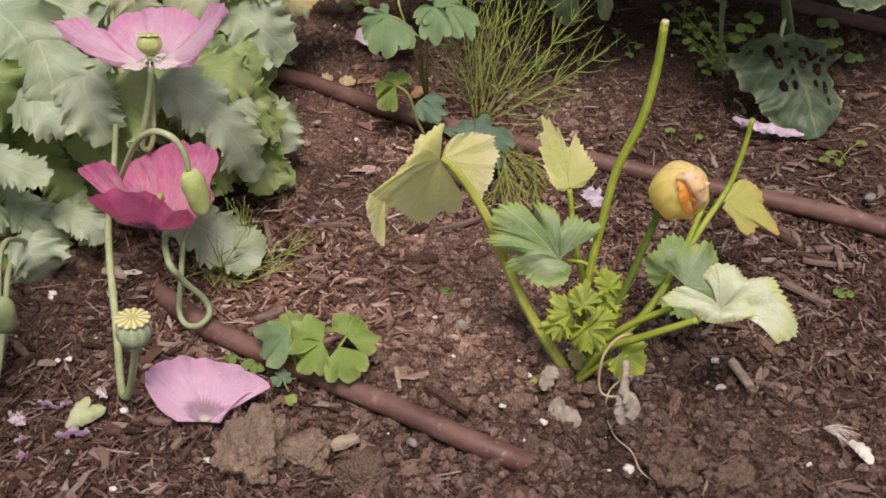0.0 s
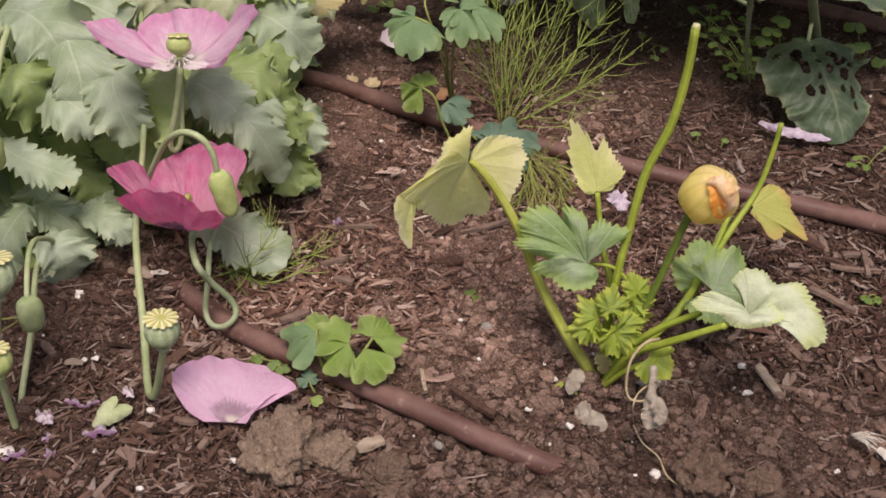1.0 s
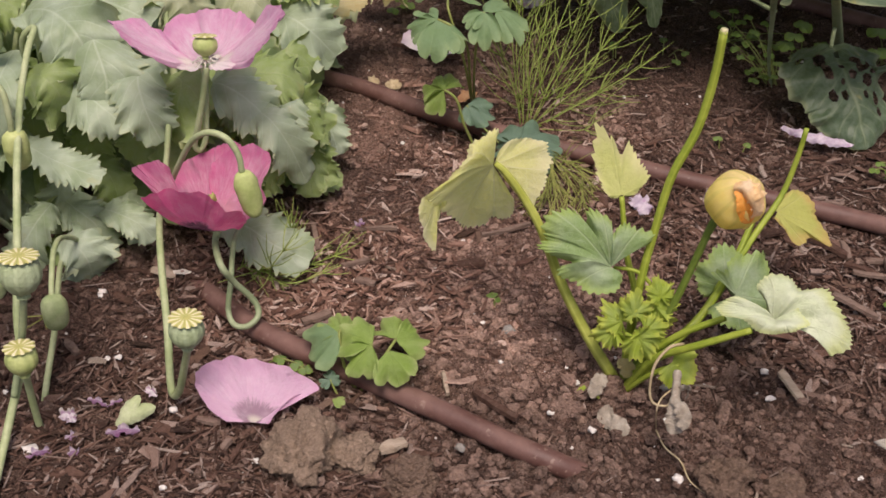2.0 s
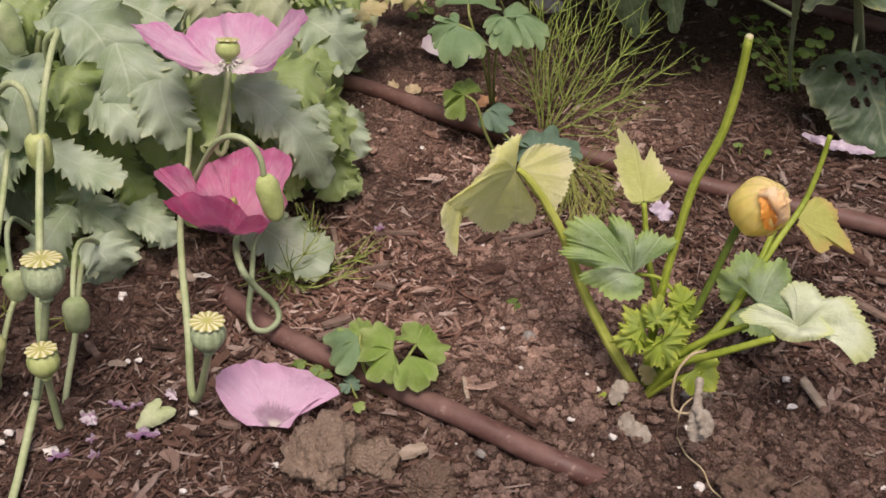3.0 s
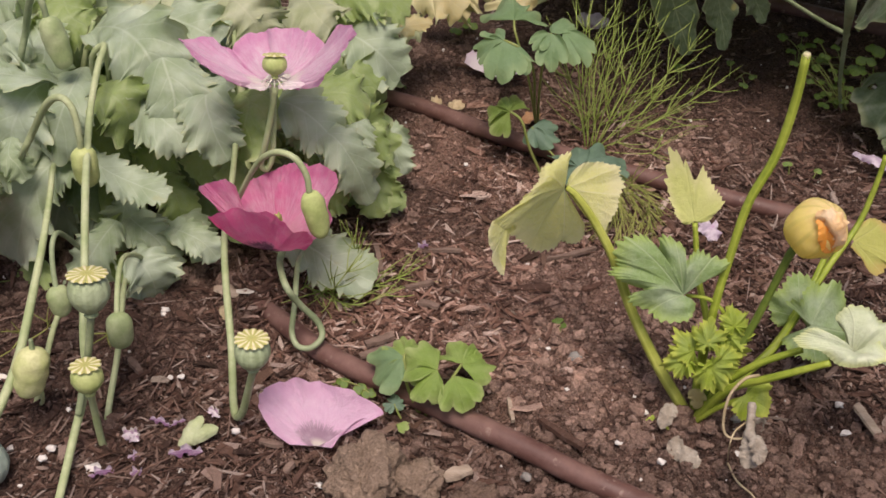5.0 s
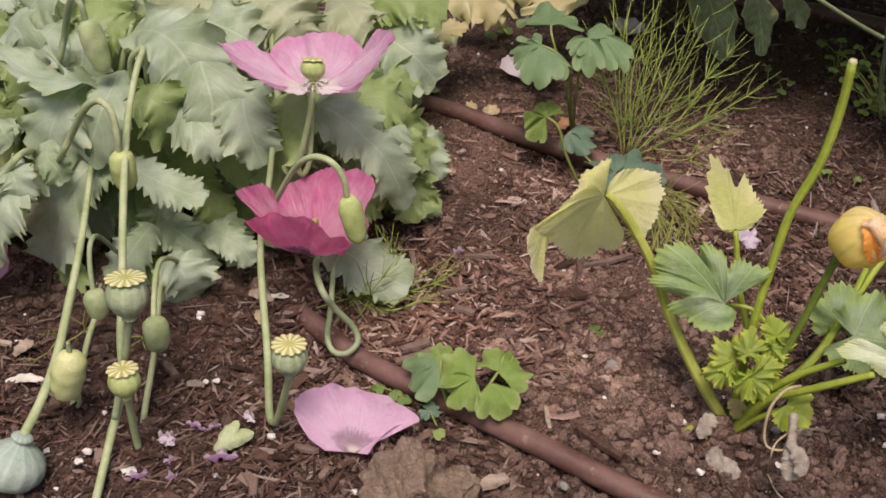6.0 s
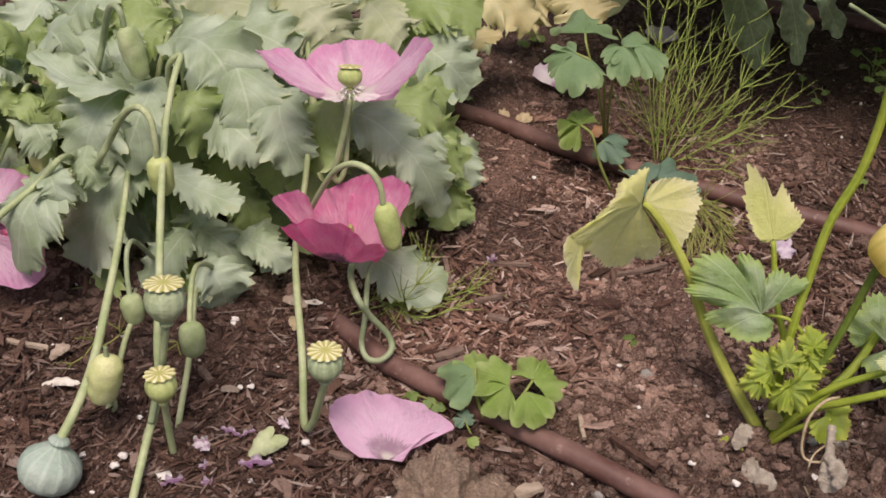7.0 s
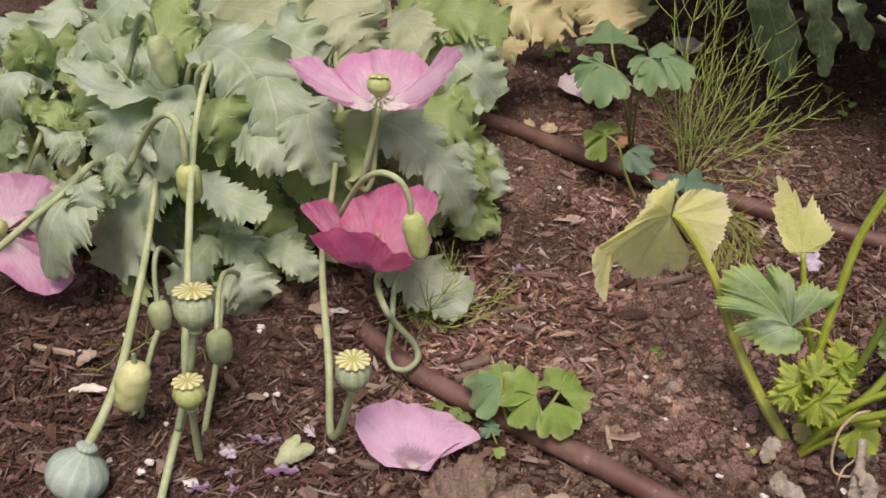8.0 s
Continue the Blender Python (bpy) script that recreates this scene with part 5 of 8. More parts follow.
def pod(parent, base, axis, size, material=POD, crown=True, label="green ribbed seed pod", rays=12, squat=1.0):
    """A poppy capsule with its ringed foot and flat rayed crown."""
    a = Vector(axis).normalized()
    s = size
    body = part("seed_pod", lathe(base, a, ((0, 0.22 * s), (0.08 * s, 0.34 * s), (0.16 * s, 0.34 * s), (0.22 * s, 0.27 * s), (0.32 * s, 0.3 * s), (0.5 * s, 0.6 * s), (0.9 * s * squat, 0.94 * s),
                                    (1.3 * s * squat, 1.0 * s), (1.7 * s * squat, 0.9 * s), (1.98 * s * squat, 0.62 * s), (2.06 * s * squat, 0.42 * s)), 44, rays, 0.02, 1, 0.03), material, parent, label)
    if crown:
        c = Vector(base) + a * (2.04 * s * squat)
        x = a.orthogonal().normalized()
        y = a.cross(x)
        verts, faces, rays_uv = [], [], []
        n = rays * 8
        for layer, z in ((0, 0.0), (1, 0.035 * s)):
            verts.append(c + a * (z + (0.07 * s if layer else 0)))
            rays_uv.append((0.0, 0.0))
            for k in range(n):
                th = 2 * math.pi * k / n
                w = 0.5 + 0.5 * math.cos(rays * th)
                for q, (rr, hh) in enumerate(((0.42, 0.03), (0.86, 0.03), (1.0, 0.0))):
                    r = s * rr * (1 - (0.0, 0.015, 0.14)[q] * (1 - w) ** 3)
                    verts.append(c + (x * math.cos(th) + y * math.sin(th)) * r + a * (z + hh * s + (0.014 * s * w if layer else 0)))
                    rays_uv.append((w, rr))
        row = 1 + 3 * n
        for layer in (0, 1):
            o = layer * row
            for k in range(n):
                k2 = (k + 1) % n
                faces.append((o, o + 1 + 3 * k, o + 1 + 3 * k2))
                for q in (0, 1):
                    faces.append((o + 1 + 3 * k + q, o + 2 + 3 * k + q, o + 2 + 3 * k2 + q, o + 1 + 3 * k2 + q))
        for k in range(n):
            k2 = (k + 1) % n
            faces.append((3 + 3 * k, 3 + 3 * k2, row + 3 + 3 * k2, row + 3 + 3 * k))
        part("crown", from_arrays(verts, faces, rays_uv), CROWN, body, "yellow rayed crown")
    return body


def bud(parent, base, axis, length, width, material=BUD, label="nodding closed bud", seed=0):
    return part("bud", lathe(base, axis, ((0, 0.3 * width), (0.05 * length, 0.66 * width), (0.18 * length, 0.9 * width), (0.36 * length, 1.0 * width), (0.6 * length, 0.94 * width), (0.84 * length, 0.78 * width), (0.95 * length, 0.55 * width), (length, 0.15 * width)), 30, 2, 0.08, seed, 0.12), material, parent, label)


def stem(parent, pts, radii, material=POPPY_STEM, label=""):
    return part("stem", tube(pts, radii, 44, 10, 0.03, len(pts)), material, parent, label)


def poppy(at, label):
    return thing("poppy", (at[0], at[1], 0.0), label, "poppy", POPPY_GROUP)


# pale pink open flower on a stem that hangs, curls and rises again
pink = poppy((-0.2598, 0.9671, 0.0000), "open pale pink poppy flower on a curled stem")
stem(pink, ((-0.2715, 0.9747, -0.0100), (-0.2634, 0.9600, 0.0310), (-0.2427, 0.9200, 0.1141), (-0.2367, 0.9000, 0.1707), (-0.2261, 0.8750, 0.1758), (-0.2243, 0.8620, 0.1525), (-0.2263, 0.8580, 0.1307), (-0.2313, 0.8560, 0.1207), (-0.2345, 0.8540, 0.1268), (-0.2297, 0.8530, 0.1446), (-0.2226, 0.8550, 0.1727), (-0.2178, 0.8570, 0.1982)), (0.0021, 0.0022, 0.0024, 0.0026))
pf = pod(pink, (-0.2176, 0.8570, 0.2051), (-0.03, 0.35, 1), 0.0094, BUD, True, "young pale green seed pod", 9, 0.95)
for foot, rim, bulge, seed in (
        ((-0.219, 0.862, 0.1985), ((-0.2570, 0.8680, 0.1990), (-0.2660, 0.8900, 0.2020), (-0.2580, 0.9070, 0.2120), (-0.2370, 0.9120, 0.2190), (-0.2150, 0.9120, 0.2220), (-0.1980, 0.9070, 0.2190), (-0.1850, 0.8950, 0.2140), (-0.1850, 0.8740, 0.2060)), -0.16, 1),
        ((-0.2190, 0.8570, 0.1980), ((-0.2340, 0.8530, 0.1980), (-0.2480, 0.8450, 0.2070), (-0.2640, 0.8370, 0.2240), (-0.2750, 0.8390, 0.2360), (-0.2840, 0.8450, 0.2400), (-0.2790, 0.8610, 0.2330), (-0.2640, 0.8690, 0.2290), (-0.2540, 0.8690, 0.2190), (-0.2410, 0.8630, 0.2060)), -0.1, 2),
        ((-0.216, 0.857, 0.1985), ((-0.2000, 0.8530, 0.2000), (-0.1830, 0.8450, 0.2100), (-0.1690, 0.8390, 0.2300), (-0.1590, 0.8430, 0.2460), (-0.1530, 0.8530, 0.2560), (-0.1620, 0.8650, 0.2520), (-0.1720, 0.8690, 0.2470), (-0.1760, 0.8710, 0.2360), (-0.1850, 0.8690, 0.2220), (-0.1980, 0.8620, 0.2090)), -0.1, 3),
        ((-0.221, 0.857, 0.2), ((-0.2270, 0.8550, 0.2020), (-0.2340, 0.8470, 0.2050), (-0.2360, 0.8430, 0.2050), (-0.2260, 0.8410, 0.2040), (-0.2180, 0.8470, 0.2030)), 0.1, 4),
        ((-0.216, 0.857, 0.2), ((-0.2120, 0.8470, 0.2030), (-0.2020, 0.8410, 0.2060), (-0.1930, 0.8430, 0.2080), (-0.1920, 0.8470, 0.2100), (-0.2060, 0.8550, 0.2070)), 0.1, 5)):
    part("petal", fan_sheet(foot, rim, bulge, 7, 0.03, 0.05, seed, 5, 0.035, 110, 16, True), PALE_PINK_BASE if seed > 3 else PINK, pf, "white folded petal base" if seed > 3 else "pale pink crinkled petal")

filament = random.Random(4)
for k in range(14):
    th = filament.uniform(-2.6, 0.4)
    b = Vector((-0.2175, 0.8570, 0.2031))
    e = b + Vector((math.cos(th) * 0.012, math.sin(th) * 0.009, filament.uniform(-0.002, 0.007)))
    part("filament", tube((b, b.lerp(e, 0.6) + Vector((0, 0, 0.003)), e), (0.0005, 0.0004, 0.0007), 6, 5), CREAM, pf, "limp white stamen")

# magenta flower on a looped stem
mag = poppy((-0.2022, 0.7905, 0.0000), "deep magenta cupped poppy flower on a looped stem")
stem(mag, ((-0.1954, 0.8400, 0.0636), (-0.2006, 0.8220, 0.0565), (-0.1924, 0.7772, 0.0500), (-0.1944, 0.7691, 0.0280), (-0.1878, 0.7600, 0.0210), (-0.1768, 0.7599, 0.0210), (-0.1697, 0.7686, 0.0260), (-0.1742, 0.7746, 0.0360), (-0.1872, 0.7700, 0.0580), (-0.1948, 0.7661, 0.0780), (-0.2118, 0.8080, 0.0639), (-0.2095, 0.8120, 0.0755)), (0.0022, 0.0024, 0.0026, 0.0028), POPPY_STEM_GREY)
stem(mag, ((-0.1954, 0.8400, 0.0636), (-0.2093, 0.9000, 0.0534), (-0.2366, 0.9834, -0.0100)), (0.0022, 0.0022))
mf = pod(mag, (-0.2094, 0.8120, 0.0796), (0.0, -0.12, 1), 0.008, BUD, False, "young green seed pod hidden in the cup", 9)
for foot, rim, bulge, mat, seed in (
        ((-0.2211, 0.8220, 0.0718), ((-0.2554, 0.8350, 0.0960), (-0.2483, 0.8480, 0.1098), (-0.2365, 0.8550, 0.1148), (-0.2209, 0.8580, 0.1229), (-0.2054, 0.8600, 0.1283), (-0.1942, 0.8550, 0.1260), (-0.1916, 0.8450, 0.1065)), -0.12, MAGENTA, 11),
        ((-0.2245, 0.8120, 0.0805), ((-0.2540, 0.8000, 0.1174), (-0.2667, 0.8000, 0.1358), (-0.2632, 0.8060, 0.1371), (-0.2505, 0.8140, 0.1378), (-0.2447, 0.8180, 0.1269), (-0.2403, 0.8150, 0.1086)), -0.08, MAGENTA, 12),
        ((-0.2141, 0.8120, 0.0792), ((-0.2157, 0.8260, 0.0986), (-0.2201, 0.8360, 0.1139), (-0.2130, 0.8400, 0.1271), (-0.1979, 0.8420, 0.1356), (-0.1836, 0.8420, 0.1411), (-0.1706, 0.8360, 0.1398), (-0.1671, 0.8260, 0.1330), (-0.1727, 0.8180, 0.1209), (-0.1674, 0.8080, 0.1145), (-0.1718, 0.8000, 0.1058), (-0.1832, 0.7980, 0.0951)), -0.12, MAGENTA, 13),
        ((-0.2175, 0.8080, 0.0762), ((-0.2289, 0.7980, 0.0911), (-0.2424, 0.7860, 0.1180), (-0.2545, 0.7800, 0.1279), (-0.2462, 0.7790, 0.1336), (-0.2301, 0.7760, 0.1393), (-0.2113, 0.7730, 0.1442), (-0.1983, 0.7720, 0.1413), (-0.1893, 0.7740, 0.1295), (-0.1789, 0.7800, 0.1216), (-0.1766, 0.7880, 0.1069), (-0.1947, 0.8000, 0.0869)), 0.12, MAGENTA_DEEP, 14)):
    part("petal", fan_sheet(foot, rim, bulge, 9, 0.02, 0.035, seed, 5, 0.03, 120, 18, True), mat, mf, "deep magenta petal with a dark base" if seed == 14 else "bright magenta crinkled petal")
part("stamens", blob((-0.2119, 0.8150, 0.1043), 0.003, 3, 0.6, 3, (1, 1, 1.3)), CROWN, mf, "yellow stamens")

# nodding bud that arches over the magenta flower
nod = poppy((-0.3039, 0.9899, -0.0000), "nodding green poppy bud on an arched stem")
stem(nod, ((-0.3292, 0.9728, -0.0100), (-0.2747, 0.8600, 0.0521), (-0.2488, 0.8300, 0.1069), (-0.2291, 0.8150, 0.1463), (-0.2154, 0.8060, 0.1674), (-0.2015, 0.8000, 0.1776), (-0.1879, 0.7960, 0.1758), (-0.1800, 0.7940, 0.1637), (-0.1782, 0.7930, 0.1480)), (0.0022, 0.0023, 0.0025, 0.0024))
bud(nod, (-0.1781, 0.7930, 0.1491), (0.2, -0.05, -1), 0.041, 0.0090, BUD, "nodding yellow-green closed bud", 2)

# stem lying down to the soil with a ripe pod standing up again
p1 = poppy((-0.2212, 0.6956, 0.0000), "poppy stem bent to the soil and rising to a ripe pod")
stem(p1, ((-0.3062, 1.0037, -0.0100), (-0.2774, 0.9300, 0.1108), (-0.2608, 0.8750, 0.1360), (-0.2616, 0.8550, 0.1049), (-0.2618, 0.8250, 0.0753), (-0.2473, 0.7780, 0.0677), (-0.2267, 0.7200, 0.0511), (-0.2211, 0.6950, 0.0162), (-0.2174, 0.6900, 0.0082), (-0.2098, 0.6840, 0.0228), (-0.1998, 0.6760, 0.0560), (-0.1924, 0.6700, 0.0820)), (0.0021, 0.0024, 0.0028, 0.0030, 0.0030, 0.0026))
pod(p1, (-0.1927, 0.6700, 0.0797), (0.03, 0.12, 1), 0.0124, rays=13, squat=1.1)

# cluster of pods set along lodged stems
p2 = poppy((-0.3196, 0.6163, 0.0000), "poppy stems with a ripe pod and a smaller one")
stem(p2, ((-0.3908, 0.9300, 0.1305), (-0.3861, 0.9000, 0.1649), (-0.3792, 0.8900, 0.1924), (-0.3670, 0.8900, 0.2030), (-0.3661, 0.8700, 0.1944), (-0.3623, 0.8350, 0.1737), (-0.3499, 0.7900, 0.1570), (-0.3390, 0.7500, 0.1341), (-0.3277, 0.7120, 0.1121), (-0.3203, 0.6800, 0.0865), (-0.3180, 0.6640, 0.0540), (-0.3240, 0.6400, 0.0210), (-0.3200, 0.6000, 0.0060), (-0.3150, 0.5700, 0.0030), (-0.3090, 0.5560, 0.0030)), (0.0022, 0.0026, 0.0030, 0.0032, 0.003))
stem(p2, ((-0.3670, 0.8900, 0.2030), (-0.3882, 0.9300, 0.1308), (-0.4635, 1.0848, -0.0100)), (0.0024, 0.0022))
stem(p2, ((-0.3215, 0.6500, 0.0350), (-0.3165, 0.6620, 0.0620), (-0.3085, 0.6620, 0.0900), (-0.3005, 0.6620, 0.1221)), (0.0028, 0.0028, 0.0026), POPPY_STEM_GREY)
pod(p2, (-0.2996, 0.6610, 0.1231), (-0.02, 0.26, 1), 0.0140, rays=14, squat=1.12)

p3 = poppy((-0.3098, 0.6542, 0.0000), "poppy stem bent to the soil with a small yellow-crowned pod")
stem(p3, ((-0.3737, 0.8689, -0.0100), (-0.3413, 0.7900, 0.0342), (-0.3260, 0.7350, 0.0238), (-0.3188, 0.6900, 0.0071), (-0.3158, 0.6680, -0.0068), (-0.3095, 0.6520, 0.0025), (-0.3088, 0.6500, 0.0171), (-0.3063, 0.6470, 0.0474), (-0.3028, 0.6420, 0.0691)), (0.0022, 0.0025, 0.0027, 0.0026))
pod(p3, (-0.3033, 0.6420, 0.0657), (-0.06, 0.2, 1), 0.0112, BUD, rays=11, squat=1.08)

p5 = poppy((-0.3507, 0.8139, 0.0000), "poppy stem with a hanging unopened bud")
stem(p5, ((-0.3467, 0.8421, -0.0100), (-0.3398, 0.8300, 0.0329), (-0.3327, 0.7900, 0.0703), (-0.3250, 0.7600, 0.0821), (-0.3178, 0.7350, 0.0783), (-0.3129, 0.7180, 0.0698)), (0.0022, 0.0022))
bud(p5, (-0.3120, 0.7180, 0.0734), (0.02, -0.12, -1), 0.030, 0.0095, BUD_GREY, "hanging grey-green bud", 5)

p4 = poppy((-0.3779, 0.6878, 0.0000), "poppy stem with a small nodding bud")
stem(p4, ((-0.4067, 0.8789, -0.0100), (-0.3986, 0.8400, 0.0280), (-0.3859, 0.8000, 0.0740), (-0.3790, 0.7750, 0.0985), (-0.3763, 0.7600, 0.0991), (-0.3732, 0.7480, 0.0866), (-0.3689, 0.7380, 0.0726)), (0.002, 0.0021), POPPY_STEM_GREY)
bud(p4, (-0.3679, 0.7380, 0.0757), (0.05, -0.15, -1), 0.026, 0.0085, BUD_GREY, "hanging grey-green bud", 6)
stem(p4, ((-0.3682, 0.7300, 0.0534), (-0.3717, 0.7200, 0.0409), (-0.3757, 0.7000, 0.0164), (-0.3776, 0.6860, 0.0000)), (0.0023, 0.0025))

p6 = poppy((-0.3977, 0.6218, 0.0000), "fallen poppy stem with a large blue-green pod on soil")
stem(p6, ((-0.4945, 1.0020, -0.0100), (-0.4181, 0.8600, 0.1013), (-0.4037, 0.8200, 0.1018), (-0.3918, 0.7750, 0.0909), (-0.3829, 0.7300, 0.0769), (-0.3750, 0.6800, 0.0592), (-0.3780, 0.6500, 0.0409), (-0.3798, 0.6200, 0.0333)), (0.0022, 0.0027, 0.0034, 0.0036))
pod(p6, (-0.3783, 0.6220, 0.0368), (-0.3, -0.42, -0.86), 0.0225, POD_BLUE, False, "large blue-green seed pod", 13, 0.92)

p7 = poppy((-0.3914, 0.7072, 0.0000), "withered yellow poppy bud hooked on a stem")
bud(p7, (-0.3576, 0.6720, 0.0733), (-0.22, -0.2, -1), 0.042, 0.0122, BUD_YELLOW, "pale yellow swollen bud", 9)
stem(p7, ((-0.3588, 0.6740, 0.0813), (-0.3589, 0.6720, 0.0686)), (0.0016, 0.0024), POPPY_STEM_GREY)
stem(p7, ((-0.3602, 0.6720, 0.0464), (-0.3600, 0.6700, 0.0247), (-0.3758, 0.6881, -0.0030)), (0.0018, 0.0016))

b2 = poppy((-0.5318, 1.0107, 0.0000), "nodding poppy bud on a hooked stem")
stem(b2, ((-0.5379, 0.9930, -0.0100), (-0.4333, 0.8400, 0.1204), (-0.4084, 0.8250, 0.1572), (-0.3855, 0.8150, 0.1904), (-0.3701, 0.8100, 0.2012), (-0.3595, 0.8050, 0.1945), (-0.3563, 0.8000, 0.1754), (-0.3576, 0.8000, 0.1608)), (0.0024, 0.0030, 0.0028, 0.0024))
bud(b2, (-0.3566, 0.8000, 0.1641), (0.03, -0.05, -1), 0.034, 0.0098, BUD, "nodding yellow-green closed bud", 12)

b1 = poppy((-0.6040, 1.1620, 0.0000), "nodding poppy bud above the foliage")
stem(b1, ((-0.5745, 1.1155, -0.0100), (-0.4699, 0.9300, 0.1441), (-0.4467, 0.9150, 0.1957), (-0.4314, 0.9050, 0.2280), (-0.4227, 0.9000, 0.2367), (-0.4157, 0.8950, 0.2338), (-0.4133, 0.8930, 0.2200)), (0.0026, 0.0030, 0.0028, 0.0024), POPPY_STEM_GREY)
bud(b1, (-0.4129, 0.8930, 0.2221), (0.22, -0.1, -1), 0.045, 0.0095, BUD_GREY, "nodding grey-green closed bud", 14)

b3 = poppy((-0.6021, 1.0070, 0.0000), "poppy stem with a green pod lying across leaves")
stem(b3, ((-0.5321, 0.7400, 0.0783), (-0.5063, 0.7550, 0.0955), (-0.4832, 0.7750, 0.1135), (-0.4636, 0.8000, 0.1267), (-0.4515, 0.8250, 0.1366), (-0.5543, 1.0215, -0.0100)), (0.003, 0.003, 0.0028, 0.0024))
bud(b3, (-0.5021, 0.8700, 0.1115), (0.2, -0.3, -1), 0.024, 0.010, BUD, "hanging green bud", 15)
stem(b3, ((-0.5016, 0.8700, 0.1093), (-0.5102, 0.8800, 0.1170), (-0.5131, 0.9000, 0.1102), (-0.5832, 1.0156, -0.0100)), (0.0016, 0.0018))
stem(b3, ((-0.5412, 0.8600, 0.0935), (-0.5446, 0.9000, 0.1063), (-0.5450, 0.9400, 0.1271), (-0.6537, 1.1179, -0.0100)), (0.0024, 0.0024))

# third flower, half hidden under a leaf
p8 = poppy((-0.5642, 0.8336, 0.0000), "pink poppy flower drooping under a grey-green leaf")
stem(p8, ((-0.5359, 0.7873, -0.0100), (-0.5693, 0.8400, -0.0059), (-0.5587, 0.8350, 0.0351)), (0.0022, 0.0022))
h8 = bud(p8, (-0.5399, 0.8000, 0.0716), (0.1, -0.4, 0.8), 0.016, 0.010, BUD, "young green seed pod", 18)
for rim, bulge, mat, seed in (
        (((-0.5907, 0.8200, 0.0568), (-0.5853, 0.8300, 0.0867), (-0.5572, 0.8400, 0.1026), (-0.5299, 0.8400, 0.1063), (-0.5027, 0.8350, 0.1087), (-0.4884, 0.8300, 0.1013), (-0.4883, 0.8200, 0.0838)), -0.1, PINK, 21),
        (((-0.4983, 0.8250, 0.0964), (-0.4769, 0.8200, 0.0936), (-0.4700, 0.8150, 0.0807), (-0.4740, 0.8120, 0.0651), (-0.4912, 0.8100, 0.0488)), -0.05, MAGENTA_DEEP, 22),
        (((-0.4690, 0.7920, 0.0659), (-0.4692, 0.7840, 0.0469), (-0.4861, 0.7780, 0.0311), (-0.5086, 0.7760, 0.0327), (-0.5270, 0.7780, 0.0464), (-0.5481, 0.7820, 0.0539), (-0.5672, 0.7920, 0.0626)), -0.12, PINK, 23)):
    part("petal", fan_sheet((-0.5412, 0.8080, 0.0656), rim, bulge, 9, 0.02, 0.05, seed, 5, 0.03, 90, 14, True), mat, h8, "pink crinkled petal")


# ---- poppy foliage ----
def foliage(at, label="leafy poppy plant with large grey-green toothed leaves"):
    return thing("poppy_plant", (at[0], at[1], 0.0), label, "poppy plant", "poppy plants")


def poppy_leaf(plant, pts, width, mat=POPPY_LEAF, hint=(0, -0.5, 0.85), seed=0, **kw):
    vary = random.Random(seed * 7 + 1)
    opts = dict(lobes=vary.uniform(3.2, 4.8), sinus=vary.uniform(0.26, 0.42), tooth=vary.uniform(0.19, 0.3), ruffle=vary.uniform(0.26, 0.55), fold=vary.uniform(0.0, 0.25), droop=vary.uniform(0.0, 0.5))
    opts.update(kw)
    return part("leaf", poppy_blade(pts, width * 1.02, hint, seed=seed, **opts), mat, plant)


a1 = foliage((-0.4604, 0.9940, 0.0000))
stem(a1, ((-0.4674, 1.0075, -0.0100), (-0.4377, 0.9600, 0.0770), (-0.4207, 0.9500, 0.1443), (-0.4081, 0.9600, 0.1850)), (0.004, 0.0035, 0.002))
poppy_leaf(a1, ((-0.4222, 0.9300, 0.1495), (-0.4349, 0.8900, 0.1567), (-0.4440, 0.8650, 0.1428), (-0.4600, 0.8600, 0.1015)), 0.036, seed=1)
poppy_leaf(a1, ((-0.3998, 0.9000, 0.0953), (-0.4241, 0.8650, 0.0972), (-0.4410, 0.8400, 0.0706), (-0.4604, 0.8350, 0.0125)), 0.034, seed=2)
poppy_leaf(a1, ((-0.4089, 0.9600, 0.1794), (-0.3694, 0.9300, 0.1961), (-0.3388, 0.9050, 0.1888), (-0.3286, 0.9000, 0.1526)), 0.036, POPPY_LEAF, seed=3)
poppy_leaf(a1, ((-0.4037, 0.8800, 0.1018), (-0.3631, 0.8500, 0.1069), (-0.3326, 0.8400, 0.1027), (-0.3092, 0.8350, 0.1004)), 0.017, seed=4)
poppy_leaf(a1, ((-0.3939, 0.9000, 0.1531), (-0.3644, 0.8750, 0.1683), (-0.3493, 0.8700, 0.1570), (-0.3523, 0.8800, 0.1229)), 0.026, POPPY_LEAF_GREEN, seed=5)
poppy_leaf(a1, ((-0.4107, 0.9300, 0.1564), (-0.3991, 0.8800, 0.1639), (-0.4032, 0.8600, 0.1482), (-0.4202, 0.8600, 0.1068)), 0.028, seed=6)
poppy_leaf(a1, ((-0.3635, 0.9300, 0.1617), (-0.3398, 0.8900, 0.1544), (-0.3163, 0.8700, 0.1475), (-0.2944, 0.8650, 0.1316)), 0.026, seed=7)
poppy_leaf(a1, ((-0.4212, 0.9150, 0.1497), (-0.4325, 0.8800, 0.1735), (-0.4654, 0.8850, 0.1723), (-0.5057, 0.9000, 0.1866)), 0.020, POPPY_LEAF, seed=8)
a2 = foliage((-0.3579, 0.8762, 0.0000))
stem(a2, ((-0.3751, 0.9204, -0.0100), (-0.3637, 0.9000, 0.0329), (-0.3529, 0.8900, 0.0844)), (0.003, 0.002))
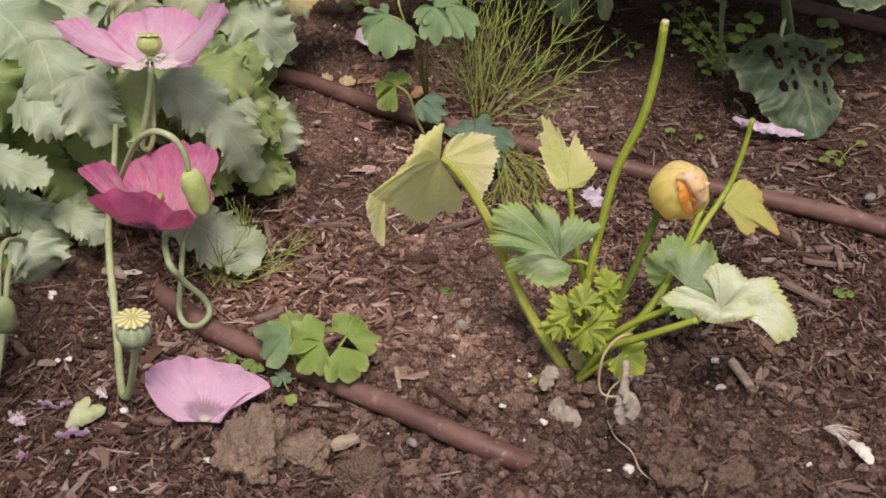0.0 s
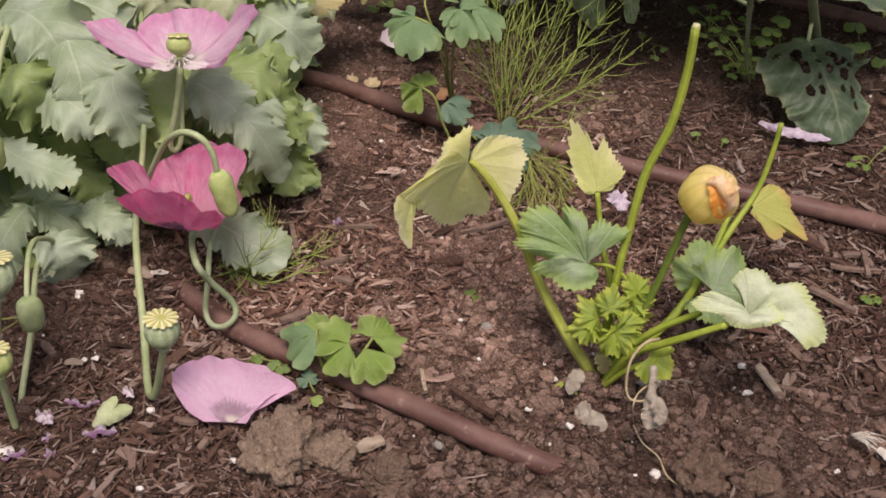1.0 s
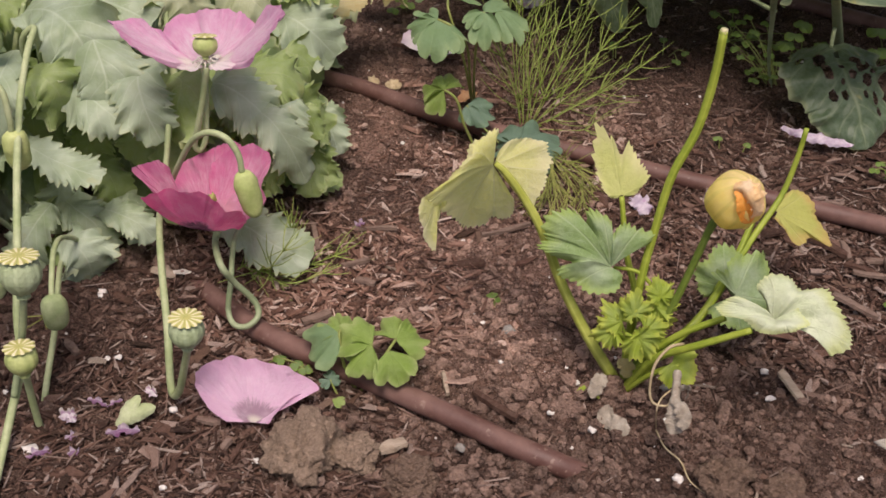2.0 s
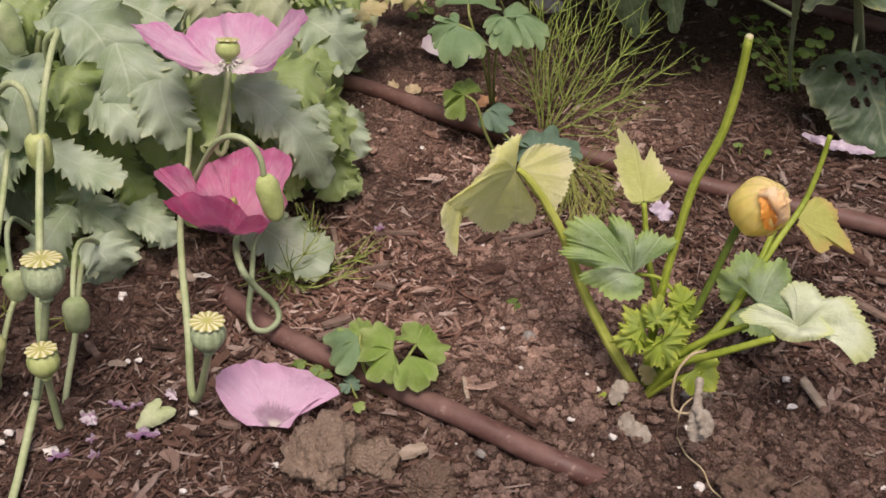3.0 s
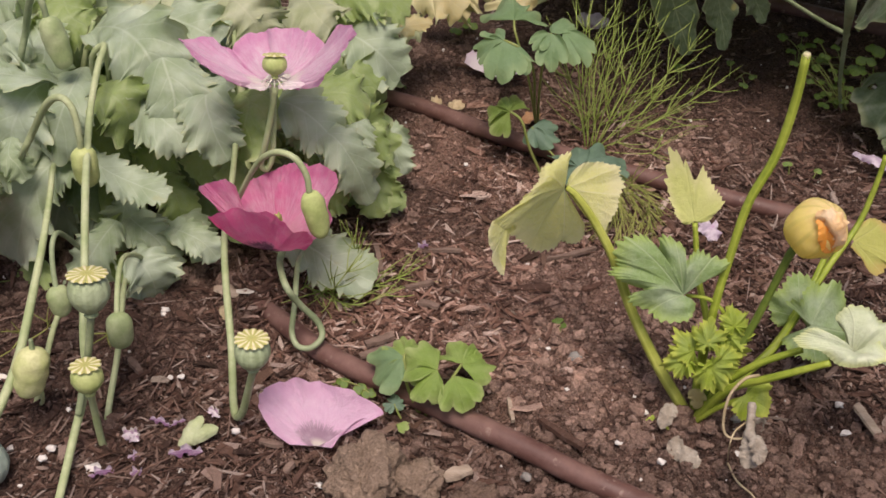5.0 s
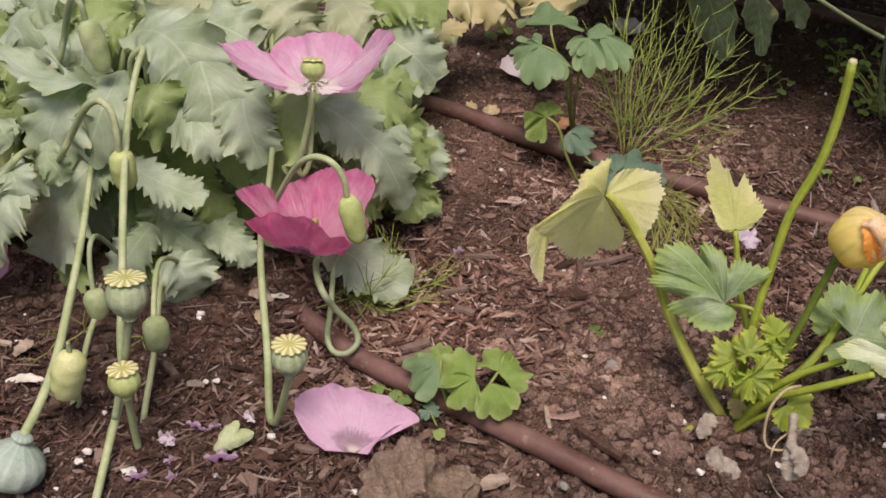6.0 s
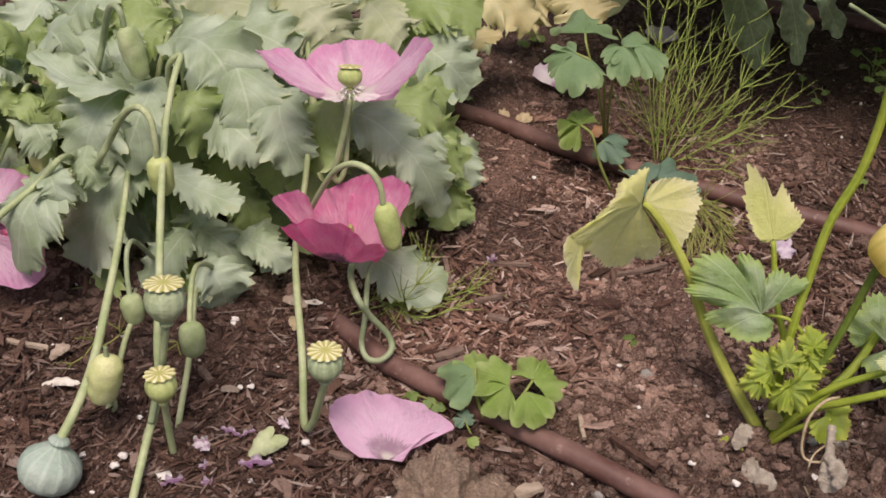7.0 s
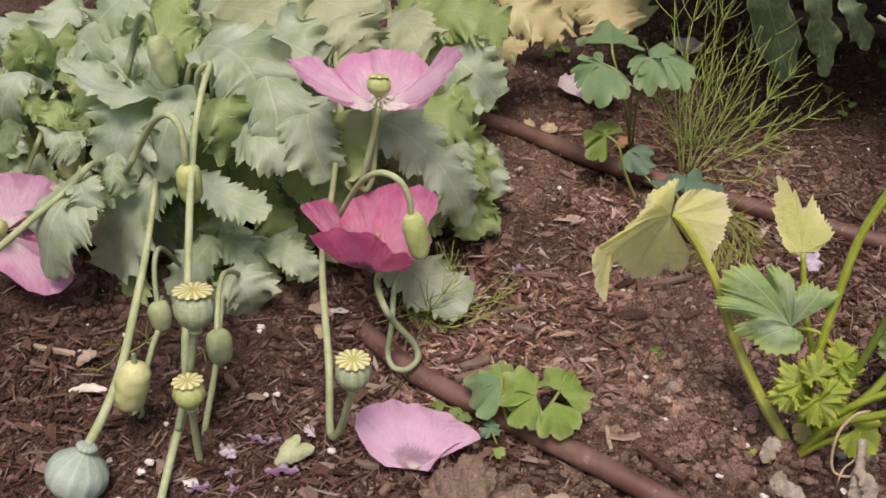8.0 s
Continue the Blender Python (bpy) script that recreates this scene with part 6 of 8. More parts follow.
poppy_leaf(a2, ((-0.3575, 0.8350, 0.0292), (-0.3380, 0.8200, 0.0380), (-0.3276, 0.8150, 0.0252), (-0.3314, 0.8250, -0.0126)), 0.026, seed=11)
poppy_leaf(a2, ((-0.3617, 0.8500, 0.0199), (-0.3665, 0.8400, 0.0143), (-0.3578, 0.8300, -0.0084), (-0.3603, 0.8300, -0.0490)), 0.02, POPPY_LEAF_GREEN, seed=12)
poppy_leaf(a2, ((-0.3723, 0.8600, 0.0482), (-0.3781, 0.8400, 0.0437), (-0.3962, 0.8300, 0.0173), (-0.4139, 0.8250, -0.0074)), 0.024, seed=13)
poppy_leaf(a2, ((-0.3405, 0.8700, 0.0394), (-0.3137, 0.8550, 0.0486), (-0.2923, 0.8500, 0.0422), (-0.2805, 0.8500, 0.0255)), 0.015, POPPY_LEAF, seed=14)
a3 = foliage((-0.5481, 0.8892, 0.0000))
stem(a3, ((-0.5459, 0.9033, -0.0100), (-0.5068, 0.8800, 0.0638), (-0.5022, 0.9000, 0.1057)), (0.0035, 0.002))
poppy_leaf(a3, ((-0.4553, 0.8400, 0.1038), (-0.4597, 0.8000, 0.1217), (-0.4700, 0.7750, 0.1071), (-0.4879, 0.7750, 0.0521)), 0.034, seed=21)
poppy_leaf(a3, ((-0.4753, 0.8300, 0.1191), (-0.4522, 0.8000, 0.1337), (-0.4443, 0.7900, 0.1252), (-0.4536, 0.7900, 0.1044)), 0.017, seed=22)
poppy_leaf(a3, ((-0.5320, 0.9600, 0.1554), (-0.5103, 0.9400, 0.1846), (-0.4897, 0.9200, 0.1860), (-0.4916, 0.9200, 0.1640)), 0.022, POPPY_LEAF, seed=25)
poppy_leaf(a3, ((-0.5552, 0.9500, 0.1292), (-0.5605, 0.9200, 0.1564), (-0.5691, 0.9000, 0.1439), (-0.5916, 0.9000, 0.1004)), 0.020, POPPY_LEAF, seed=26)
poppy_leaf(a3, ((-0.5000, 0.8900, 0.1179), (-0.4993, 0.8700, 0.1358), (-0.4906, 0.8600, 0.1289), (-0.4852, 0.8600, 0.1183)), 0.02, POPPY_LEAF, seed=27, ruffle=0.5)
poppy_leaf(a3, ((-0.4501, 0.8600, 0.1256), (-0.4440, 0.8400, 0.1223), (-0.4354, 0.8350, 0.1155), (-0.4304, 0.8350, 0.1020)), 0.014, POPPY_LEAF, seed=28, ruffle=0.4)
poppy_leaf(a3, ((-0.4434, 0.8400, 0.0145), (-0.4455, 0.8200, -0.0021), (-0.4615, 0.8150, -0.0271), (-0.4862, 0.8200, -0.0564)), 0.028, POPPY_LEAF_GREEN, seed=29)
a4 = foliage((-0.2918, 0.9605, 0.0000))
stem(a4, ((-0.2926, 1.0435, -0.0100), (-0.2774, 0.9500, 0.0974), (-0.2791, 0.9500, 0.1547), (-0.2872, 0.9700, 0.1976)), (0.004, 0.0034, 0.002))
poppy_leaf(a4, ((-0.3367, 0.9500, 0.1919), (-0.3284, 0.9100, 0.1872), (-0.3109, 0.8800, 0.1637), (-0.3167, 0.8700, 0.1199)), 0.030, seed=31)
poppy_leaf(a4, ((-0.2879, 0.9300, 0.1593), (-0.2874, 0.8900, 0.1660), (-0.2778, 0.8700, 0.1470), (-0.2664, 0.8650, 0.1187)), 0.024, seed=32)
poppy_leaf(a4, ((-0.2739, 0.9300, 0.1444), (-0.2548, 0.9000, 0.1560), (-0.2547, 0.8800, 0.1437), (-0.2616, 0.8800, 0.1094)), 0.03, POPPY_LEAF_GREEN, seed=33)
poppy_leaf(a4, ((-0.2524, 0.9400, 0.1298), (-0.2239, 0.9100, 0.1511), (-0.1977, 0.9000, 0.1413), (-0.1812, 0.9000, 0.1185)), 0.026, POPPY_LEAF, seed=34)
poppy_leaf(a4, ((-0.2553, 0.9700, 0.1291), (-0.2193, 0.9500, 0.1393), (-0.1845, 0.9500, 0.1406), (-0.1666, 0.9600, 0.1256)), 0.028, POPPY_LEAF_GREEN, seed=35)
poppy_leaf(a4, ((-0.2251, 0.9700, 0.0976), (-0.1918, 0.9600, 0.1050), (-0.1663, 0.9600, 0.0965), (-0.1498, 0.9700, 0.0712)), 0.026, POPPY_LEAF_GREEN, seed=36)
poppy_leaf(a4, ((-0.2051, 0.9200, 0.1241), (-0.1793, 0.8850, 0.1367), (-0.1627, 0.8800, 0.1145), (-0.1525, 0.8900, 0.0715)), 0.021, POPPY_LEAF, seed=37)
poppy_leaf(a4, ((-0.2074, 0.9800, 0.0249), (-0.1826, 0.9650, 0.0228), (-0.1603, 0.9600, 0.0263), (-0.1373, 0.9650, 0.0197)), 0.018, POPPY_LEAF_GREEN, seed=38)
poppy_leaf(a4, ((-0.2305, 0.8800, 0.0334), (-0.2002, 0.8600, 0.0412), (-0.1735, 0.8500, 0.0320), (-0.1433, 0.8450, 0.0226)), 0.026, POPPY_LEAF, seed=39)
a5 = foliage((-0.2529, 1.1827, 0.0000))
stem(a5, ((-0.2649, 1.2360, -0.0100), (-0.2446, 1.1000, 0.1069), (-0.2550, 1.1000, 0.1485)), (0.0035, 0.002))
poppy_leaf(a5, ((-0.2447, 1.1000, 0.1007), (-0.2097, 1.0700, 0.1324), (-0.1805, 1.0600, 0.1229), (-0.1600, 1.0700, 0.0922)), 0.034, POPPY_LEAF, seed=51)
poppy_leaf(a5, ((-0.2600, 1.1200, 0.1384), (-0.2215, 1.1000, 0.1636), (-0.1886, 1.1000, 0.1638), (-0.1573, 1.1100, 0.1474)), 0.036, POPPY_LEAF_GREEN, seed=52)
poppy_leaf(a5, ((-0.2659, 1.1000, 0.1593), (-0.2449, 1.0600, 0.1688), (-0.2297, 1.0400, 0.1631), (-0.2192, 1.0400, 0.1527)), 0.03, POPPY_LEAF_PALE, seed=53)
poppy_leaf(a5, ((-0.2241, 1.0600, 0.1181), (-0.2035, 1.0400, 0.1132), (-0.1873, 1.0400, 0.1060), (-0.1764, 1.0400, 0.0951)), 0.024, POPPY_LEAF_GREEN, seed=54)
poppy_leaf(a5, ((-0.2229, 1.1600, 0.0908), (-0.1915, 1.1500, 0.1024), (-0.1684, 1.1500, 0.1048), (-0.1440, 1.1600, 0.1054)), 0.014, WITHERED, seed=55)
poppy_leaf(a5, ((-0.1752, 1.2200, 0.1370), (-0.1598, 1.2000, 0.1286), (-0.1418, 1.2000, 0.1177), (-0.1173, 1.2000, 0.1009)), 0.03, WITHERED, seed=56)
a6 = foliage((-0.4443, 1.2489, 0.0000))
stem(a6, ((-0.4380, 1.2273, -0.0100), (-0.3695, 1.0500, 0.1498), (-0.3721, 1.0600, 0.2132)), (0.004, 0.0025))
poppy_leaf(a6, ((-0.4151, 1.0200, 0.1884), (-0.3753, 0.9900, 0.2034), (-0.3404, 0.9800, 0.2061), (-0.3106, 0.9800, 0.1957)), 0.034, POPPY_LEAF_PALE, seed=61)
poppy_leaf(a6, ((-0.3181, 1.0200, 0.1921), (-0.2847, 0.9800, 0.2036), (-0.2675, 0.9700, 0.1916), (-0.2634, 0.9700, 0.1731)), 0.032, POPPY_LEAF_PALE, seed=62)
poppy_leaf(a6, ((-0.3760, 1.0500, 0.1951), (-0.3274, 1.0200, 0.2076), (-0.2902, 1.0000, 0.2095), (-0.2603, 1.0000, 0.1963)), 0.034, POPPY_LEAF_PALE, seed=63)
poppy_leaf(a6, ((-0.3944, 0.9900, 0.1769), (-0.3540, 0.9700, 0.1909), (-0.3164, 0.9500, 0.1940), (-0.2925, 0.9500, 0.1805)), 0.032, POPPY_LEAF, seed=64)
poppy_leaf(a6, ((-0.4316, 1.0000, 0.2071), (-0.4405, 0.9800, 0.1992), (-0.4286, 0.9600, 0.1883), (-0.4143, 0.9600, 0.1789)), 0.03, POPPY_LEAF_GREEN, seed=65)
a7 = foliage((-0.6273, 1.1977, 0.0000))
stem(a7, ((-0.6435, 1.2130, -0.0100), (-0.5197, 1.0200, 0.1495), (-0.5065, 1.0300, 0.1978)), (0.004, 0.0025))
poppy_leaf(a7, ((-0.4794, 1.0200, 0.1991), (-0.4876, 0.9800, 0.2056), (-0.5017, 0.9700, 0.1926), (-0.5135, 0.9700, 0.1749)), 0.034, POPPY_LEAF, seed=71)
poppy_leaf(a7, ((-0.4718, 0.9600, 0.1840), (-0.4737, 0.9300, 0.1853), (-0.4788, 0.9150, 0.1762), (-0.4756, 0.9100, 0.1546)), 0.03, POPPY_LEAF, seed=72)
poppy_leaf(a7, ((-0.4773, 0.9700, 0.1785), (-0.4503, 0.9400, 0.1799), (-0.4403, 0.9250, 0.1697), (-0.4496, 0.9200, 0.1492)), 0.026, POPPY_LEAF, seed=73)
poppy_leaf(a7, ((-0.6274, 1.1000, 0.1248), (-0.6427, 1.0600, 0.1298), (-0.6512, 1.0400, 0.1264), (-0.6700, 1.0300, 0.1045)), 0.020, POPPY_LEAF, seed=74)
poppy_leaf(a7, ((-0.5589, 0.9800, 0.1304), (-0.5636, 0.9600, 0.1635), (-0.5754, 0.9500, 0.1617), (-0.5972, 0.9500, 0.1421)), 0.020, POPPY_LEAF_GREEN, seed=75)
poppy_leaf(a7, ((-0.5525, 0.9700, 0.1364), (-0.5084, 0.9300, 0.1455), (-0.4966, 0.9100, 0.1295), (-0.5085, 0.9100, 0.0988)), 0.020, POPPY_LEAF_GREEN, seed=76)

a8 = foliage((-0.6, 0.86, 0.0))
stem(a8, ((-0.6, 0.86, -0.01), (-0.59, 0.86, 0.08), (-0.58, 0.87, 0.16)), (0.0035, 0.002))
poppy_leaf(a8, ((-0.5892, 0.8600, -0.0179), (-0.5699, 0.8400, -0.0193), (-0.5582, 0.8300, -0.0398), (-0.5663, 0.8350, -0.0735)), 0.034, POPPY_LEAF, seed=81)
poppy_leaf(a8, ((-0.6221, 0.9600, 0.1341), (-0.5967, 0.9200, 0.1236), (-0.5743, 0.9000, 0.1026), (-0.5781, 0.9000, 0.0656)), 0.022, POPPY_LEAF_GREEN, seed=85)

# leaves that hang over the front of the clump
poppy_leaf(a1, ((-0.4480, 0.9000, 0.0720), (-0.4440, 0.8650, 0.0800), (-0.4550, 0.8500, 0.0490), (-0.4720, 0.8450, 0.0020)), 0.026, POPPY_LEAF, seed=601)
poppy_leaf(a1, ((-0.4380, 0.9200, 0.0580), (-0.4370, 0.9000, 0.0480), (-0.4450, 0.8900, 0.0220), (-0.4560, 0.8850, -0.0100)), 0.028, POPPY_LEAF, seed=602)
poppy_leaf(a2, ((-0.4090, 0.9000, 0.0330), (-0.4110, 0.8850, 0.0180), (-0.4220, 0.8800, -0.0070), (-0.4350, 0.8750, -0.0380)), 0.024, POPPY_LEAF, seed=603)
poppy_leaf(a2, ((-0.3780, 0.8900, 0.0320), (-0.3520, 0.8600, 0.0450), (-0.3310, 0.8500, 0.0360), (-0.3210, 0.8450, 0.0050)), 0.02, POPPY_LEAF, seed=604)
poppy_leaf(a2, ((-0.3590, 0.9000, 0.0210), (-0.3280, 0.8800, 0.0370), (-0.3070, 0.8700, 0.0320), (-0.3000, 0.8650, 0.0110)), 0.018, POPPY_LEAF, seed=605)
poppy_leaf(a3, ((-0.4730, 0.9000, -0.0300), (-0.4810, 0.8900, -0.0510), (-0.4890, 0.8800, -0.0730), (-0.5040, 0.8750, -0.1010)), 0.024, POPPY_LEAF_GREEN, seed=606)
poppy_leaf(a3, ((-0.5370, 0.8800, -0.0250), (-0.5550, 0.8700, -0.0340), (-0.5720, 0.8600, -0.0530), (-0.5950, 0.8550, -0.0860)), 0.026, POPPY_LEAF, seed=607)
poppy_leaf(a2, ((-0.3620, 0.9100, 0.0700), (-0.3430, 0.9000, 0.0670), (-0.3270, 0.8900, 0.0550), (-0.3230, 0.8850, 0.0310)), 0.018, POPPY_LEAF_GREEN, seed=608)
poppy_leaf(a2, ((-0.3700, 0.9000, 0.0630), (-0.3740, 0.8850, 0.0480), (-0.3800, 0.8800, 0.0260), (-0.3890, 0.8750, -0.0040)), 0.02, POPPY_LEAF, seed=609)
poppy_leaf(a3, ((-0.5160, 0.9400, 0.0790), (-0.5040, 0.9200, 0.0630), (-0.5100, 0.9100, 0.0370), (-0.5260, 0.9050, 0.0050)), 0.024, POPPY_LEAF_GREEN, seed=610)
poppy_leaf(a4, ((-0.3430, 0.9300, 0.1130), (-0.3460, 0.9100, 0.0960), (-0.3540, 0.9050, 0.0740), (-0.3660, 0.9000, 0.0520)), 0.022, POPPY_LEAF_GREEN, seed=611)
poppy_leaf(a4, ((-0.2920, 0.9200, 0.1310), (-0.2960, 0.9050, 0.1170), (-0.2990, 0.9000, 0.0970), (-0.3090, 0.8950, 0.0750)), 0.02, POPPY_LEAF_GREEN, seed=612)
poppy_leaf(a4, ((-0.3070, 0.9500, 0.0510), (-0.3210, 0.9400, 0.0430), (-0.3330, 0.9300, 0.0290), (-0.3360, 0.9250, 0.0060)), 0.02, POPPY_LEAF, seed=613)
poppy_leaf(a7, ((-0.5840, 1.0000, 0.1170), (-0.5820, 0.9700, 0.1090), (-0.5870, 0.9600, 0.0900), (-0.6040, 0.9550, 0.0590)), 0.022, POPPY_LEAF, seed=614)
poppy_leaf(a7, ((-0.5490, 0.9800, 0.0950), (-0.5560, 0.9600, 0.1000), (-0.5620, 0.9500, 0.0860), (-0.5690, 0.9450, 0.0570)), 0.018, POPPY_LEAF_GREEN, seed=615)

# leaves deeper inside the clump, most with its shade put into their colour
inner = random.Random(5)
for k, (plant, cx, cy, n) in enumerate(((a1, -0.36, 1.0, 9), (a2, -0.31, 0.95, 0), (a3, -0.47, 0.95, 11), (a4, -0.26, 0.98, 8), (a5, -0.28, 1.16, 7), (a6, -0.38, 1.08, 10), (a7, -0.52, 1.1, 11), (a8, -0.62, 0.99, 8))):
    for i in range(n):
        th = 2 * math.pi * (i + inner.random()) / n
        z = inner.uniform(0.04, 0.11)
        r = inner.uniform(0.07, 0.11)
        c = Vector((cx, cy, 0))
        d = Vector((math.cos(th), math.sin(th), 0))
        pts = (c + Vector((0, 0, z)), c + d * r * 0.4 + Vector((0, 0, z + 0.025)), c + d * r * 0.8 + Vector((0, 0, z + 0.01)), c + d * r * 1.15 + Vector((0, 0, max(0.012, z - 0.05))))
        poppy_leaf(plant, pts, inner.uniform(0.026, 0.038), inner.choice((POPPY_LEAF_SHADE, POPPY_LEAF_GREEN, POPPY_LEAF_SHADE)), (0, 0, 1), 200 + 20 * k + i, nu=56)

# smaller leaves crowded over the back of the clump
crowd = random.Random(17)
for k, (plant, x0, x1, y0, y1, z0, z1, n, r0, r1) in enumerate((
        (a7, -0.66, -0.5, 0.98, 1.1, 0.08, 0.14, 9, 0.032, 0.055), (a3, -0.6, -0.46, 0.88, 1.0, 0.06, 0.15, 26, 0.02, 0.036), (a8, -0.7, -0.54, 0.88, 1.03, 0.06, 0.14, 24, 0.02, 0.036),
        (a6, -0.48, -0.3, 1.04, 1.22, 0.13, 0.19, 16, 0.03, 0.055), (a5, -0.32, -0.2, 1.06, 1.24, 0.08, 0.15, 11, 0.03, 0.055), (a4, -0.27, -0.17, 0.95, 1.03, 0.04, 0.12, 10, 0.025, 0.045), (a4, -0.26, -0.155, 0.92, 0.97, 0.05, 0.135, 16, 0.022, 0.036))):
    for i in range(n):
        c = Vector((crowd.uniform(x0, x1), crowd.uniform(y0, y1), crowd.uniform(z0, z1)))
        th = crowd.uniform(-2.9, 0.4)
        d = Vector((math.cos(th), math.sin(th), 0))
        r = crowd.uniform(r0, r1)
        tip = crowd.uniform(-0.045, 0.0) * r / 0.05
        pts = (c, c + d * r * 0.4 + Vector((0, 0, 0.28 * r)), c + d * r * 0.8 + Vector((0, 0, 0.12 * r + 0.4 * tip)), c + d * r * 1.15 + Vector((0, 0, tip)))
        # left-hand crowds mix in the copy coloured for shade
        poppy_leaf(plant, pts, r * crowd.uniform(0.4, 0.55), crowd.choice((POPPY_LEAF, POPPY_LEAF_GREEN, POPPY_LEAF_SHADE) if k in (0, 1, 2) else (POPPY_LEAF, POPPY_LEAF_GREEN) if k == 6 else (POPPY_LEAF, POPPY_LEAF, POPPY_LEAF_PALE, POPPY_LEAF_GREEN)), (0, -0.4, 0.9), 500 + 40 * k + i, nu=70, nv=6)

# fallen petals and pods near the poppies
single("fallen_petal", fan_sheet((-0.1500, 0.6680, 0.0120), ((-0.1705, 0.6645, 0.0140), (-0.1870, 0.6725, 0.0210), (-0.1980, 0.6860, 0.0290), (-0.1960, 0.6970, 0.0350), (-0.1820, 0.7040, 0.0390), (-0.1650, 0.7060, 0.0410), (-0.1470, 0.7040, 0.0410), (-0.1260, 0.7010, 0.0370), (-0.1050, 0.6930, 0.0290), (-0.1215, 0.6885, 0.0240), (-0.1325, 0.6790, 0.0180), (-0.1385, 0.6660, 0.0140)), -0.13, 11, 0.04, 0.06, 31, 6, 0.03, 150, 20, True),
       FALLEN, (-0.1495, 0.6758, 0.0000), "large pale pink fallen poppy petal with a purple base on soil", "petal", "fallen petals")
single("fallen_sepal", join(strap_leaf(((-0.2519, 0.6565, 0.0060), (-0.2427, 0.6614, 0.0140), (-0.2265, 0.6740, 0.0120)), 0.007, (0.2, -0.5, 0.8), teeth=1, tooth=0.02, lobe=0.03, ruffle=0.08, droop=0.7, seed=1, nu=24),
                            strap_leaf(((-0.2519, 0.6565, 0.0060), (-0.2461, 0.6665, 0.0160), (-0.2389, 0.6767, 0.0200)), 0.006, (-0.3, -0.5, 0.8), teeth=1, tooth=0.02, lobe=0.03, ruffle=0.08, droop=0.6, seed=2, nu=24)),
       BUD_PALE, (-0.2548, 0.6615, 0.0000), "pale green fallen poppy sepal on mulch", "sepal")

# ---- columbines ----
def fan_leaflet(base, tip, up=(0, -0.3, 1), wide=1.0, seed=0, bend=0.3):
    """A fan-shaped leaflet with three rounded lobes."""
    b, t = Vector(base), Vector(tip)
    size = 0.95 * (t - b).length
    return palm_leaf(b, t - b, up, (), teeth=1, tooth=0.0, bend=(bend + 0.3, 0.45), ruffle=0.1, waves=5, crumple=0.12, seed=seed, span=60 * wide, nr=9, na=60, pucker=0.05,
                     outline=tuple((a * wide, size * r) for a, r in ((-60, 0.25), (-55, 0.55), (-46, 0.8), (-36, 0.92), (-26, 0.92), (-19, 0.8), (-13, 0.92), (-4, 1.0), (5, 1.0), (14, 0.93), (19, 0.8), (26, 0.92), (36, 0.93), (46, 0.8), (55, 0.52), (60, 0.25))))


def columbine(at, leaves, stems, label, wide=1.0):
    c = thing("columbine", (at[0], at[1], 0.0), label, "columbine", "columbine seedlings")
    for pts, r in stems:
        part("stem", tube(pts, (r * 1.15, r), 20, 8), COLUMBINE_STEM, c)
    n = 0
    for joint, tips, mat in leaves:
        for tip in tips:
            n += 1
            part("leaflet", fan_leaflet(joint, tip, wide=wide, seed=n + int(at[0] * 1000)), mat, c)
    return c


columbine((-0.0820, 0.7149, 0.0000), (
    ((-0.0700, 0.7270, 0.0470), ((-0.1020, 0.7400, 0.0500),), COLUMBINE),
    ((-0.0700, 0.7250, 0.0470), ((-0.0870, 0.7050, 0.0320),), COLUMBINE),
    ((-0.0980, 0.7400, 0.0450), ((-0.1170, 0.7460, 0.0480),), COLUMBINE),
    ((-0.0970, 0.7420, 0.0450), ((-0.0920, 0.7600, 0.0480),), COLUMBINE),
    ((-0.0980, 0.7370, 0.0450), ((-0.1270, 0.7230, 0.0300),), COLUMBINE_SOFT),
    ((-0.0540, 0.7370, 0.0450), ((-0.0660, 0.7620, 0.0500),), COLUMBINE),
    ((-0.0530, 0.7350, 0.0450), ((-0.0270, 0.7470, 0.0420),), COLUMBINE),
    ((-0.0570, 0.7230, 0.0450), ((-0.0430, 0.7000, 0.0300),), COLUMBINE)),
    ((((-0.0790, 0.7220, 0.0000), (-0.0700, 0.7210, 0.0220), (-0.0600, 0.7230, 0.0400), (-0.0535, 0.7360, 0.0450)), 0.0011),
     (((-0.0850, 0.7250, 0.0000), (-0.0930, 0.7260, 0.0250), (-0.0970, 0.7340, 0.0420), (-0.0977, 0.7400, 0.0450)), 0.0012),
     (((-0.0790, 0.7220, 0.0000), (-0.0640, 0.7200, 0.0300), (-0.0570, 0.7230, 0.0450)), 0.0011),
     (((-0.0840, 0.7240, 0.0000), (-0.0800, 0.7230, 0.0260), (-0.0700, 0.7260, 0.0470)), 0.0011)),
    "young columbine with fresh green three-lobed leaves beside the hose", 1.15)
columbine((-0.0977, 0.7176, 0.0000), (
    ((-0.1014, 0.7151, 0.0160), ((-0.1043, 0.7237, 0.0200), (-0.1083, 0.7079, 0.0160), (-0.0925, 0.7157, 0.0160)), COLUMBINE_BLUE),
    ((-0.0968, 0.6997, 0.0100), ((-0.0866, 0.6970, 0.0120),), COLUMBINE)),
    ((((-0.0929, 0.7098, 0.0000), (-0.0976, 0.7111, 0.0100), (-0.1014, 0.7151, 0.0160)), 0.0008), (((-0.0967, 0.7119, 0.0000), (-0.0968, 0.6997, 0.0100)), 0.0007)),
    "tiny dark green columbine seedling")
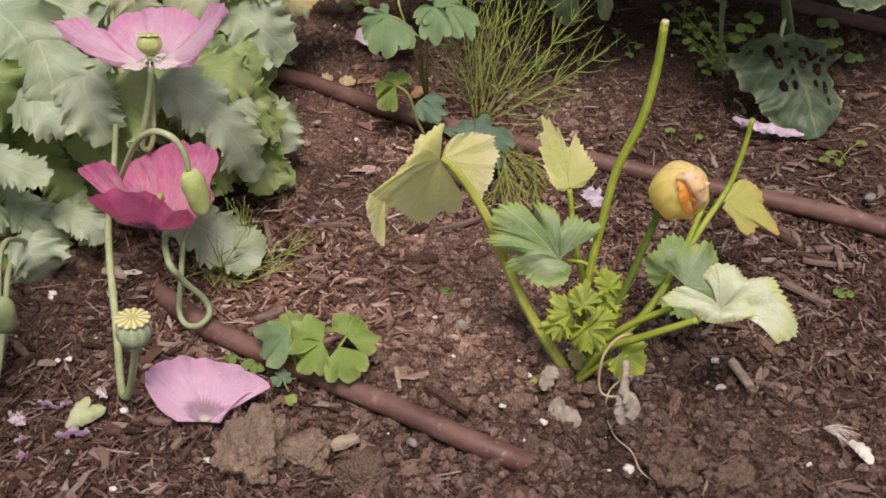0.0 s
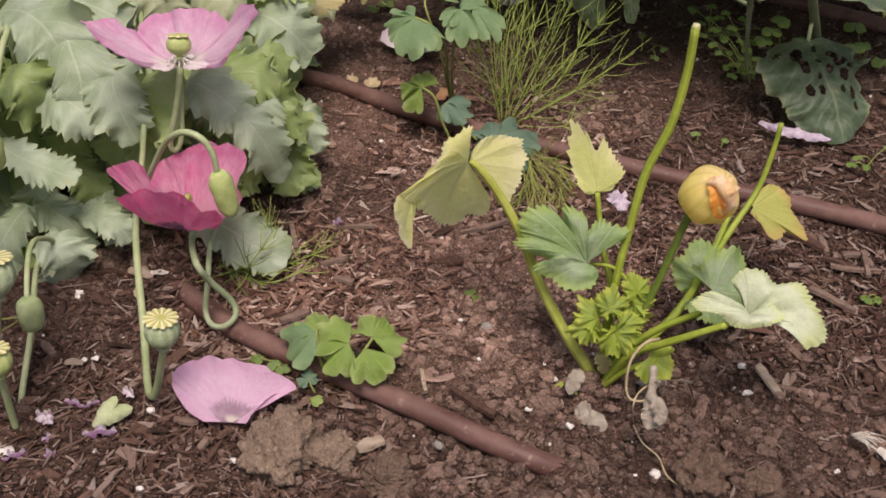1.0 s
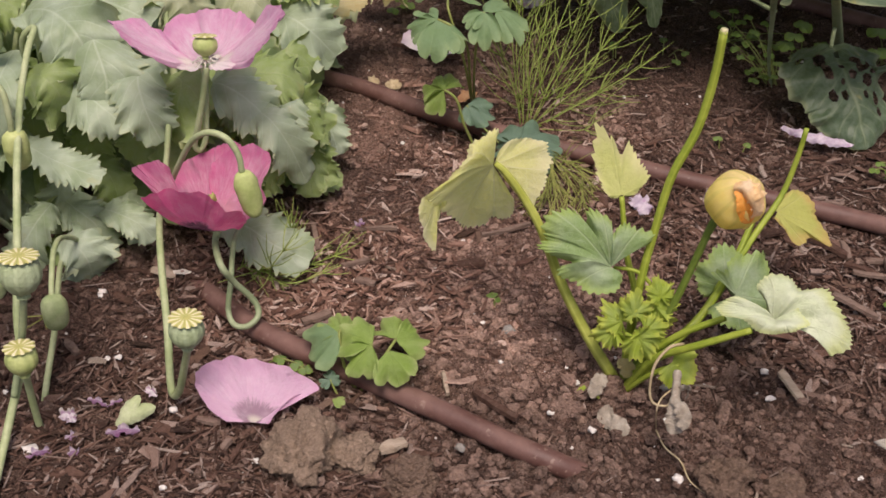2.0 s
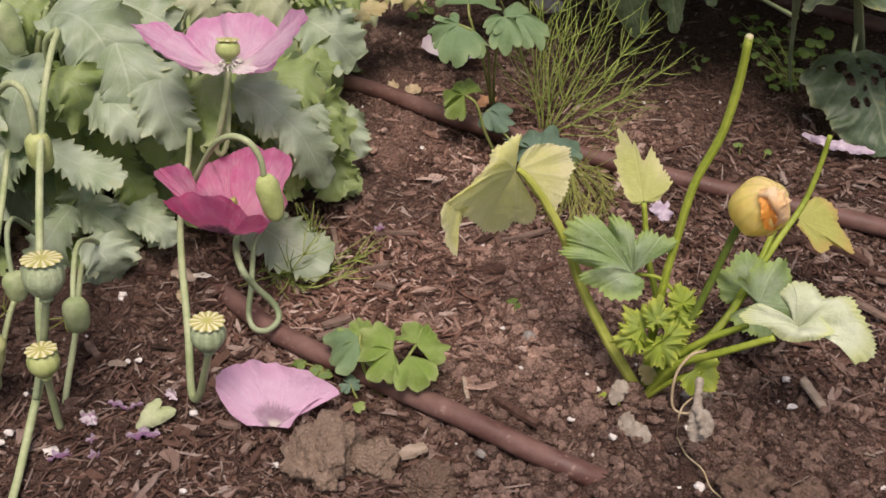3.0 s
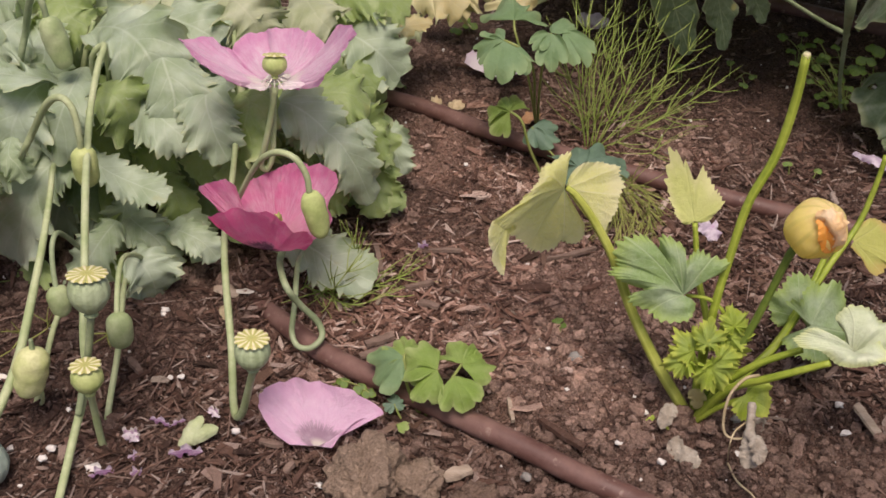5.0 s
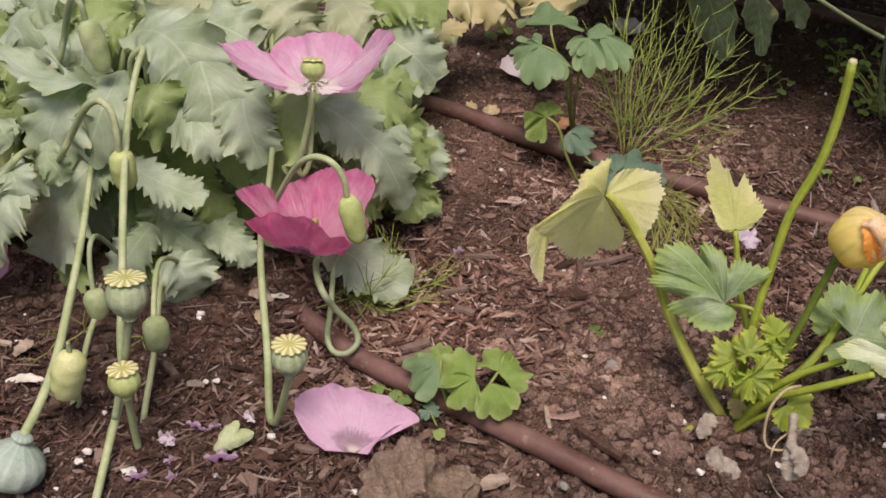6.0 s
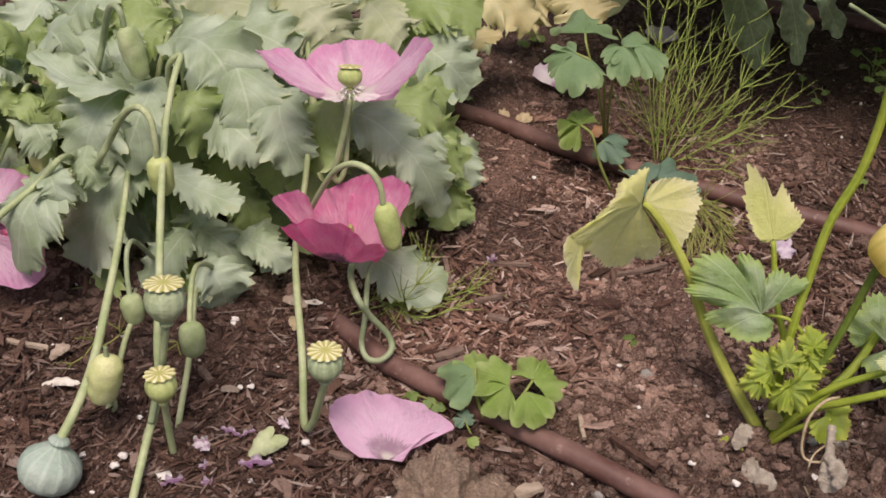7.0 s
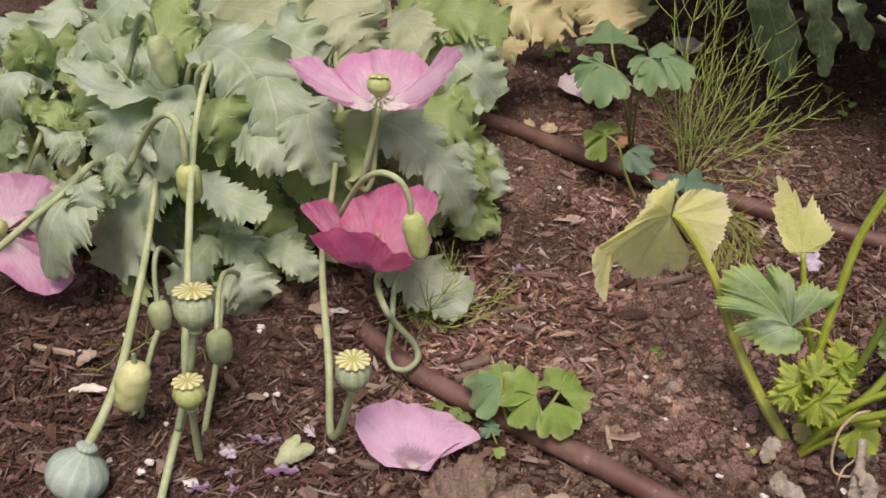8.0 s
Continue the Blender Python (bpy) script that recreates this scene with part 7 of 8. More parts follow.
columbine((-0.0255, 1.1432, 0.0000), (
    ((-0.0638, 1.0894, 0.1300), ((-0.0987, 1.0809, 0.1180), (-0.0861, 1.1125, 0.1350), (-0.0568, 1.0387, 0.1200), (-0.0359, 1.0568, 0.1220)), COLUMBINE_SOFT),
    ((-0.0209, 1.1109, 0.1300), ((-0.0381, 1.0889, 0.1280), (-0.0159, 1.0719, 0.1180), (-0.0002, 1.1437, 0.1350)), COLUMBINE_SOFT),
    ((-0.0107, 1.1197, 0.1300), ((0.0228, 1.0883, 0.1200),), COLUMBINE_SOFT),
    ((-0.0603, 1.1505, 0.1200), ((-0.0844, 1.2163, 0.1200), (-0.0297, 1.1872, 0.1200)), COLUMBINE_SOFT)),
    ((((-0.0306, 1.1479, -0.0000), (-0.0333, 1.1321, 0.0400), (-0.0363, 1.1120, 0.0900), (-0.0487, 1.0848, 0.1250), (-0.0638, 1.0894, 0.1300)), 0.0012),
     (((-0.0288, 1.1482, 0.0000), (-0.0291, 1.1272, 0.0500), (-0.0263, 1.1091, 0.1050), (-0.0209, 1.1109, 0.1300)), 0.0012),
     (((-0.0306, 1.1479, -0.0000), (-0.0405, 1.1242, 0.0700), (-0.0557, 1.1215, 0.1200), (-0.0596, 1.1407, 0.1250)), 0.0012)),
    "columbine with soft green lobed leaves on thin stems", 0.72)
columbine((-0.0152, 1.0516, 0.0000), (
    ((-0.0531, 1.0614, 0.0700), ((-0.0433, 1.0908, 0.0750), (-0.0613, 1.0781, 0.0780), (-0.0798, 1.0690, 0.0650), (-0.0698, 1.0457, 0.0500)), COLUMBINE),),
    ((((-0.0174, 1.0590, 0.0000), (-0.0318, 1.0558, 0.0350), (-0.0403, 1.0572, 0.0620), (-0.0531, 1.0614, 0.0700)), 0.0013),),
    "small columbine with one folded fresh green leaf", 0.85)
columbine((0.0249, 1.0375, 0.0000), (
    ((0.0256, 1.0242, 0.0450), ((0.0682, 1.0496, 0.0420), (0.0637, 1.0046, 0.0250)), COLUMBINE_BLUE),
    ((0.0176, 1.0146, 0.0450), ((0.0026, 1.0536, 0.0500), (-0.0034, 1.0106, 0.0350)), COLUMBINE_BLUE),
    ((-0.0316, 1.0761, 0.0450), ((0.0014, 1.0734, 0.0400), (-0.0240, 1.0560, 0.0360)), COLUMBINE_BLUE)),
    ((((0.0393, 1.0295, 0.0000), (0.0319, 1.0192, 0.0300), (0.0256, 1.0242, 0.0450)), 0.001), (((0.0393, 1.0295, 0.0000), (0.0268, 1.0138, 0.0300), (0.0176, 1.0146, 0.0450)), 0.001), (((0.0393, 1.0295, 0.0000), (-0.0145, 1.0633, 0.0300), (-0.0316, 1.0761, 0.0450)), 0.001)),
    "blue-green columbine leaves low over the soil")


# ---- horsetail ----
def horsetail(at, shoots, label, seed, node=0.03, branch=0.05, mat=HORSETAIL, drop=0.0, r=0.0011, lean=0.62, sway=0.02):
    rng = random.Random(seed)
    h = thing("horsetail", (at[0], at[1], 0.0), label, "horsetail", "horsetails")
    for base, tip in shoots:
        b, t = Vector(base), Vector(tip)
        bow = Vector((rng.uniform(-sway, sway), rng.uniform(-sway, sway), 0))
        mid = b.lerp(t, 0.5) + bow + Vector((0, 0, drop))
        shoot = part("shoot", tube((b, mid, t), (r, r * 0.9, r * 0.6), 18, 6), mat, h)
        line = spline((b, mid, t), 40)
        length = (t - b).length
        n = max(2, int(length / node))
        for i in range(1, n):
            j = int(40 * i / n)
            c = line[j]
            d = (line[min(40, j + 1)] - line[j - 1]).normalized()
            side = d.orthogonal().normalized()
            arms = rng.randint(2, 5)
            for a in range(arms):
                ang = 2 * math.pi * (a + rng.random() * 0.7) / arms
                w = (Matrix.Rotation(ang, 3, d) @ side)
                ln = branch * rng.uniform(0.6, 1.5) * (1 - 0.45 * i / n)
                e1 = c + (d * 0.85 + w * lean).normalized() * ln * 0.5
                e2 = c + (d * 0.95 + w * lean * 0.85).normalized() * ln
                part("branch", tube((c, e1, e2), (r * 0.75, r * 0.65, r * 0.4), 6, 4), mat, shoot)
    return h


horsetail((0.0314, 1.1157, 0.0000), (
    ((0.0254, 1.1221, 0.0000), (0.0184, 1.1927, 0.1700)), ((0.0226, 1.1194, 0.0000), (-0.0065, 1.2107, 0.1600)), ((0.0327, 1.1255, 0.0000), (0.0566, 1.1997, 0.1700)), ((0.0351, 1.1238, 0.0000), (0.1042, 1.1914, 0.1600)),
    ((0.0364, 1.1198, 0.0000), (0.1322, 1.1845, 0.1100)), ((0.0411, 1.1164, 0.0000), (0.1569, 1.1753, 0.0600)), ((0.0229, 1.1142, 0.0000), (-0.0152, 1.1434, 0.1000)),
    ((0.0297, 1.1154, 0.0000), (0.0413, 1.1315, 0.1300)), ((0.0401, 1.1121, 0.0000), (0.0994, 1.1213, 0.0200)), ((0.0330, 1.1192, 0.0000), (0.0785, 1.1578, 0.1500)), ((0.0387, 1.1181, 0.0000), (0.1306, 1.1618, 0.0400)), ((0.0272, 1.1203, 0.0000), (0.0348, 1.1957, 0.1700)), ((0.0306, 1.1209, 0.0000), (0.0811, 1.2042, 0.1700)), ((0.0250, 1.1178, 0.0000), (0.0135, 1.1501, 0.1300)), ((0.0341, 1.1194, 0.0000), (0.1047, 1.1652, 0.1000))),
    "feathery yellow-green horsetail clump by the hose", 4, 0.027, 0.055, r=0.00058, lean=0.78, sway=0.02)
horsetail((0.0587, 1.0318, 0.0000), (
    ((0.0521, 1.0168, 0.0300), (0.0428, 0.9605, 0.0040)), ((0.0548, 1.0171, 0.0300), (0.0588, 0.9579, 0.0040)), ((0.0573, 1.0149, 0.0350), (0.0769, 0.9687, 0.0040)), ((0.0600, 1.0152, 0.0350), (0.0926, 0.9793, 0.0040)), ((0.0629, 1.0180, 0.0300), (0.1031, 1.0031, 0.0040)),
    ((0.0559, 1.0314, 0.0000), (0.0562, 1.0103, 0.0400)), ((0.0497, 1.0117, 0.0300), (0.0339, 0.9771, 0.0040)), ((0.0565, 1.0144, 0.0320), (0.0684, 0.9547, 0.0040)), ((0.0586, 1.0146, 0.0320), (0.0850, 0.9635, 0.0040))), "drooping dry horsetail strands over the soil", 6, 0.009, 0.032, HORSETAIL_DRY, r=0.00055, lean=0.3)
horsetail((-0.1846, 0.8467, 0.0000), (
    ((-0.2106, 0.8430, 0.0040), (-0.1602, 0.8207, 0.0120)), ((-0.2044, 0.8489, 0.0060), (-0.1433, 0.8594, 0.0220)), ((-0.1864, 0.8456, 0.0040), (-0.1110, 0.8831, 0.0120)), ((-0.1798, 0.8388, 0.0040), (-0.1190, 0.8574, 0.0100)), ((-0.1759, 0.8430, 0.0040), (-0.1529, 0.8467, 0.0500)),
    ((-0.1687, 0.8552, 0.0040), (-0.1654, 0.8636, 0.0600)), ((-0.1943, 0.8372, 0.0040), (-0.2177, 0.8181, 0.0120))), "fine green horsetail sprigs creeping beside a poppy leaf", 8, 0.011, 0.036, HORSETAIL, r=0.00065)
horsetail((-0.4300, 0.7534, 0.0000), (((-0.4205, 0.7392, 0.0020), (-0.4266, 0.7190, 0.0100)), ((-0.4205, 0.7392, 0.0020), (-0.4042, 0.7530, 0.0300)), ((-0.4213, 0.7355, 0.0020), (-0.4199, 0.7289, 0.0300)), ((-0.3757, 0.7624, 0.0020), (-0.3558, 0.7417, 0.0120))), "small sprig of horsetail on mulch", 9, 0.012, 0.022, HORSETAIL_DRY, r=0.0006)


# ---- weeds and sprouts ----
def round_leaflet(base, tip, up=(0, -0.4, 1), seed=0):
    b, t = Vector(base), Vector(tip)
    s = (t - b).length
    return palm_leaf(b, t - b, up, ((0, s, 60),), floor=0.55, sharp=1.8, teeth=3, tooth=0.06, bend=(0.5, 0.6), ruffle=0.05, seed=seed, span=58, nr=5, na=20)


def weed(at, heads, label, mat=WEED, size=0.011, stalk=0.0007, seed=0):
    """Clover-like weed: thin stalks, each with three round leaflets."""
    rng = random.Random(seed)
    w = thing("weed", (at[0], at[1], 0.0), label, "weed", "weeds")
    for k, head in enumerate(heads):
        h = Vector(head)
        b = Vector((at[0] + rng.uniform(-0.008, 0.008), at[1] + rng.uniform(-0.006, 0.006), -0.002))
        part("stem", tube((b, b.lerp(h, 0.5) + Vector((0, 0, 0.006)), h), (stalk, stalk * 0.7), 10, 6), COLUMBINE_STEM, w)
        a0 = rng.random() * 2
        for i in range(3):
            th = a0 + 2.1 * i
            s = size * rng.uniform(0.75, 1.15)
            part("leaflet", round_leaflet(h, h + Vector((math.cos(th) * s, math.sin(th) * s, -0.15 * s)), (0, -0.35, 1), seed + 3 * k + i), mat, w)
    return w


weed((0.3218, 1.2726, 0.0000), ((0.3113, 1.2649, 0.0500), (0.3264, 1.2468, 0.0400), (0.3197, 1.2732, 0.0600), (0.3034, 1.2604, 0.0400), (0.3443, 1.2655, 0.0400)), "clover-like weed with round green leaflets", size=0.013, seed=1)
weed((0.4244, 1.2980, 0.0000), ((0.4048, 1.2897, 0.0500), (0.4119, 1.2638, 0.0400), (0.4001, 1.2598, 0.0400), (0.4391, 1.2674, 0.0200)), "clover-like weed with bright round leaflets", size=0.013, seed=5)
weed((0.2936, 1.2467, 0.0000), ((0.2664, 1.2451, 0.0120), (0.2816, 1.2555, 0.0200), (0.2937, 1.2385, 0.0120), (0.2716, 1.2307, 0.0100), (0.3031, 1.2444, 0.0150), (0.2598, 1.2575, 0.0400), (0.2447, 1.2827, 0.0500), (0.2682, 1.2659, 0.0500), (0.2539, 1.2432, 0.0300), (0.2383, 1.2613, 0.0400), (0.2815, 1.2720, 0.0300), (0.2488, 1.2570, 0.0500), (0.2681, 1.2538, 0.0250), (0.2859, 1.2534, 0.0300), (0.2615, 1.2790, 0.0600), (0.2827, 1.2875, 0.0500), (0.2477, 1.2523, 0.0350), (0.2751, 1.2454, 0.0160), (0.2850, 1.2409, 0.0100), (0.2970, 1.2536, 0.0200)), "small leafy weeds at a stem's foot", size=0.007, seed=9)
weed((0.2576, 1.3341, 0.0000), ((0.2437, 1.3286, 0.0200), (0.2636, 1.3269, 0.0300), (0.2547, 1.3432, 0.0350), (0.2770, 1.3143, 0.0200), (0.2333, 1.3422, 0.0300), (0.3169, 1.3028, 0.0300), (0.3241, 1.2659, 0.0300), (0.2993, 1.2921, 0.0200)), "low weeds in the shade of brassicas", size=0.008, seed=13)
weed((0.0146, 0.8352, 0.0000), ((0.0140, 0.8392, 0.0080), (0.0168, 0.8360, 0.0060)), "tiny green sprout on bare soil", size=0.006, seed=17)
weed((0.3613, 0.8766, 0.0000), ((0.3529, 0.8767, 0.0050), (0.3624, 0.8762, 0.0050)), "tiny green sprout on bare soil", size=0.006, seed=19)
weed((0.3940, 1.0803, 0.0000), ((0.3795, 1.0801, 0.0140), (0.3859, 1.0671, 0.0120), (0.4143, 1.1023, 0.0140), (0.3737, 1.0734, 0.0100)), "small yellowish seedlings on bare soil", size=0.006, seed=23)
weed((0.2249, 1.1009, 0.0000), ((0.2223, 1.1024, 0.0140),), "tiny green sprout on bare soil", size=0.006, seed=29)
weed((0.2534, 1.0919, 0.0000), ((0.2512, 1.0934, 0.0140),), "tiny green sprout on bare soil", size=0.006, seed=31)
weed((-0.1298, 1.3458, 0.0000), ((-0.1334, 1.3423, 0.0200), (-0.1405, 1.3220, 0.0150), (-0.1260, 1.3390, 0.0150)), "small green weeds below withered leaves", size=0.009, seed=37)
weed((0.1212, 1.2764, 0.0000), ((0.1164, 1.2797, 0.0120), (0.1196, 1.2867, 0.0120)), "tiny pale sprout on bare soil", size=0.006, seed=41)
weed((0.1834, 1.2876, 0.0000), ((0.1759, 1.3034, 0.0120), (0.1995, 1.2793, 0.0100), (0.1898, 1.2623, 0.0080)), "tiny green sprouts on shaded soil", size=0.006, seed=43)
weed((-0.1529, 0.7426, 0.0000), ((-0.1458, 0.7364, 0.0120), (-0.1315, 0.7329, 0.0120), (-0.1242, 0.7295, 0.0100)), "tiny yellowish sprouts beside the hose", size=0.007, seed=47)


# ---- brassicas ----
def big_leaf(plant, pts, width, mat, seed, label="", **kw):
    opts = dict(teeth=5, tooth=0.08, lobe=0.08, lobes=2.5, ruffle=0.12, fold=0.1, droop=0.2, base=0.3, blunt=0.55)
    opts.update(kw)
    return part("leaf", strap_leaf(pts, width, (0, -0.4, 0.9), seed=seed, **opts), mat, plant, label)


KALE_STRAP = poppy_leaf_mat("brassica_leaf", (0.085, 0.14, 0.08), (0.04, 0.08, 0.035), (0.3, 0.36, 0.2), 0.7, 0.5)


def punch(bm, holes):
    """Cuts eaten holes: (u, v, size) on the leaf."""
    uvl = bm.loops.layers.uv.active
    gone = []
    for f in bm.faces:
        u = sum(l[uvl].uv.x for l in f.loops) / len(f.loops)
        v = sum(l[uvl].uv.y for l in f.loops) / len(f.loops)
        if any(((u - a) / s) ** 2 + ((v - b) / (s * 0.85)) ** 2 < 1 + 0.5 * noise.noise(Vector((u * 30, v * 30, 0))) for a, b, s in holes):
            gone.append(f)
    bmesh.ops.delete(bm, geom=gone, context="FACES")
    return bm


kale = thing("kale_plant", (0.3815, 1.3323, 0.0000), "kale plant with a large dark leaf eaten full of holes", "kale")
part("stem", tube(((0.3833, 1.3303, -0.0100), (0.3544, 1.2581, 0.0600), (0.3126, 1.1569, 0.1600)), (0.006, 0.0055, 0.004), 16, 10), POPPY_STEM_GREY, kale)
hl = strap_leaf(((0.3351, 1.2005, 0.0750), (0.3416, 1.1597, 0.0700), (0.3589, 1.1364, 0.0420), (0.3728, 1.1115, 0.0080)), 0.055, (0.1, -0.55, 0.8), teeth=7, tooth=0.12, lobe=0.1, lobes=2.4, ruffle=0.1, fold=0.05, droop=0.35, seed=3, nu=150, nv=44, base=0.75, blunt=0.22)
part("leaf", punch(hl, ((0.22, 0.68, 0.069), (0.34, 0.66, 0.056), (0.52, 0.70, 0.050), (0.55, 0.58, 0.044), (0.40, 0.42, 0.050), (0.33, 0.30, 0.075), (0.5, 0.28, 0.062), (0.22, 0.34, 0.062), (0.2, 0.85, 0.044), (0.65, 0.22, 0.050), (0.44, 0.55, 0.025), (0.3, 0.50, 0.027), (0.75, 0.2, 0.037), (0.28, 0.2, 0.062), (0.6, 0.36, 0.031), (0.15, 0.5, 0.037), (0.42, 0.18, 0.050))), KALE_STRAP, kale, "dark leaf riddled with eaten holes")
part("leaf_stalk", tube(((0.3489, 1.2547, 0.0750), (0.3390, 1.2163, 0.0780), (0.3339, 1.1937, 0.0760)), (0.0026, 0.002), 12, 8), POPPY_STEM_GREY, kale, "pale leaf stalk")
big_leaf(kale, ((0.3110, 1.1605, 0.1700), (0.3314, 1.1183, 0.1800), (0.3734, 1.1503, 0.1600), (0.4185, 1.1868, 0.1400)), 0.034, KALE_STRAP, 4)
big_leaf(kale, ((0.3113, 1.1767, 0.1800), (0.2857, 1.1176, 0.2000), (0.2754, 1.1558, 0.1700), (0.2701, 1.1719, 0.1500)), 0.034, KALE_STRAP, 5)

cab = thing("brassica_plant", (0.2252, 1.4475, 0.0000), "tall brassica plant with dark blue-green drooping leaves", "brassica")
part("stem", tube(((0.2955, 1.2441, -0.0100), (0.2816, 1.2288, 0.0400), (0.2679, 1.1945, 0.1100), (0.2486, 1.1376, 0.1900), (0.25, 1.27, 0.27)), (0.0016, 0.002, 0.003, 0.006, 0.007), 24, 12), POPPY_STEM_GREY, cab)
part("stem", tube(((0.2707, 1.1950, 0.1100), (0.2352, 1.1863, 0.1300), (0.1819, 1.1563, 0.1700)), (0.0024, 0.002, 0.002), 16, 8), POPPY_STEM_GREY, cab)
big_leaf(cab, ((0.0741, 1.1738, 0.2000), (0.0795, 1.1560, 0.1800), (0.0977, 1.1776, 0.1300), (0.1191, 1.1930, 0.0750)), 0.021, KALE_STRAP, 11)
big_leaf(cab, ((0.1235, 1.1929, 0.1900), (0.1288, 1.1742, 0.1700), (0.1414, 1.1856, 0.1300), (0.1533, 1.1902, 0.0850)), 0.014, KALE_STRAP, 12, teeth=5, tooth=0.3, lobe=0.25)
big_leaf(cab, ((0.1548, 1.2177, 0.1700), (0.1631, 1.1895, 0.1600), (0.1789, 1.2048, 0.1300), (0.1902, 1.2097, 0.1100)), 0.012, KALE_STRAP, 13, teeth=5, tooth=0.3, lobe=0.25)
# leaves mostly out of view, added as a canopy to shade the far soil
for k, (dx, dy, dz) in enumerate(((-0.32, -0.14, 0.0), (-0.2, -0.2, 0.03), (-0.06, -0.21, 0.0), (0.1, -0.21, 0.02), (0.24, -0.2, 0.0), (0.36, -0.14, 0.02), (0.42, 0.0, 0.0), (-0.4, 0.0, -0.02), (-0.36, 0.16, -0.08), (-0.18, 0.24, -0.1), (0.02, 0.26, -0.1), (0.2, 0.24, -0.1), (0.36, 0.16, -0.08), (0.5, -0.12, 0.0))):
    c = Vector((0.25, 1.38, 0.225))
    e = c + Vector((dx, dy, dz - 0.01))
    big_leaf(cab, (c, c.lerp(e, 0.35) + Vector((0, 0, 0.03)), c.lerp(e, 0.7) + Vector((0, 0, 0.025)), e), 0.08, KALE_STRAP, 20 + k, droop=0.1)
part("stem", tube(((0.25, 1.27, 0.27), (0.25, 1.32, 0.265), (0.25, 1.39, 0.227)), (0.007, 0.006, 0.005), 12, 10), POPPY_STEM_GREY, cab)

# withered foliage behind the columbine
dry = thing("withered_plant", (-0.0731, 1.4238, 0.0000), "withered yellow-brown leaves hanging over dark soil", "withered plant")
part("stem", tube(((-0.0903, 1.4253, -0.0100), (-0.0980, 1.3276, 0.0800), (-0.1025, 1.2789, 0.1600)), (0.003, 0.002), 12, 8), STRAW, dry)
for k, (a, b, c, w, mt) in enumerate((((-0.1011, 1.2832, 0.1200), (-0.1294, 1.2715, 0.0900), (-0.1421, 1.2810, 0.0500), 0.03, WITHERED), ((-0.0891, 1.2854, 0.1200), (-0.0729, 1.2533, 0.1100), (-0.0597, 1.2229, 0.0900), 0.03, WITHERED),
                                      ((-0.0768, 1.2797, 0.1300), (-0.0504, 1.2714, 0.1100), (-0.0304, 1.2686, 0.0900), 0.026, POPPY_LEAF_PALE), ((-0.1210, 1.2943, 0.1200), (-0.1580, 1.2950, 0.0900), (-0.1845, 1.3027, 0.0600), 0.028, WITHERED))):
    part("leaf", strap_leaf((a, b, c), w, (0, -0.6, 0.7), teeth=6, tooth=0.35, lobe=0.25, ruffle=0.25, seed=60 + k), mt, dry)

STRIP = plain_mat("weathered_bark", (0.13, 0.085, 0.065), (0.24, 0.17, 0.135), 0.9, 60, (1, 3, 1), 0.5)

# ---- petals and flakes on the soil ----
def loose_petal(at, size, out, mat, label, seed, spread=70, rise=(10, 12)):
    single("fallen_petal", petal(at, (0.05, -0.2, 1), out, size, spread, rise, 0.16, 11, seed, 0.25, 12, 36), mat, (at[0], at[1], 0), label, "petal", "fallen petals")


loose_petal((-0.0860, 1.2270, 0.0100), 0.044, (0.1, 1, 0), PALE_PETAL, "bleached white-pink petal on bare soil", 41, 80)
loose_petal((0.0147, 1.3571, 0.0100), 0.026, (0.2, 1, 0.3), PALE_PETAL, "faded mauve petal on bare soil", 42)
single("shrivelled_petal", strap_leaf(((0.2902, 1.1357, 0.0120), (0.3082, 1.1169, 0.0180), (0.3327, 1.1093, 0.0180), (0.3583, 1.1080, 0.0140)), 0.0065, (0, -0.4, 0.9), teeth=2, tooth=0.06, lobe=0.12, ruffle=0.3, droop=0.7, seed=8, base=0.4), LILAC, (0.2957, 1.1539, 0.0000), "rolled-up faded lilac petal on bare soil", "petal", "fallen petals")
single("shrivelled_petal", strap_leaf(((0.1310, 0.9909, 0.0100), (0.1419, 0.9778, 0.0160), (0.1491, 0.9699, 0.0060)), 0.008, (0, -0.4, 0.9), teeth=2, tooth=0.08, lobe=0.15, ruffle=0.4, seed=9, base=0.4, nu=30), LILAC, (0.1413, 0.9992, 0.0000), "crumpled pale lilac petal on soil", "petal", "fallen petals")
single("orange_flake", strap_leaf(((-0.0472, 1.1515, 0.0060), (-0.0367, 1.1487, 0.0120), (-0.0324, 1.1673, 0.0080)), 0.008, (0, -0.4, 0.9), teeth=2, ruffle=0.3, seed=10, nu=16), plain_mat("orange_flake", (0.5, 0.25, 0.12), (0.6, 0.36, 0.2), 0.8, 80), (-0.0413, 1.1655, 0.0000), "dried orange petal flake on the hose", "petal")
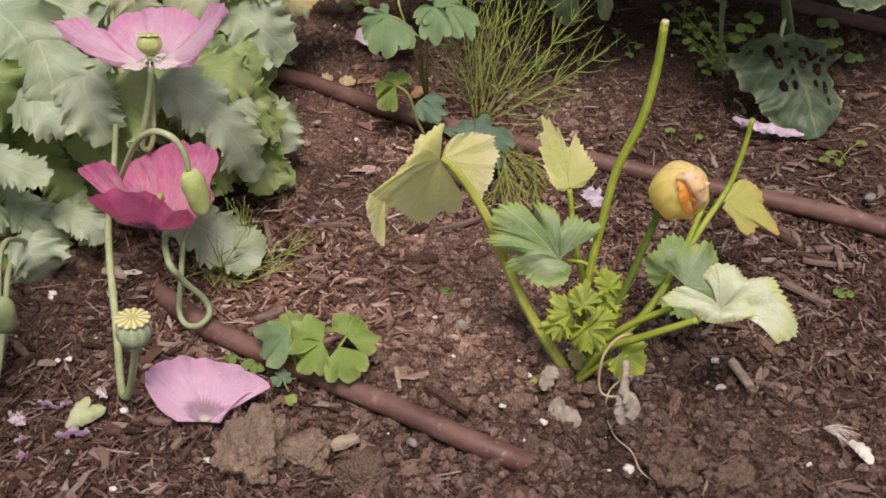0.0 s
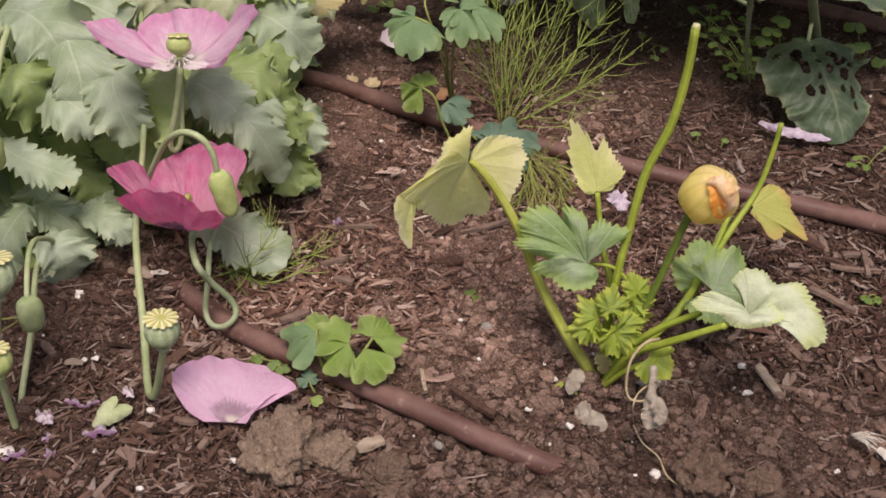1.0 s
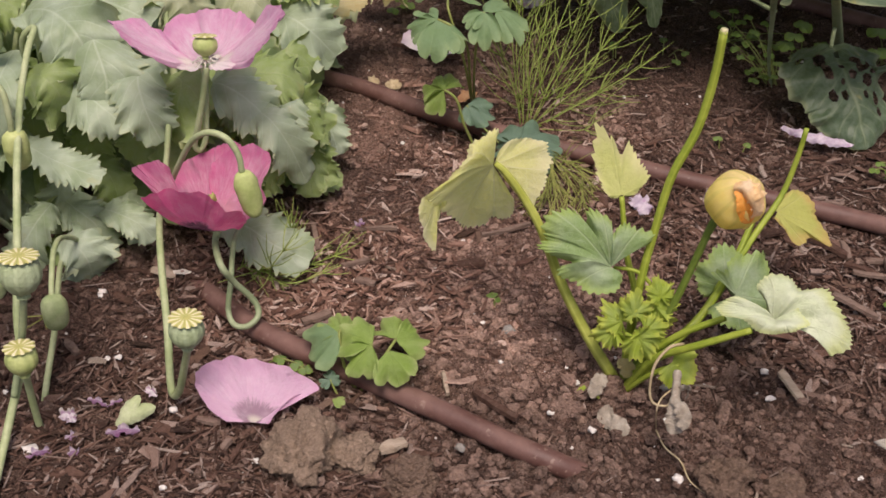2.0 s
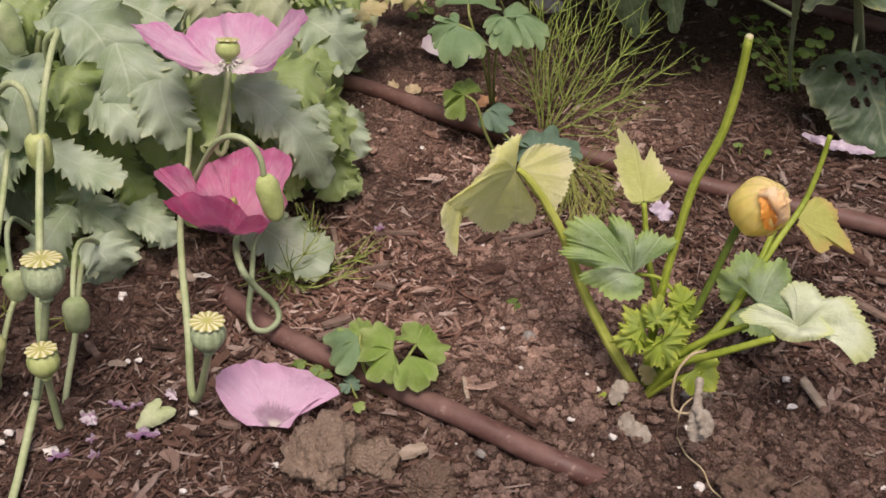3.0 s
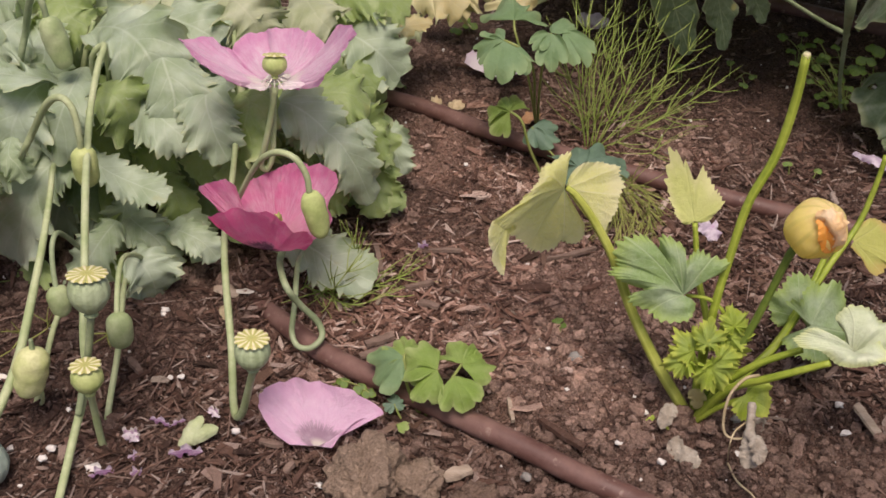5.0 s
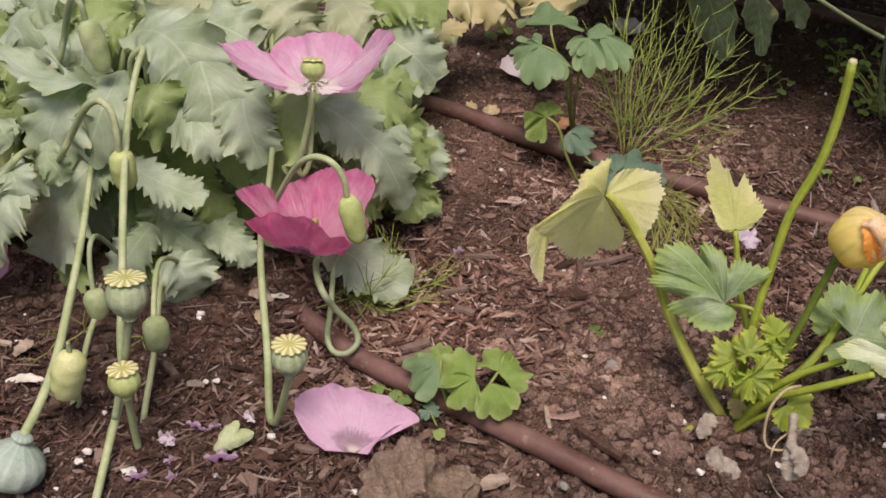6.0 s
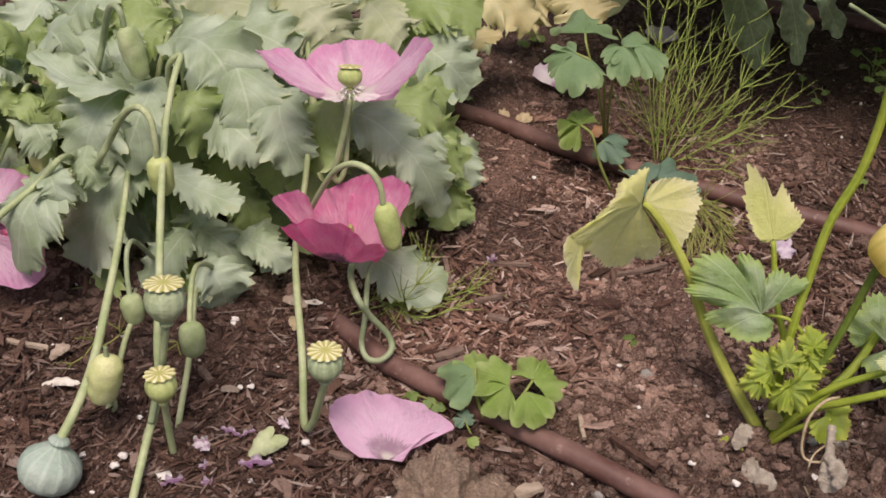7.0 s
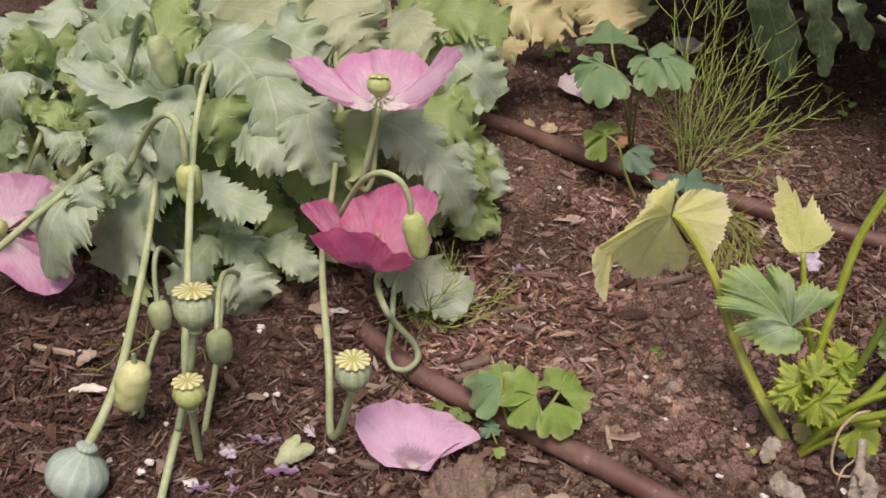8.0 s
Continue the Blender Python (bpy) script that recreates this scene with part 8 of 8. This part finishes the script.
for k, (a, b, w, mt) in enumerate((((-0.2829, 0.6794, 0.0060), (-0.2662, 0.6754, 0.0060), 0.003, PURPLE), ((-0.2656, 0.6737, 0.0060), (-0.2545, 0.6805, 0.0080), 0.002, PURPLE), ((-0.2575, 0.6482, 0.0060), (-0.2327, 0.6532, 0.0070), 0.005, PURPLE), ((-0.2959, 0.6620, 0.0060), (-0.2831, 0.6566, 0.0060), 0.005, PALE_PETAL),
                                   ((-0.2427, 0.6965, 0.0060), (-0.2314, 0.6889, 0.0060), 0.004, PALE_PETAL), ((-0.2982, 0.6586, 0.0060), (-0.2844, 0.6619, 0.0080), 0.005, PALE_PETAL), ((-0.3068, 0.6191, 0.0060), (-0.2894, 0.6252, 0.0080), 0.004, PURPLE), ((-0.2835, 0.6375, 0.0060), (-0.2765, 0.6427, 0.0080), 0.004, PURPLE),
                                   ((-0.1174, 0.9176, 0.0060), (-0.1085, 0.9185, 0.0100), 0.004, PURPLE), ((-0.2775, 0.6247, 0.0060), (-0.2701, 0.6278, 0.0070), 0.004, PURPLE))):
    w *= 0.6
    m = tuple((x + y) / 2 + (0, 0, 0.002)[i] for i, (x, y) in enumerate(zip(a, b)))
    single("petal_shred", strap_leaf((a, m, b), w, (0, -0.4, 0.9), teeth=4, tooth=0.8, lobe=0.7, lobes=2.3, ruffle=0.9, fold=0.3, droop=0.0, seed=70 + k, nu=44, nv=4, base=0.25), mt, (a[0], a[1], 0), "shrivelled purple petal shred on mulch" if mt is PURPLE else "shrivelled pale petal shred on mulch", "petal", "petal shreds")
for k, (a, b, w, mt, lb) in enumerate((((0.3296, 0.7044, 0.0060), (0.3423, 0.6838, 0.0050), 0.008, CREAM, "cream dried husk on mulch"), ((-0.2812, 0.8320, 0.0080), (-0.2580, 0.8279, 0.0060), 0.009, WOODCHIP, "dry curled beige leaf on mulch"), ((-0.2684, 0.8298, 0.0060), (-0.2374, 0.8328, 0.0050), 0.004, CREAM, "dry pale leaf strip on mulch"),
                                       ((-0.4375, 0.6966, 0.0060), (-0.4081, 0.7040, 0.0060), 0.006, CREAM, "pale dried husk on mulch"), ((-0.4458, 0.7261, 0.0060), (-0.4320, 0.7382, 0.0120), 0.009, WOODCHIP, "dry curled beige leaf on mulch"), ((-0.1746, 1.0059, 0.0060), (-0.1525, 1.0065, 0.0060), 0.008, WOODCHIP, "dry tan leaf below the poppy leaves"))):
    w *= 0.6
    m = tuple((x + y) / 2 + (0, 0, 0.004)[i] for i, (x, y) in enumerate(zip(a, b)))
    single("dry_husk", strap_leaf((a, m, b), w, (0, -0.4, 0.9), teeth=2, tooth=0.04, lobe=0.08, ruffle=0.2, droop=0.6, seed=90 + k, nu=24), mt, (a[0], a[1], 0), lb, "dry leaf")

head = thing("dry_seed_head", (0.3186, 0.7170, 0.0000), "pale dried seed head with silky bristles on mulch", "seed head")
bristle = random.Random(12)
for k in range(22):
    a = Vector((0.3109, 0.7157, 0.0050))
    e = Vector((0.3296, 0.7044, 0.0060)) + Vector((bristle.uniform(-0.008, 0.008), bristle.uniform(-0.012, 0.012), bristle.uniform(0, 0.006)))
    part("bristle", tube((a + (e - a) * bristle.uniform(0, 0.3), a.lerp(e, 0.6) + Vector((0, 0, 0.003)), e), (0.0003, 0.0003, 0.00015), 6, 4), CREAM, head)
for k, (a, b, w) in enumerate((((-0.1442, 1.1571, 0.0060), (-0.1268, 1.1436, 0.0050), 0.006), ((-0.1279, 1.1701, 0.0050), (-0.1132, 1.1625, 0.0050), 0.006), ((-0.1835, 0.9972, 0.0100), (-0.1583, 1.0078, 0.0060), 0.006), ((-0.2693, 0.8148, 0.0040), (-0.2555, 0.7880, 0.0140), 0.004), ((-0.1486, 1.1657, 0.0040), (-0.1341, 1.1709, 0.0060), 0.007), ((-0.1240, 1.1643, 0.0040), (-0.1091, 1.1661, 0.0060), 0.006))):
    m = tuple((x + y) / 2 + (0, 0, 0.004)[i] for i, (x, y) in enumerate(zip(a, b)))
    single("dry_husk", strap_leaf((a, m, b), w, (0, -0.4, 0.9), teeth=2, tooth=0.05, lobe=0.1, ruffle=0.25, droop=0.5, seed=120 + k, nu=20), STRAW, (a[0], a[1], 0), "dry tan leaf scrap on soil", "dry leaf")
for k, (a, b, w) in enumerate((((0.3272, 0.9138, 0.0060), (0.3712, 0.9108, 0.0060), 0.005), ((0.3330, 0.9331, 0.0050), (0.3606, 0.9329, 0.0050), 0.006), ((0.3590, 0.9033, 0.0060), (0.3588, 0.9323, 0.0080), 0.006), ((0.3243, 0.9580, 0.0040), (0.3282, 0.9338, 0.0040), 0.007), ((0.3054, 0.8808, 0.0040), (0.3404, 0.8590, 0.0040), 0.008),
                               ((-0.1384, 0.7840, 0.0060), (-0.1183, 0.8014, 0.0060), 0.009), ((-0.1402, 0.7704, 0.0060), (-0.1075, 0.7942, 0.0060), 0.008), ((-0.1204, 0.8632, 0.0050), (-0.0967, 0.8712, 0.0050), 0.006), ((-0.1196, 0.9153, 0.0050), (-0.0786, 0.9183, 0.0050), 0.005), ((-0.1046, 0.8444, 0.0050), (-0.0867, 0.8404, 0.0050), 0.007), ((-0.1558, 0.9142, 0.0060), (-0.1435, 0.8789, 0.0060), 0.006),
                               ((0.2279, 0.8052, 0.0040), (0.2393, 0.8213, 0.0060), 0.005), ((0.0411, 0.9422, 0.0060), (-0.0014, 0.9207, 0.0060), 0.005), ((-0.1953, 0.6722, 0.0050), (-0.1761, 0.6697, 0.0050), 0.006), ((-0.1709, 0.6428, 0.0050), (-0.1645, 0.6532, 0.0050), 0.006), ((-0.3075, 0.7260, 0.0050), (-0.3213, 0.7376, 0.0050), 0.007))):
    wood_piece(a, b, w, 0.003, STRIP, "weathered brown splinter of bark mulch", "wood_chip", "wood chip", 60 + k)
